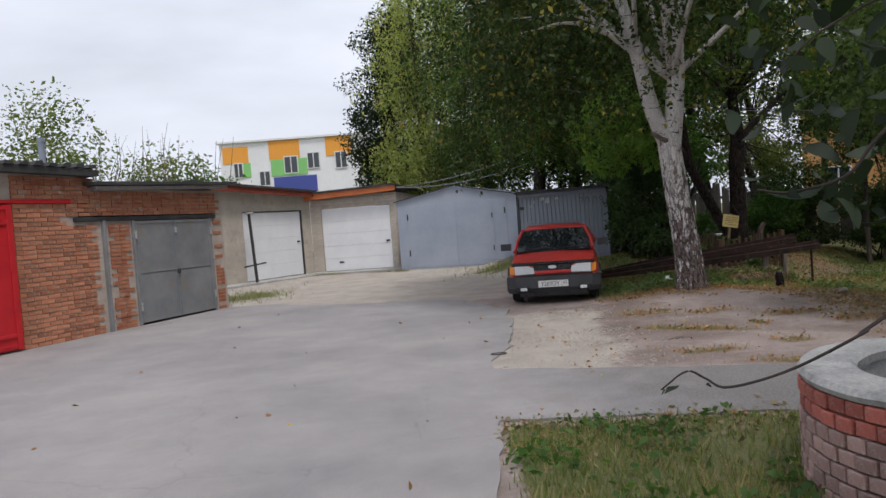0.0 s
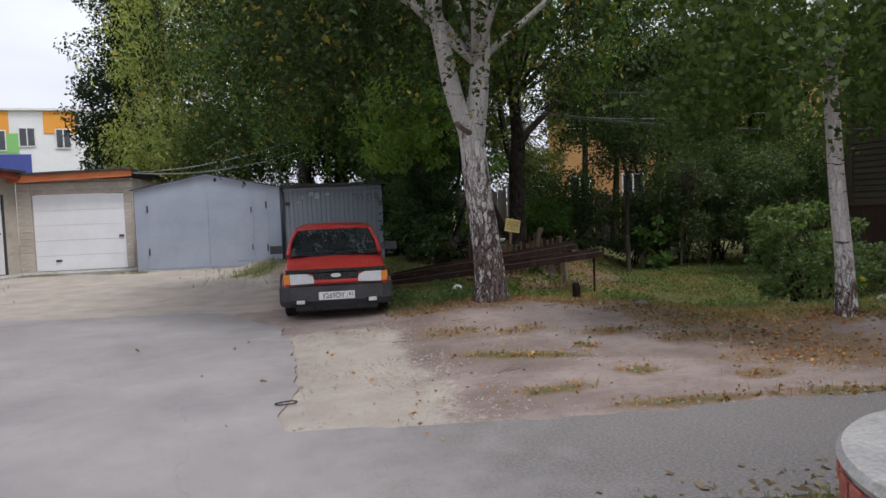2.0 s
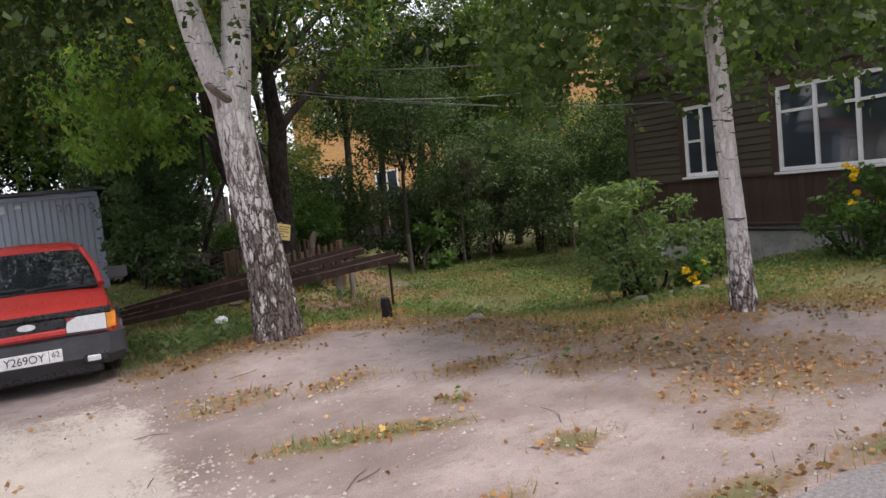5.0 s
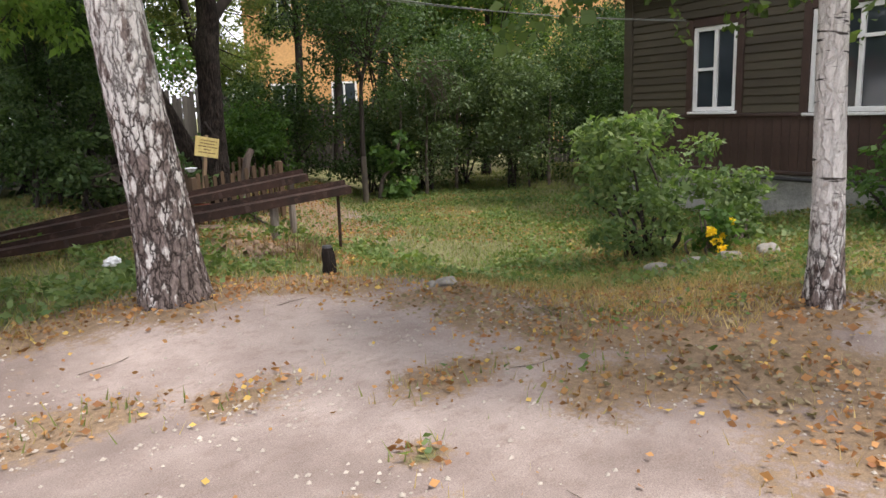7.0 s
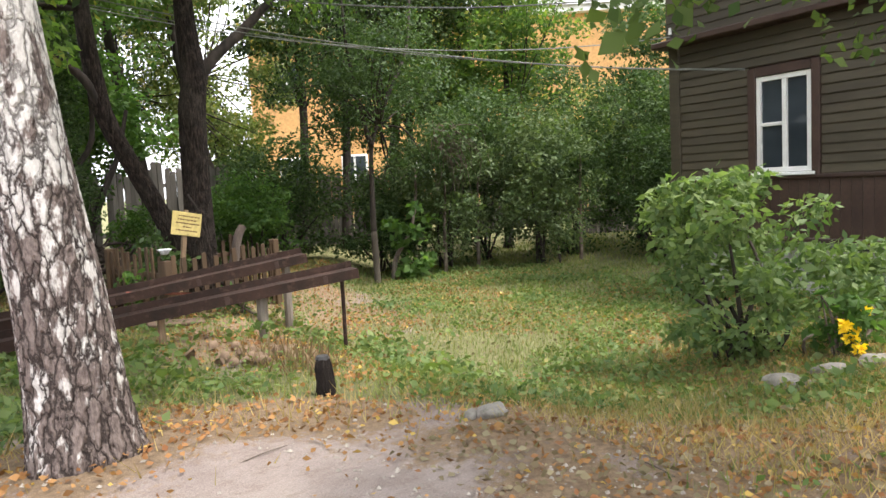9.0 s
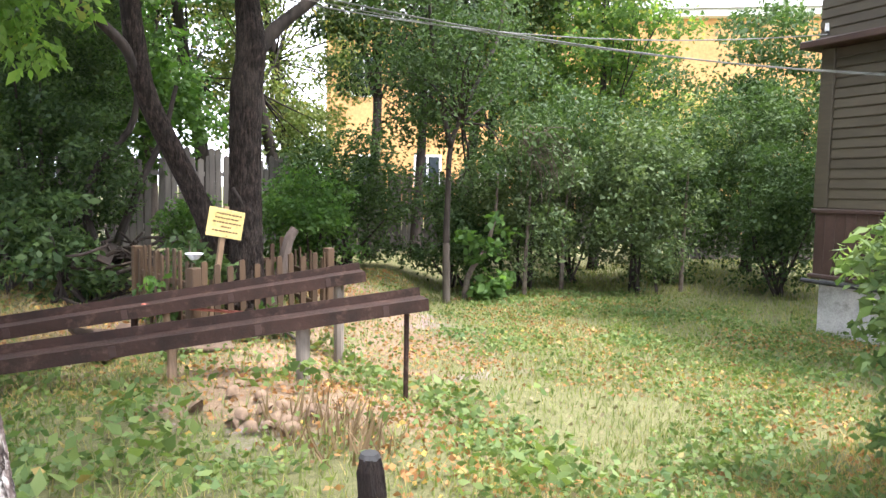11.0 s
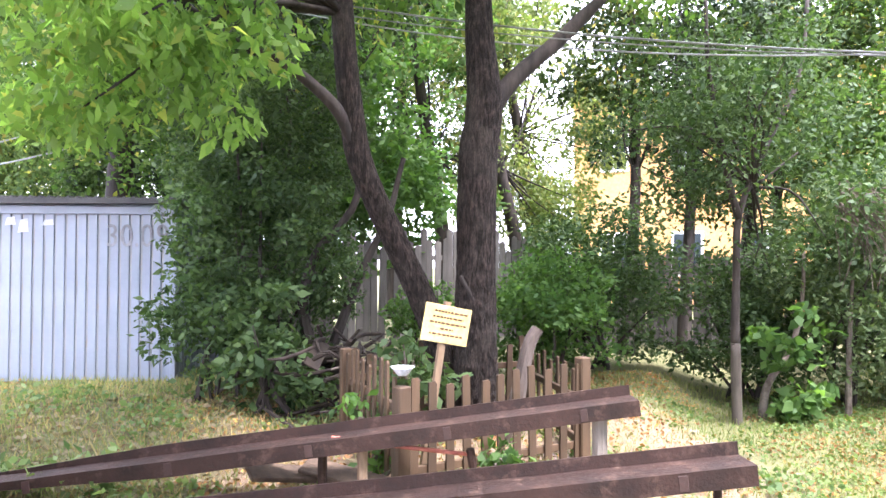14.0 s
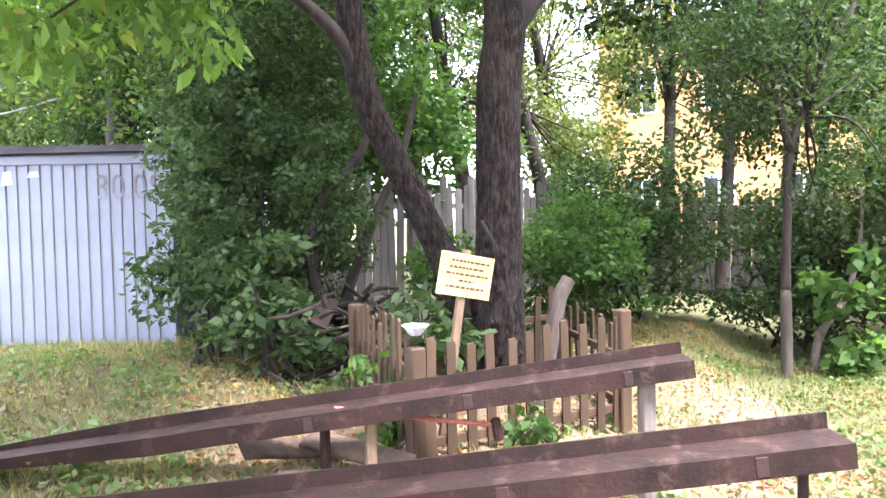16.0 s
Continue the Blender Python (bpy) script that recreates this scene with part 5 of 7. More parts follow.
# ---- the brick well ----
def brick_well():
    cx, cy, r, H = 2.73, 3.47, 0.88, 0.645
    w = thing("brick_well", pose(cx, cy, 0), "round brick well with a broad concrete rim", "well")
    ring = lambda rad, z, n=72: [(rad * math.cos(a), rad * math.sin(a), z) for a in np.linspace(0, 2 * math.pi, n + 1)[:-1]]
    part("core", lofted([ring(r - 0.025, -0.1), ring(r - 0.025, H - 0.06), ring(r - 0.2, H - 0.06), ring(r - 0.2, -0.1)], cap=False), M_MORTAR, w, "crumbling mortar between the bricks")
    rim = []
    for rad, z in ((r - 0.26, H - 0.07), (r + 0.015, H - 0.06), (r + 0.03, H - 0.03), (r + 0.01, H), (r - 0.24, H + 0.005), (r - 0.27, H - 0.02), (r - 0.26, H - 0.07)):
        rim.append([(x * (1 + 0.012 * (float(fuzz(x * 5 + 9, y * 5, 1, 4)) - 0.5)), y * (1 + 0.012 * (float(fuzz(x * 5 + 9, y * 5, 1, 5)) - 0.5)), z + 0.014 * (float(fuzz(x * 4 + 7, y * 4, 1, 6)) - 0.5)) for x, y, _ in ring(rad, z)])
    part("rim", lofted(rim, cap=False), M_CONC, w, "uneven grey concrete rim")
    part("lining", lofted([ring(r - 0.235, -0.05), ring(r - 0.235, H - 0.06), ring(r - 0.2, H - 0.06), ring(r - 0.2, -0.05)], cap=False), M_CONC, w, "stained grey concrete lining")
    part("water", prism([(x, y) for x, y, _ in ring(r - 0.22, 0)], 0.0, 0.10, "z"), surf("dark green water plants", (0.012, 0.02, 0.012), (0.03, 0.04, 0.02), 0.35, scale=6, fine=30, relief=0.3), w, "dark green water")
    rest = bmesh.new()
    n = 48
    me = mesh_of("brick", box(-0.054, 0.054, -0.02, 0.03, 0, 0.072, 0.006), M_WELLBRICK)
    red = mesh_of("brick", box(-0.054, 0.054, -0.02, 0.03, 0, 0.072, 0.006), surf("red painted well brick", (0.30, 0.075, 0.055), (0.38, 0.13, 0.10), 0.8, scale=7, fine=70, per=0.35, dirt=(0.36, 0.27, 0.24), relief=0.4))
    rng = random.Random(5)
    for row in range(7):
        for k in range(n):
            a = 2 * math.pi * (k + 0.5 * (row % 2)) / n
            m = pose(0, 0, 0, 0, 0, math.degrees(a)) @ pose(r - 0.01 + rng.uniform(-0.008, 0.006), 0, 0.01 + row * 0.082, 0, 0, -90 + rng.uniform(-2, 2))
            if 85 < math.degrees(a) % 360 < 300:
                piece("brick", red if row > 4 else me, w, m)
            else:
                bm2 = box(-0.056, 0.056, -0.02, 0.03, 0, 0.072)
                bm2.transform(m)
                tmp = bpy.data.meshes.new("brick_source")
                bm2.to_mesh(tmp)
                bm2.free()
                rest.from_mesh(tmp)
                bpy.data.meshes.remove(tmp)
    part("brickwork", rest, M_WELLBRICK, w)["kind"] = "stuff"


# ---- steel ramps, fence, sign ----
def ramp_rail(a, b, label, posts):
    """One rusty ramp rail: a back flange, a flat tread and a front flange, on posts."""
    a, b = Vector(a), Vector(b)
    L = (b - a).length
    yaw = math.degrees(math.atan2(b.y - a.y, b.x - a.x))
    pitch = -math.degrees(math.asin((b.z - a.z) / L))
    r = thing("steel_ramp", pose(a.x, a.y, a.z, 0, 0, yaw) @ pose(0, 0, 0, 0, pitch, 0), label, "ramp", "pair of steel ramps")
    prof = [(0.11, 0.0), (0.11, 0.08), (0.098, 0.08), (0.098, 0.012), (-0.11, 0.012), (-0.11, -0.09), (-0.098, -0.09), (-0.098, 0.0)]
    rings = []
    for q in np.linspace(0, L, 40):
        k = min(1, q / (L * 0.3)) * 0.75 + 0.25
        rings.append([(q, y + 0.004 * noise.noise((q * 2, y, 3)), (z - 0.0) * (k if z > 0.02 or z < 0 else 1) + 0.004 * noise.noise((q * 3, y * 9, z))) for y, z in prof])
    part("rail", lofted(rings), M_RUST, r)
    for q in np.linspace(0.5, L - 0.4, 5):
        part("weld", box(q, q + 0.05, -0.114, -0.109, -0.08, 0.0, 0.002), surf("weld scale", (0.026, 0.013, 0.010), (0.05, 0.026, 0.02), 0.7), r)
    inv = r.matrix_basis.inverted()
    for (px_, py_, rad, mat, lab) in posts:
        f = (px_ - a.x) / (b.x - a.x)
        top = a.z + (b.z - a.z) * f - 0.02
        p0 = inv @ Vector((px_, py_, float(height(px_, py_)) - 0.05))
        p1 = inv @ Vector((px_, py_, top))
        part("post", tube(bent([p0, (p0 + p1) / 2, p1], 7), [rad * 1.1, rad, rad * 1.02, rad, rad, rad, rad], 9, rough=0.1), mat, r, lab)
    return r


def ramps():
    pale = surf("pale bare post", (0.12, 0.10, 0.085), (0.20, 0.175, 0.15), 0.9, scale=5, fine=40, stretch=(1, 1, 0.2), relief=0.4)
    wood = surf("brown post", (0.16, 0.10, 0.06), (0.26, 0.18, 0.12), 0.9, scale=5, fine=40, stretch=(1, 1, 0.2), relief=0.4)
    ramp_rail((3.55, 17.12, 0.10), (7.85, 15.87, 0.66), "rusty brown steel ramp rail on short posts", [(7.62, 15.93, 0.05, pale, "pale wooden post"), (5.85, 16.45, 0.03, M_RUST, "rusty pipe post"), (6.1, 16.36, 0.035, wood, "")])
    ramp_rail((2.95, 16.02, 0.08), (7.73, 14.66, 0.56), "rusty brown steel ramp rail propped near the tree", [(7.58, 14.7, 0.022, M_RUST, "thin rusty pipe post"), (5.8, 15.2, 0.035, wood, "wooden post"), (6.75, 14.95, 0.055, pale, "pale wooden post")])
    # red pipe, boards and bark under the ramps
    p = thing("red_pipe", pose(6.0, 16.2, 0.3), "thin red steel pipe lying on the ramp posts", "pipe")
    part("pipe", tube([(-0.1, 0.2, 0.12), (0.35, 0.05, 0.06), (0.8, -0.05, 0.0)], [0.014] * 3, 8), surf("faded red pipe", (0.25, 0.07, 0.05), (0.33, 0.11, 0.08), 0.7), p)
    part("elbow", tube([(0.78, -0.05, 0.04), (0.8, -0.05, -0.08)], [0.03, 0.03], 8), M_RUST, p)
    for i, (x, y, z, a, tilt, L) in enumerate(((5.75, 16.75, 0.1, 20, 22, 0.8), (6.05, 16.55, 0.12, -35, 18, 0.7), (5.6, 16.3, 0.06, 60, 5, 0.6), (6.3, 16.1, 0.05, -10, 8, 0.6))):
        b = tagged(part("bark_slab", box(-L / 2, L / 2, -0.09, 0.09, -0.015, 0.02, 0.008), surf("brown bark slab", (0.055, 0.036, 0.025), (0.12, 0.082, 0.056), 0.9, scale=5, fine=30, relief=0.6)), "brown split slab of bark lying among weeds", "wood slab", "bark slabs")
        b.matrix_basis = pose(x, y, float(height(x, y)) + z, tilt, tilt / 2, a)


def picket_fence():
    """Low brown picket enclosure round the maple."""
    picket = {}

    def board(h):
        k = round(h, 2)
        if k not in picket:
            picket[k] = mesh_of("picket", prism([(-0.034, 0), (0.034, 0), (0.034, k - 0.02), (0.02, k), (-0.03, k - 0.008)], -0.009, 0.009), M_PICKET)
        return picket[k]

    def panel(a, b, n, h0, label, seed, posts):
        rng = random.Random(seed)
        m = along((*a, min(float(height(*a)), float(height(*b)))), b)
        L = math.hypot(b[0] - a[0], b[1] - a[1])
        f = thing("picket_fence", m, label, "fence", "picket enclosure")
        for z in (0.16, 0.5):
            part("crossrail", box(0, L, 0.012, 0.05, z, z + 0.06, 0.005), M_PICKET, f)
        for i in range(n):
            h = h0 + rng.choice((0.0, 0.03, 0.06, -0.03))
            piece("picket", board(h), f, pose(0.09 + (L - 0.18) * i / (n - 1), 0, 0.02 + rng.uniform(-0.01, 0.01), 0, rng.uniform(-1.5, 1.5), 0))
        for x, h in posts:
            part("post", box(x - 0.05, x + 0.05, -0.045, 0.055, -0.3, h, 0.01), M_PICKET, f)
        return f

    panel((6.42, 16.55), (8.08, 16.95), 11, 0.80, "low front run of brown stained pickets with square posts", 1, ((0, 0.80), (1.68, 0.90)))
    panel((6.30, 18.1), (6.40, 16.6), 9, 0.78, "side run of brown pickets, partly overgrown", 2, ((0, 0.82),))
    panel((8.1, 17.0), (8.35, 18.6), 8, 0.76, "side run of brown pickets behind the tree", 3, ())
    panel((6.3, 18.15), (8.35, 18.65), 12, 0.76, "back run of brown pickets", 4, ((2.1, 0.8),))
    bowl = thing("bowl", pose(6.42, 16.55, float(height(6.42, 16.55)) + 0.79), "small white bowl with blue pattern on a fence post", "bowl")
    glaze = surf("white glaze", (0.55, 0.58, 0.64), (0.70, 0.72, 0.76), 0.25, scale=30, fine=60, relief=0.05)
    ring = lambda r, z: [(r * math.cos(a), r * math.sin(a), z) for a in np.linspace(0, 2 * math.pi, 25)[:-1]]
    part("dish", lofted([ring(0.035, 0), ring(0.045, 0.012), ring(0.07, 0.045), ring(0.085, 0.062), ring(0.08, 0.062), ring(0.065, 0.045), ring(0.03, 0.016)]), glaze, bowl, smooth=True)


def yellow_sign():
    g = float(height(6.75, 16.95))
    s = thing("notice_sign", pose(6.80, 16.95, g, 0, 0, 10), "pale yellow notice board on a leaning wooden stake", "sign")
    part("stake", prism([(-0.165, -0.1), (-0.105, -0.1), (0.115, 1.27), (0.065, 1.28)], -0.02, 0.015), surf("brown stake", (0.13, 0.085, 0.05), (0.21, 0.145, 0.09), 0.85, scale=4, fine=30, stretch=(1, 1, 0.2)), s)
    board = part("board", box(-0.205, 0.205, -0.008, 0.0, -0.145, 0.145, 0.004), surf("yellow sheet", (0.46, 0.365, 0.135), (0.52, 0.425, 0.175), 0.55, scale=3, fine=40, relief=0.05), s, "yellow board with lines of brown writing")
    board.matrix_basis = pose(0.065, -0.024, 1.10, 0, 11, 0)
    ink = surf("brown ink", (0.07, 0.035, 0.015), (0.11, 0.055, 0.03), 0.7, relief=0)
    rng = random.Random(4)
    for i, (x0, x1) in enumerate(((-0.12, 0.17), (-0.13, 0.14), (-0.15, 0.17), (-0.05, 0.06), (-0.14, 0.15))):
        z = 0.095 - i * 0.044
        x = x0
        while x < x1:
            w = rng.uniform(0.015, 0.04)
            part("writing_bar", box(x, min(x + w, x1), -0.011, -0.009, z - 0.0075, z + 0.0075), ink, board)
            x += w + 0.008
    for q in (-0.13, 0.13):
        part("nail", box(0.03 + q * 0.05, 0.04 + q * 0.05, -0.012, -0.008, q - 0.004, q + 0.004), M_DARK, board)


def stump():
    x, y = 5.85, 12.45
    s = thing("short_post", pose(x, y, float(height(x, y))), "short dark weathered stump of a post in the grass", "post")
    part("trunk", tube([(0, 0, -0.1), (0.005, 0, 0.1), (0.0, 0.01, 0.2), (0, 0.01, 0.255)], [0.078, 0.068, 0.064, 0.05], 12, rough=0.3), M_MAPLE, s)
    part("cap", tube([(0, 0.01, 0.25), (0, 0.01, 0.275)], [0.052, 0.042], 12), M_DARK, s)
    for i, (x, y, r) in enumerate(((6.27, 11.25, 0.075), (6.16, 11.33, 0.045), (8.15, 10.25, 0.11), (8.6, 10.1, 0.10), (8.95, 9.95, 0.09), (9.4, 9.75, 0.12))):
        bm = bmesh.new()
        bmesh.ops.create_icosphere(bm, subdivisions=3, radius=1)
        for v in bm.verts:
            k = 1 + 0.3 * noise.noise(v.co * 1.5 + Vector((i * 5, 0, 0)))
            v.co = Vector((v.co.x * r * 1.5 * k, v.co.y * r * k, v.co.z * r * 0.7 * k + r * 0.25))
        ob = tagged(part("stone", bm, M_STONE, smooth=True), "pale grey stone half sunk in the grass", "stone", "stones by the bed")
        ob.matrix_basis = pose(x, y, float(height(x, y)), 0, 0, i * 40)


def board_fence():
    """Tall weathered fence along the back, boards uneven."""
    rng = random.Random(8)
    for a, b, label in (((4.9, 23.2), (11.2, 24.6), "tall weathered grey board fence with gaps"), ((11.25, 24.6), (22, 22.5), "tall dark weathered board fence behind shrubs"), ((22.0, 22.5), (30, 15), "tall weathered board fence")):
        m = along((*a, float(height(*a))), b)
        L = math.hypot(b[0] - a[0], b[1] - a[1])
        f = thing("board_fence", m, label, "fence", "back fences")
        mes = [mesh_of("board", prism([(0, 0), (0.125, 0), (0.125, h), (0.06, h + 0.03), (0, h - 0.01)], -0.012, 0.012), M_OLDWOOD) for h in (1.62, 1.7, 1.78, 1.84, 1.92)]
        x = 0.0
        while x < L:
            if rng.random() > 0.02:
                piece("board", rng.choice(mes), f, pose(x, rng.uniform(-0.01, 0.01), rng.uniform(-0.05, 0.05), 0, rng.uniform(-1.5, 1.5), 0))
            x += 0.14
        for z in (0.4, 1.4):
            part("rail", box(0, L, 0.013, 0.06, z, z + 0.09), M_OLDWOOD, f)
        for x in np.arange(0, L, 2.5):
            part("post", box(x, x + 0.1, 0.06, 0.16, -0.3, 1.75), M_OLDWOOD, f)


def wires():
    def span(a, b, sag, r, label, mat=M_LINE):
        a, b = Vector(a), Vector(b)
        pts = [a.lerp(b, q) - Vector((0, 0, sag * 4 * q * (1 - q))) for q in np.linspace(0, 1, 40)]
        w = tagged(part("cable", tube(pts, [r] * 40, 5), mat), label, "cable", "overhead cables")
        return w

    span((-1.5, 25.5, 2.95), (3.1, 23.6, 3.7), 0.2, 0.012, "grey sagging cable between garage roof and trees", M_OLDLINE)
    span((-1.4, 25.45, 2.93), (3.1, 23.7, 3.32), 0.22, 0.013, "grey sagging cable between garage roof and trees", M_OLDLINE)
    span((13.99, 14.42, 4.3), (4.0, 21.2, 5.6), 0.7, 0.012, "dark sagging overhead cable over the lawn")
    span((13.99, 14.42, 3.58), (4.0, 21.2, 5.2), 0.72, 0.009, "pale sagging overhead cable from the house corner", M_WIRE)
    span((13.75, 13.1, 2.85), (4.0, 21.2, 5.3), 0.5, 0.010, "grey sagging overhead cable from the house wall", M_GREYLINE)
    span((13.75, 13.1, 2.87), (4.0, 21.2, 5.12), 0.47, 0.007, "thin grey overhead cable beside the thicker one", M_GREYLINE)


def small_clutter():
    bag = bmesh.new()
    bmesh.ops.create_icosphere(bag, subdivisions=3, radius=1)
    for v in bag.verts:
        k = 1 + 0.4 * noise.noise(v.co * 2.1) + 0.2 * noise.noise(v.co * 6)
        v.co = Vector((v.co.x * 0.085 * k, v.co.y * 0.06 * k, 0.06 + max(-0.5, v.co.z) * 0.06 * k))
    tagged(part("plastic_bag", bag, surf("white plastic", (0.6, 0.62, 0.64), (0.75, 0.76, 0.78), 0.4, relief=0.2)), "crumpled white plastic bag among the weeds", "bag").matrix_basis = pose(4.5, 14.35, float(height(4.5, 14.35)) + 0.06)
    rng = np.random.default_rng(66)
    spots = [(2.69, 8.36, 30, 0.28), (1.04, 8.43, 80, 0.12), (2.77, 8.36, 10, 0.2), (4.1, 8.2, 60, 0.35), (5.2, 9.4, -20, 0.3), (3.4, 11.3, 15, 0.4), (5.6, 8.3, 40, 0.3), (2.2, 10.2, -30, 0.25), (6.2, 10.1, 70, 0.3), (4.9, 11.6, 5, 0.35), (1.9, 9.3, 50, 0.15)]
    for x, y, a, L in spots:
        st = tagged(part("stick", tube(bent([(-L / 2, 0, 0), (0, 0.03 * rng.normal(), 0.008), (L / 2, 0.02, 0)], 7), [0.003, 0.004, 0.004, 0.004, 0.003, 0.003, 0.002], 5), M_TWIG), "thin dark dry stick on bare soil", "stick", "dry sticks")
        st.matrix_basis = pose(x, y, float(height(x, y)) + 0.006, 0, 0, a)
    ring = tagged(part("wire_loop", tube([(0.09 * math.cos(a), 0.05 * math.sin(a), 0.01) for a in np.linspace(0, 5.8, 20)], [0.006] * 20, 5), M_BARK), "small dark loop of twig on the sand", "twig")
    ring.matrix_basis = pose(0.57, 8.08, 0.02)
    curl = surf("dry curled leaf", (0.13, 0.085, 0.055), (0.24, 0.17, 0.115), 0.9, scale=8, fine=40, relief=0.4)
    for i in range(16):
        L = rng.uniform(0.08, 0.2)
        bm = bmesh.new()
        rows = [[bm.verts.new((L * (u - 0.5), 0.045 * math.sin(math.pi * u) * math.cos(w), 0.045 * math.sin(math.pi * u) * math.sin(w) + 0.03)) for w in np.linspace(-0.6, 3.2, 6)] for u in np.linspace(0.05, 0.95, 6)]
        for p, q in zip(rows, rows[1:]):
            for k in range(5):
                bm.faces.new((p[k], p[k + 1], q[k + 1], q[k]))
        ob = tagged(part("dry_leaf", bm, curl, smooth=True), "large curled dry leaf by the ramp posts", "leaf", "curled dry leaves")
        x, y = 6.0 + rng.normal() * 0.28, 13.95 + rng.normal() * 0.25
        ob.matrix_basis = pose(x, y, float(height(x, y)) + 0.02, rng.uniform(-40, 40), rng.uniform(-70, 20), rng.uniform(0, 360))


CAR = red_car()
small_clutter()
brick_well()
ramps()
picket_fence()
yellow_sign()
stump()
board_fence()
wires()


# ---- trees and shrubs ----
L_BIRCH = leaf_mat("birch leaves", (0.022, 0.042, 0.012), (0.056, 0.084, 0.024), (0.24, 0.20, 0.04), 0.20)
L_MAPLE = leaf_mat("maple leaves", (0.045, 0.086, 0.026), (0.105, 0.165, 0.050), (0.24, 0.24, 0.07), 0.52)
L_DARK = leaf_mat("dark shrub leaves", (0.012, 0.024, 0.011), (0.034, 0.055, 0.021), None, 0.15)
L_PALE = leaf_mat("pale willow leaves", (0.085, 0.12, 0.044), (0.165, 0.20, 0.075), (0.27, 0.25, 0.10), 0.38)
L_FRESH = leaf_mat("fresh green leaves", (0.042, 0.090, 0.028), (0.098, 0.172, 0.052), None, 0.46)
L_ROSE = leaf_mat("grey-green shrub leaves", (0.070, 0.120, 0.050), (0.175, 0.232, 0.102), None, 0.38)
L_GRASS = leaf_mat("grass blades", (0.112, 0.146, 0.052), (0.232, 0.250, 0.108), (0.32, 0.255, 0.13), 0.32, 0.6)
L_DRY = leaf_mat("dry grass", (0.26, 0.19, 0.09), (0.40, 0.31, 0.16), (0.12, 0.15, 0.04), 0.25, 0.7)
L_STALK = leaf_mat("dead stalks", (0.11, 0.075, 0.045), (0.22, 0.16, 0.10), None, 0.15, 0.8)
L_FALL = leaf_mat("fallen leaves", (0.20, 0.092, 0.045), (0.36, 0.20, 0.085), (0.48, 0.33, 0.10), 0.15, 0.7)
L_FALL2 = leaf_mat("yellow fallen leaves", (0.15, 0.12, 0.078), (0.26, 0.22, 0.15), (0.15, 0.08, 0.045), 0.15, 0.8)
# lit copy of L_MAPLE: sunlight painted in as a lighter green
L_SPRAY = leaf_mat("maple leaves with painted sunlight", (0.10, 0.175, 0.055), (0.20, 0.305, 0.098), (0.28, 0.30, 0.10), 0.6)
L_SLIM = leaf_mat("young birch leaves", (0.045, 0.078, 0.026), (0.115, 0.160, 0.055), None, 0.4)
L_YOUNG = leaf_mat("yellow-green birch leaves", (0.24, 0.28, 0.11), (0.40, 0.42, 0.19), (0.46, 0.42, 0.16), 0.5)
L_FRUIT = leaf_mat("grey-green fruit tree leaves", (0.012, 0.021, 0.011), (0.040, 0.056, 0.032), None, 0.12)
L_ELDER = leaf_mat("elder leaves", (0.026, 0.052, 0.021), (0.078, 0.120, 0.048), None, 0.32)
L_FRUITY = leaf_mat("dull grey-green thicket leaves", (0.050, 0.082, 0.038), (0.12, 0.158, 0.074), None, 0.3)
L_WEED = leaf_mat("green weed leaves", (0.066, 0.110, 0.036), (0.155, 0.205, 0.070), (0.26, 0.20, 0.08), 0.32)
L_FLOWER = leaf_mat("yellow petals", (0.78, 0.50, 0.02), (0.85, 0.62, 0.04), None, 0.3, 0.5)


def cloud(centres, radii, n, rng, hollow=0.35):
    """n places scattered through soft clumps."""
    c = np.asarray(centres, float)
    r = np.asarray(radii, float)
    w = r[:, 0] * r[:, 1] * r[:, 2]
    k = rng.choice(len(c), n, p=w / w.sum())
    v = rng.normal(size=(n, 3))
    v /= np.linalg.norm(v, axis=1)[:, None]
    q = rng.random((n, 1)) ** hollow
    return c[k] + v * q * r[k]


def clumps(centre, radii, n, rng, size):
    """Small uneven clumps filling an egg-shaped crown, with gaps between."""
    v = rng.normal(size=(n, 3))
    v /= np.linalg.norm(v, axis=1)[:, None]
    p = np.asarray(centre) + v * (rng.random((n, 1)) ** 0.45) * np.asarray(radii)
    s = size * (0.55 + 0.9 * rng.random((n, 1))) * np.array([[1, 1, 0.65]])
    return p, s


def limbs(parent, root, tips, r0, rng, material, segs=6, n=7, sag=0.0):
    """Branches from a root to each tip, tapering, each one a part."""
    for t in tips:
        mid = (np.asarray(root) + np.asarray(t)) / 2 + rng.normal(size=3) * 0.08 * np.linalg.norm(np.asarray(t) - np.asarray(root))
        mid[2] += sag
        part("limb", tube(bent([root, mid, t], n), list(np.linspace(r0, r0 * 0.2, n)), segs), material, parent, smooth=True)


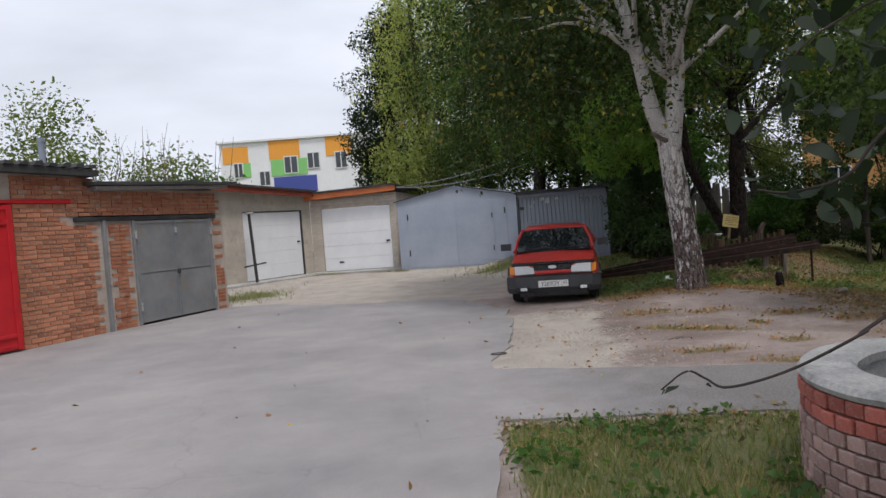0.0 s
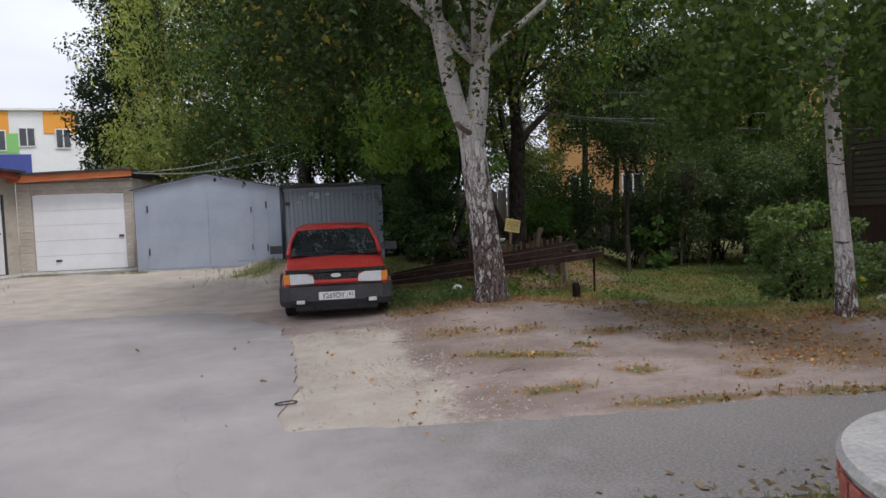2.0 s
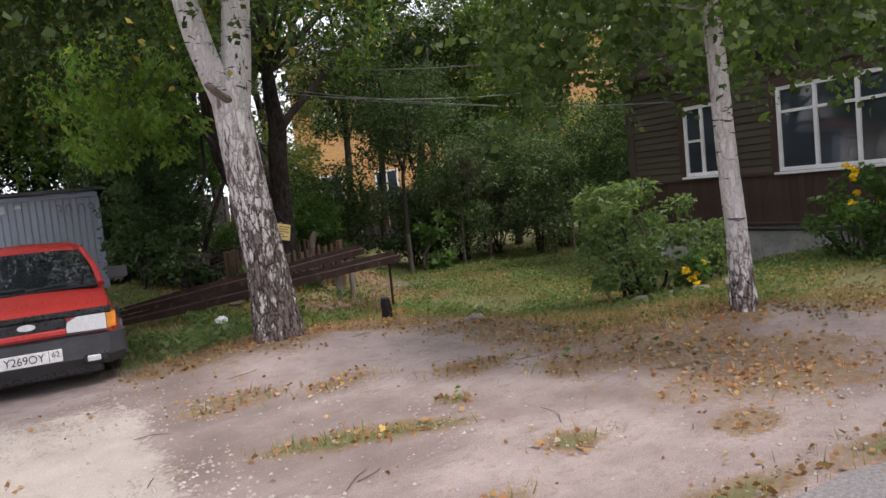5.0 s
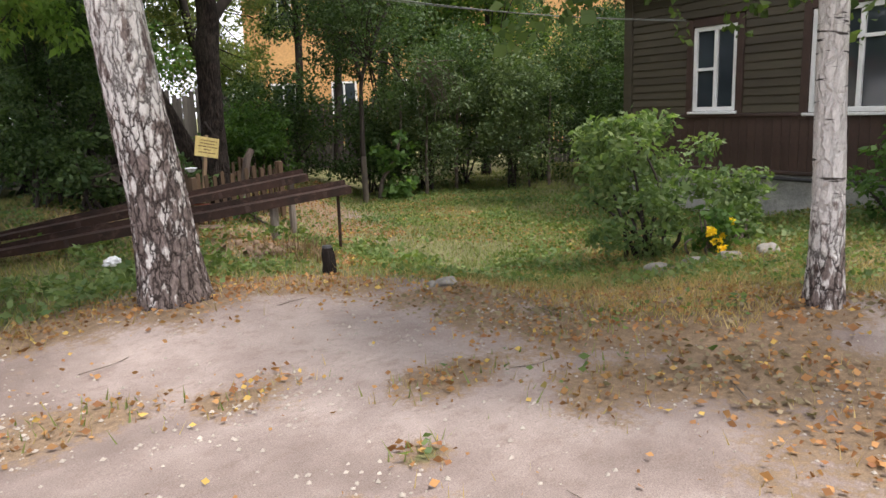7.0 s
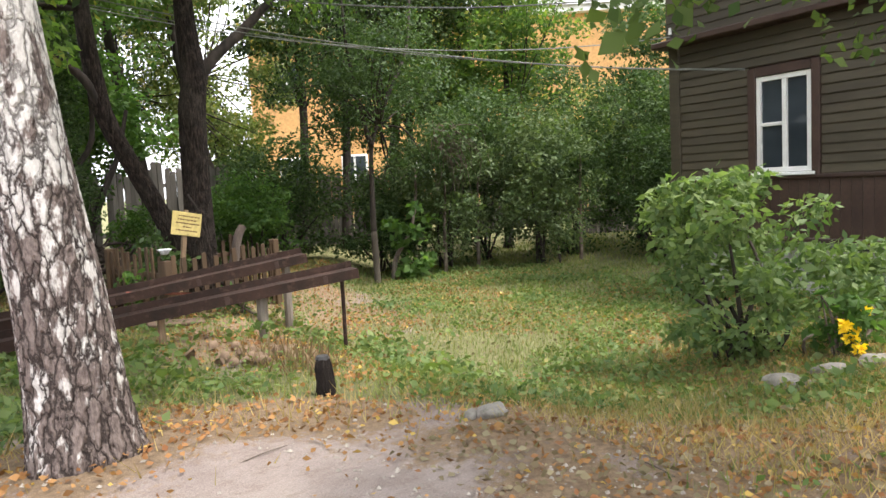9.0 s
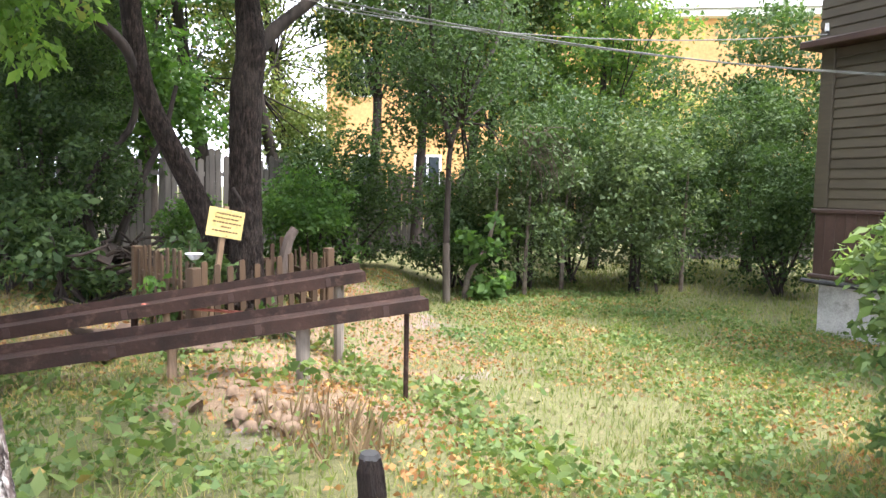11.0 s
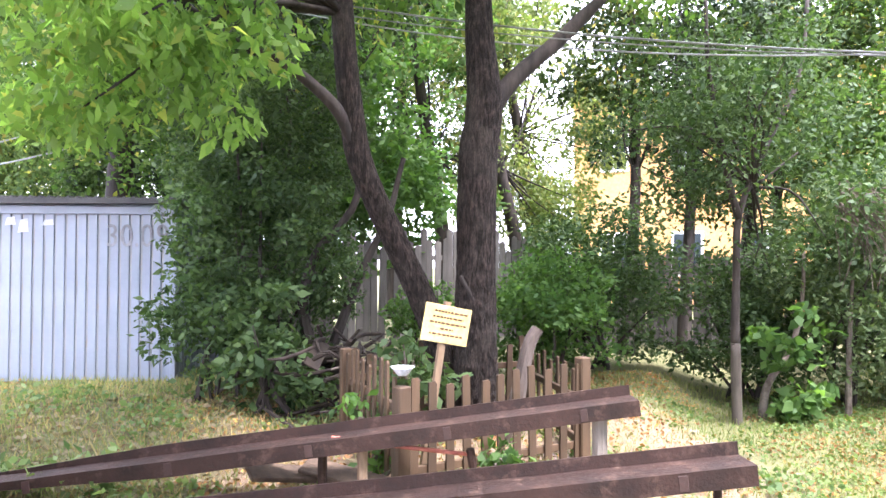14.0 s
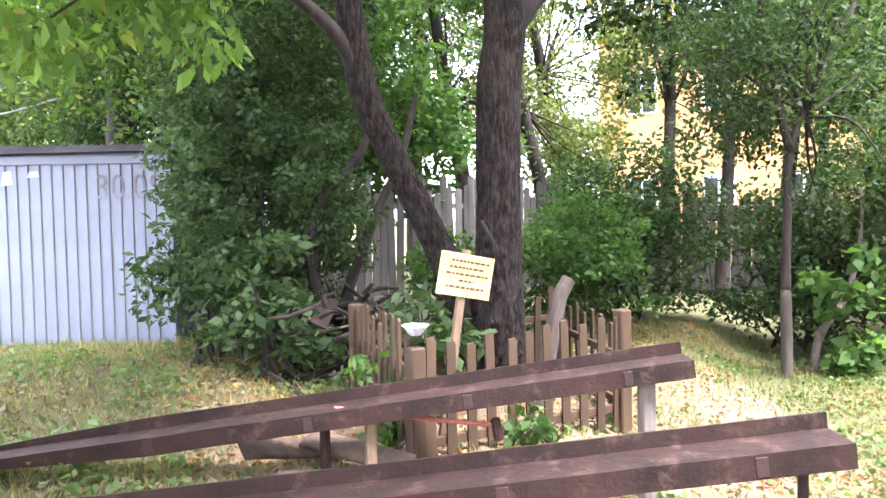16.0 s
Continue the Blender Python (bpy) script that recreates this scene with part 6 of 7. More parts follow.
def tree(name, foot, trunk, radii, crowns, leaf, leaf_size, n, label, category="tree", bark=None, seed=1, nclump=60, csize=0.55, hang=0.0, group="", droop=0.5, inner=True, segs=10):
    """A tree: trunk along its points, limbs into each crown, and leaves in many small clumps; hang: length of drooping strands."""
    rng = np.random.default_rng(seed)
    n, csize = int(n * 1.55), csize * 0.78
    base = np.array([foot[0], foot[1], float(height(foot[0], foot[1]))])
    t = thing(name, Matrix.Translation(base), label, category, group)
    if trunk:
        k = max(6, len(trunk) * 5)
        rr = np.interp(np.linspace(0, 1, k), np.linspace(0, 1, len(radii)), radii)
        rr[0] *= 1.25
        part("trunk", tube(bent(trunk, k), list(rr), segs, rough=0.12), bark or M_BARK, t, smooth=True)
    top = np.asarray(trunk[-1] if trunk else (0, 0, 0.1), float)
    start = np.asarray(bent(trunk, 9)[5] if trunk else (0, 0, 0), float)
    P, S = [], []
    tips = []
    for c, r in crowns:
        p, s = clumps(c, r, max(4, int(nclump * np.prod(r) ** 0.4)), rng, csize)
        P.append(p)
        S.append(s)
        tips += [tuple(p[i]) for i in rng.choice(len(p), min(5, len(p)), replace=False)]
    P, S = np.concatenate(P), np.concatenate(S)
    if inner:
        limbs(t, tuple(start), tips, radii[-1] * 0.6 if trunk else 0.02, rng, bark or M_BARK, 5)
    pts = cloud(P, S, n, rng)
    if hang:
        m = int(n * 0.6)
        k = rng.choice(len(P), m // 22)
        q = []
        for i in k:
            ln = hang * (0.5 + rng.random())
            x0 = P[i] + rng.normal(size=3) * S[i] * 0.6
            f = rng.random(22)
            sway = rng.normal(size=2) * 0.15
            q.append(np.stack([x0[0] + sway[0] * f + rng.normal(size=22) * 0.05, x0[1] + sway[1] * f + rng.normal(size=22) * 0.05, x0[2] - ln * f], 1))
        pts = np.concatenate([pts[: n - m], *q])
    ob = new("crown", leaves("crown", pts, leaf_size, leaf, droop))
    ob.parent = t
    ob["kind"] = "stuff"
    return t


def birch_trunk(t, pts, radii, k, segs, seed, material=None, depth=0.06):
    """White birch stem with deep-furrowed plates near the foot."""
    path = bent(pts, k)
    rr = np.interp(np.linspace(0, 1, k), np.linspace(0, 1, len(radii)), radii)
    co, pl = [], []
    for i, p in enumerate(path):
        for j in range(segs):
            a = 2 * math.pi * j / segs
            z = p[2]
            w = noise.noise((math.cos(a) * 1.2, math.sin(a) * 1.2, z * 0.7 + seed))
            n1 = noise.noise((math.cos(a + 0.9 * w) * rr[i] * 46, math.sin(a + 0.9 * w) * rr[i] * 46, z * 8.0 + seed))
            n2 = noise.noise((math.cos(a) * rr[i] * 90, math.sin(a) * rr[i] * 90, z * 26 + seed))
            ridge = 1 - 2.4 * abs(n1) + 0.4 * n2
            low = max(0.15, 1 - z / 2.8)
            flare = 1 + 0.2 * math.exp(-max(0, z) / 0.18) * (1 + 0.35 * math.cos(3 * a + seed))
            r = rr[i] * flare * (1 + depth * low * (ridge - 0.4))
            co.append((p[0] + r * math.cos(a), p[1] + r * math.sin(a), z))
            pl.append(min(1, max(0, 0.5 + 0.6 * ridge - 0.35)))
    faces = [(i * segs + j, i * segs + (j + 1) % segs, (i + 1) * segs + (j + 1) % segs, (i + 1) * segs + j) for i in range(k - 1) for j in range(segs)]
    me = bpy.data.meshes.new("trunk")
    me.from_pydata(co, [], faces)
    at = me.attributes.new("plate", "FLOAT", "POINT")
    at.data.foreach_set("value", pl)
    me.materials.append(material or birch_mat())
    me.shade_smooth()
    ob = new("trunk", me)
    ob.parent = t
    return ob


def strands(points, n_each, length, rng, spread=0.25):
    out = []
    for x0 in points:
        ln = length * (0.4 + rng.random())
        f = rng.random(n_each)
        sway = rng.normal(size=2) * spread
        out.append(np.stack([x0[0] + sway[0] * f ** 1.5 + rng.normal(size=n_each) * 0.05, x0[1] + sway[1] * f ** 1.5 + rng.normal(size=n_each) * 0.05, x0[2] - ln * f], 1))
    return np.concatenate(out)


def big_birch():
    x, y = 4.14, 12.16
    t = thing("birch_tree", pose(x, y, float(height(x, y)) - 0.05), "old birch with furrowed dark bark and forked white stems", "tree", "birches")
    birch_trunk(t, [(0.08, 0, 0), (0.03, 0, 0.8), (-0.07, 0.0, 1.6), (-0.14, 0.0, 2.3), (-0.18, 0.0, 2.75)], [0.25, 0.215, 0.198, 0.188, 0.185], 300, 180, 1.0)
    birch_trunk(t, [(-0.13, 0.0, 2.45), (-0.02, 0, 3.2), (0.06, 0.02, 4.2), (0.1, 0.2, 6.5), (0.2, 0.3, 10.5)], [0.165, 0.15, 0.135, 0.11, 0.05], 90, 40, 5.0).name = "stem"
    birch_trunk(t, [(-0.2, 0.0, 2.5), (-0.42, 0.02, 3.2), (-0.62, 0.05, 4.2), (-1.1, 0.2, 6.5), (-1.5, 0.4, 9.5)], [0.14, 0.135, 0.115, 0.09, 0.04], 90, 40, 9.0).name = "stem"
    part("broken_branch", tube(bent([(-0.2, -0.12, 2.55), (-0.38, -0.2, 2.62), (-0.5, -0.24, 2.7)], 6), [0.05, 0.045, 0.04, 0.04, 0.035, 0.03], 8, rough=0.2), M_TWIG, t)
    rng = np.random.default_rng(21)
    tips = [(-2.2, -1.0, 5.2), (1.9, -0.5, 5.6), (0.4, -2.2, 5.4), (-0.5, 2.2, 6.0), (2.5, 1.5, 6.5), (-2.8, 1.2, 6.3), (1.2, 2.6, 7.5), (-1.5, -2.4, 6.8)]
    limbs(t, (-0.05, 0, 3.6), tips, 0.06, rng, birch_mat(), 6, 9, 0.35)
    limbs(t, (-0.6, 0.05, 4.2), [(-2.6, -0.6, 4.4), (-1.8, -1.6, 5.0)], 0.05, rng, birch_mat(), 6, 9, 0.3)
    limbs(t, (-0.6, 0.05, 4.2), [(-2.4, 2.2, 5.4), (-2.0, 4.0, 5.8), (-3.2, 3.2, 6.0)], 0.05, rng, birch_mat(), 6, 9, 0.5)
    P, S = clumps((-0.2, 0.3, 7.6), (3.8, 3.6, 3.2), 260, rng, 0.55)
    P2, S2 = clumps((-1.9, 3.6, 6.6), (2.4, 2.2, 1.9), 90, rng, 0.5)
    pts = cloud(np.concatenate([P, P2]), np.concatenate([S, S2]), 52000, rng)
    edge = [(r * math.cos(a), r * math.sin(a), 4.6 + rng.random() * 2.4) for a, r in zip(rng.random(330) * 2 * math.pi, 0.8 + 2.6 * rng.random(330) ** 0.6)]
    edge = [e for e in edge if not (e[1] < -0.4 and abs(e[0] + 0.3) < 1.1)]
    # curtains of thin twigs over the car and shed, and a few before the stem
    edge += [(-2.0 + 1.0 * rng.normal(), 3.2 + 1.5 * rng.normal(), 4.9 + 0.5 * rng.normal()) for _ in range(230)]
    edge += [(-0.1 + 0.55 * rng.normal(), -0.75 + 0.3 * rng.normal(), 5.0 + 0.3 * rng.normal()) for _ in range(26)]
    pts = np.concatenate([pts, strands(edge, 44, 1.5, rng)])
    ob = new("crown", leaves("crown", pts, 0.085, L_BIRCH, 0.7, 0.65))
    ob.parent = t
    ob["kind"] = "stuff"


def slim_birch():
    x, y = 7.0, 8.42
    t = thing("birch_tree", pose(x, y, float(height(x, y)) - 0.05), "slender white birch with black scars and hanging branches", "tree", "birches")
    birch_trunk(t, [(0.1, 0, 0), (0.06, 0, 0.7), (-0.04, 0, 1.6), (-0.12, 0, 2.6), (-0.16, 0.1, 4.5), (-0.1, 0.1, 8.0)], [0.12, 0.10, 0.09, 0.082, 0.066, 0.025], 190, 56, 14.0, birch_mat("young birch bark", 1.1, 0.85, 0.0))
    rng = np.random.default_rng(5)
    tips = [(-1.2, -0.7, 3.6), (1.1, 0.5, 3.7), (0.3, -1.3, 3.9), (-0.7, 1.3, 3.9), (1.2, -0.9, 4.6), (-1.3, 0.6, 4.8), (0.8, 1.2, 5.2)]
    limbs(t, (-0.13, 0.02, 2.9), tips, 0.03, rng, birch_mat(), 6, 9, 0.25)
    P, S = clumps((0.1, 0, 5.0), (1.9, 1.8, 1.9), 110, rng, 0.45)
    pts = cloud(P, S, 4500, rng)
    edge = [(r * math.cos(a), r * math.sin(a), 2.95 + rng.random() * 1.2) for a, r in zip(rng.random(340) * 2 * math.pi, 0.35 + 1.9 * rng.random(340) ** 0.6)]
    edge = [(x + 0.35, y + 0.15, z) for x, y, z in edge]
    pts = np.concatenate([pts, strands(edge, 40, 0.95, rng)])
    # one low spray that reaches over the lawn
    spray = [(-0.7 + 0.5 * rng.normal(), 1.15 + 0.35 * rng.normal(), 2.75 + 0.15 * rng.normal()) for _ in range(22)]
    pts = np.concatenate([pts, strands(spray, 16, 0.35, rng)])
    limbs(t, (-0.1, 0.0, 2.8), [(-0.9, 1.3, 2.75), (-0.4, 1.5, 2.9)], 0.02, rng, birch_mat(), 5, 8, 0.3)
    ob = new("crown", leaves("crown", pts, 0.08, L_SLIM, 0.7, 0.75))
    ob.parent = t
    ob["kind"] = "stuff"


def twin_maple():
    x, y = 7.45, 17.95
    t = thing("maple_tree", pose(x, y, float(height(x, y)) - 0.05), "old maple with two dark furrowed stems inside the pickets", "tree")
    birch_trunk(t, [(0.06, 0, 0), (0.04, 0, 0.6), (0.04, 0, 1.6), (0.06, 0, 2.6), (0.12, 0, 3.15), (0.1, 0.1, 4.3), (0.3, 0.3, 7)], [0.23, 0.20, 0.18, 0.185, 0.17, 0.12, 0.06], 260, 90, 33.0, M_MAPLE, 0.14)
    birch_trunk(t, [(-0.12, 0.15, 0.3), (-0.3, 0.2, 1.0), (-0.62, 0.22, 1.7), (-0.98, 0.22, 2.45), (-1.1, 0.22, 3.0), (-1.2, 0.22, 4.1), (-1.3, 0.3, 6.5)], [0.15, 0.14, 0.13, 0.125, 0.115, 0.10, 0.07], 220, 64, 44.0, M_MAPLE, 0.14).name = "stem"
    part("branch", tube(bent([(0.1, 0, 2.95), (0.4, 0, 3.35), (0.95, 0, 3.85), (1.5, 0, 4.4), (2.3, 0.2, 5.3)], 20), list(np.linspace(0.10, 0.035, 20)), 12, rough=0.2), M_BARK, t, smooth=True)
    part("branch", tube(bent([(-1.04, 0.2, 2.6), (-1.25, 0.15, 3.0), (-1.7, 0.1, 3.35), (-2.15, 0.1, 3.52), (-2.9, 0, 4.0)], 20), list(np.linspace(0.07, 0.025, 20)), 10, rough=0.2), M_BARK, t, smooth=True)
    part("dead_snag", tube(bent([(0.25, -0.35, 0.0), (0.33, -0.35, 0.5), (0.42, -0.33, 0.85), (0.52, -0.33, 1.02)], 12), list(np.linspace(0.075, 0.05, 12)), 9, rough=0.35), surf("bleached snag", (0.045, 0.033, 0.027), (0.115, 0.09, 0.075), 0.9, scale=6, fine=30, stretch=(1, 1, 0.2), relief=0.7), t, "bleached broken snag")
    part("dead_snag", tube(bent([(-0.15, -0.1, 1.5), (-0.05, -0.15, 1.3), (0.05, -0.1, 1.1)], 8), [0.02] * 4 + [0.03] * 4, 7, rough=0.3), M_BARK, t)
    rng = np.random.default_rng(12)
    tips = [(r * math.cos(a), r * math.sin(a), 4.4 + rng.random() * 3) for a, r in zip(np.linspace(0, 6.28, 14), 1.5 + 2.2 * rng.random(14))]
    limbs(t, (0.1, 0.1, 4.2), tips, 0.05, rng, M_BARK, 5, 8, 0.3)
    P, S = clumps((0, 0.8, 7.0), (4.8, 4.2, 3.2), 330, rng, 0.7)
    keep = (P[:, 2] > 4.4)
    pts = cloud(P[keep], S[keep] * 0.8, 40000, rng)
    # low sprays hanging over the grass on the shed's side
    P2, S2 = clumps((-2.95, -0.75, 3.5), (1.3, 1.2, 1.05), 74, rng, 0.27)
    pts2 = cloud(P2, S2, 6400, rng)
    limbs(t, (-1.2, 0.2, 3.9), [tuple(P2[i]) for i in range(0, 74, 7)], 0.035, rng, M_BARK, 5, 8, 0.25)
    # the sprays' backlit brightness comes partly from this lighter leaf colour
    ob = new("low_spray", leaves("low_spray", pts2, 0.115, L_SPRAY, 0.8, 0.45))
    ob.parent = t
    ob["label"] = "low leaf sprays painted a lighter green as if sunlit"
    ob["kind"] = "stuff"
    ob = new("crown", leaves("crown", pts, 0.115, L_MAPLE, 0.8, 0.5))
    ob.parent = t
    ob["kind"] = "stuff"


def sapling():
    x, y = 11.35, 19.1
    t = thing("young_tree", pose(x, y, float(height(x, y)) - 0.05), "slender young tree with pale lower trunk and small leaves", "tree")
    part("trunk", tube(bent([(0.04, 0, 0), (0.03, 0, 0.5), (0.02, 0, 1.05)], 10), list(np.linspace(0.07, 0.058, 10)), 10, rough=0.15), surf("pale sapling bark", (0.055, 0.045, 0.037), (0.115, 0.096, 0.08), 0.9, scale=6, fine=40, stretch=(1, 1, 0.2)), t, "pale lower trunk", smooth=True)
    part("trunk", tube(bent([(0.02, 0, 1.03), (0.02, 0, 1.4), (0.04, 0, 1.9), (0.1, 0, 2.7), (0.55, 0, 3.6), (1.05, 0, 4.5), (1.3, 0.1, 5.6)], 30), list(np.linspace(0.058, 0.025, 30)), 10, rough=0.15), M_BARK, t, smooth=True)
    part("stem", tube(bent([(0.08, 0, 2.6), (-0.1, 0, 3.2), (-0.35, 0, 4.4), (-0.4, 0, 5.4)], 14), list(np.linspace(0.05, 0.02, 14)), 8), M_BARK, t, smooth=True)
    part("stem", tube(bent([(0.5, 0.1, 0.05), (0.6, 0.1, 0.5), (0.95, 0.1, 0.9), (1.15, 0.1, 1.5), (1.2, 0.1, 2.2)], 14), list(np.linspace(0.055, 0.02, 14)), 8), M_TWIG, t, smooth=True)
    rng = np.random.default_rng(9)
    P, S = clumps((0.4, 0, 3.7), (2.3, 1.4, 1.9), 125, rng, 0.42)
    tips = [tuple(P[i]) for i in range(0, 90, 5)]
    limbs(t, (0.3, 0, 3.0), tips, 0.025, rng, M_BARK, 5, 8, 0.1)
    pts = cloud(P, S, 15000, rng)
    P2, S2 = clumps((0.75, -0.15, 0.8), (0.7, 0.4, 0.8), 20, rng, 0.16)
    ob = new("crown", leaves("crown", pts, 0.075, L_ELDER, 0.5, 0.5))
    ob.parent = t
    ob["kind"] = "stuff"
    ob = new("undergrowth", leaves("undergrowth", cloud(P2, S2, 420, rng), 0.155, L_FRESH, 0.4, 0.6))
    ob.parent = t
    ob["label"] = "bright green shoots at the foot"
    ob["kind"] = "stuff"
    # bare grey twigs hanging in the thicket
    for _ in range(40):
        a = np.array([1.2 + 0.7 * rng.random(), -0.4, 2.6 + 0.5 * rng.random()])
        b = a + np.array([0.9 * rng.random(), -0.2 + 0.4 * rng.random(), -0.5 - 0.7 * rng.random()])
        part("dead_twig", tube(bent([a, (a + b) / 2 + rng.normal(size=3) * 0.12 + np.array([0.1, 0, 0.15]), b], 6), [0.012, 0.01, 0.009, 0.008, 0.006, 0.004], 4), M_TWIG, t)


def shrub(name, x, y, r, h, n, leaf, size, label, seed, category="shrub", group="", stems=7, lean=(0, 0), csize=0.3, droop=0.35, wide=0.5):
    rng = np.random.default_rng(seed)
    t = thing(name, pose(x, y, float(height(x, y)) - 0.03), label, category, group)
    P, S = clumps((lean[0], lean[1], h * 0.52), (r, r * 0.85, h * 0.5), max(14, int(34 * r * h)), rng, csize)
    keep = P[:, 2] > 0.05
    P, S = P[keep], S[keep]
    for i in range(stems):
        tip = P[rng.integers(len(P))]
        a = np.array([rng.normal() * 0.12, rng.normal() * 0.12, 0])
        part("stem", tube(bent([a, (a + tip) / 2 + rng.normal(size=3) * 0.1, tip], 7), list(np.linspace(min(0.032, 0.012 + 0.012 * h), 0.006, 7)), 5), M_BARK if h > 1 else M_TWIG, t)
    pts = cloud(P, S, n, rng)
    pts = pts[pts[:, 2] > 0.02]
    ob = new("crown", leaves("crown", pts, size, leaf, droop, wide))
    ob.parent = t
    ob["kind"] = "stuff"
    return t


def plants():
    big_birch()
    slim_birch()
    twin_maple()
    sapling()
    # shrub by the house, with yellow flowers at its foot
    shrub("shrub", 9.3, 11.1, 0.85, 1.75, 5200, L_ROSE, 0.085, "bushy grey-green shrub in front of the timber house", 31, csize=0.2, stems=12)
    shrub("shrub", 10.05, 10.4, 0.55, 0.95, 1700, L_ROSE, 0.08, "low leafy shrub beside the flowers", 32, csize=0.18)
    fl = shrub("flower_plant", 9.2, 10.35, 0.3, 0.62, 260, L_FRESH, 0.1, "tall plant with double yellow flowers", 33, "flower", csize=0.12)
    rng = np.random.default_rng(3)
    for i in range(6):
        c = np.array([rng.uniform(-0.25, 0.3), rng.uniform(-0.25, 0.05), rng.uniform(0.12, 0.42)])
        v = rng.normal(size=(70, 3))
        v /= np.linalg.norm(v, axis=1)[:, None]
        ob = new("flower_head", leaves("flower_head", c + v * 0.027, 0.04, L_FLOWER, 0.0, 0.7))
        ob.parent = fl
        ob["label"] = "yellow flower head"
    fl2 = shrub("flower_plant", 11.6, 9.0, 0.7, 1.25, 1700, L_FRESH, 0.1, "tall yellow-flowered plants along the house wall", 34, "flower", csize=0.2, stems=14)
    for i in range(9):
        c = np.array([rng.uniform(-0.6, 0.6), rng.uniform(-0.5, 0.3), rng.uniform(0.8, 1.35)])
        v = unit(50, rng)
        ob = new("flower_head", leaves("flower_head", c + v * 0.03, 0.045, L_FLOWER, 0.0, 0.7))
        ob.parent = fl2
    # elder thicket beside the corrugated shed
    el = shrub("elder_shrub", 5.75, 20.0, 1.25, 4.5, 26000, L_ELDER, 0.07, "large dark elder thicket against the metal shed", 41, stems=10, csize=0.24)
    part("trunk", tube(bent([(0.5, -0.4, 0.3), (0.35, -0.4, 0.9), (0.5, -0.35, 1.5), (0.95, -0.3, 2.1), (1.0, -0.3, 3.0)], 18), list(np.linspace(0.07, 0.03, 18)), 9, rough=0.2), M_BARK, el)
    part("trunk", tube(bent([(0.7, -0.35, 0.5), (1.0, -0.4, 1.3), (1.3, -0.35, 1.9), (1.5, -0.3, 2.6)], 14), list(np.linspace(0.06, 0.03, 14)), 9, rough=0.2), M_BARK, el)
    shrub("elder_shrub", 5.15, 19.2, 0.6, 1.5, 1500, L_ELDER, 0.085, "low elder branches over the grass edge", 42, csize=0.25)
    shrub("elder_shrub", 5.6, 21.6, 1.1, 3.8, 6500, L_ELDER, 0.11, "dark leafy shrub in front of the board fence", 43, csize=0.4)
    shrub("elder_shrub", 5.7, 18.75, 0.5, 1.25, 2000, L_ELDER, 0.10, "low elder shoots before the brush heap", 47, csize=0.22)
    shrub("elder_shrub", 6.75, 17.5, 0.28, 1.0, 420, L_ELDER, 0.11, "leafy shoots inside the picket fence", 44, csize=0.18)
    shrub("weed_clump", 6.35, 17.0, 0.25, 0.75, 300, L_FRESH, 0.09, "climbing weed on the picket fence", 45, "weeds", csize=0.12)
    shrub("weed_clump", 7.2, 16.5, 0.2, 0.35, 120, L_FRESH, 0.10, "green weeds growing through the pickets", 46, "weeds", csize=0.1)
    # back thicket
    spots = ((9.4, 20.3, 0.85, 1.7, 2600, L_FRESH), (10.9, 21.6, 1.3, 2.6, 4600, L_ELDER), (12.6, 20.4, 1.0, 2.1, 3400, L_ELDER), (13.6, 19.6, 1.3, 3.2, 5200, L_FRUITY), (15.2, 20.0, 1.4, 4.2, 6000, L_ELDER),
             (15.2, 18.2, 1.2, 3.6, 5200, L_FRUITY), (17.0, 18.9, 1.6, 4.6, 6500, L_ELDER), (18.8, 17.6, 1.6, 4.4, 6000, L_ELDER), (17.4, 16.6, 1.1, 3.0, 3600, L_ELDER), (20.8, 16.4, 1.8, 4.8, 5200, L_ELDER), (8.4, 22.4, 0.6, 1.3, 1000, L_FRESH))
    for i, (x, y, r, h, n, lf) in enumerate(spots):
        shrub("thicket_shrub", x, y, r, h, int(n * 2.5), lf, 0.085, "dense dark green shrub at the back of the lawn", 60 + i, group="back thicket", csize=0.34)
    for i, (x, y, z) in enumerate(((13.05, 19.0, 1.9), (14.2, 19.2, 2.0), (16.1, 17.9, 2.4))):
        s = thing("sapling_stem", pose(x, y, float(height(x, y))), "thin bare sapling stem in the thicket", "sapling", "sapling stems")
        part("stem", tube(bent([(0, 0, 0), (0.03, 0, z / 2), (0.1, 0, z)], 9), list(np.linspace(0.045, 0.02, 9)), 7), M_TWIG, s)
    # taller trees behind
    tree("tree", (10.0, 27.0), [(0, 0, 0), (0.1, 0, 2), (-0.3, 0, 4.5), (-0.8, 0, 8)], [0.22, 0.18, 0.14, 0.06], [((0.2, 0, 7.4), (1.7, 1.6, 2.6)), ((0.9, 0, 3.4), (1.1, 1.2, 1.5))], L_PALE, 0.11, 6000, "tall thin-leaved tree behind the fence", seed=71, nclump=30, csize=0.6, group="background trees")
    tree("tree", (12.3, 27.3), [(0.3, 0, 0), (0.1, 0, 2.5), (-0.3, 0, 5), (-0.9, 0, 8)], [0.2, 0.16, 0.12, 0.05], [((0.2, 0, 7.4), (2.0, 1.8, 2.2)), ((-0.2, 0, 4.2), (1.5, 1.2, 1.9)), ((0.8, 0, 2.6), (1.4, 0.9, 1.2)), ((1.6, 0, 5.0), (1.2, 1.0, 1.6))], L_PALE, 0.105, 12000, "tall sparse tree behind the fence", seed=72, nclump=26, csize=0.55, group="background trees")
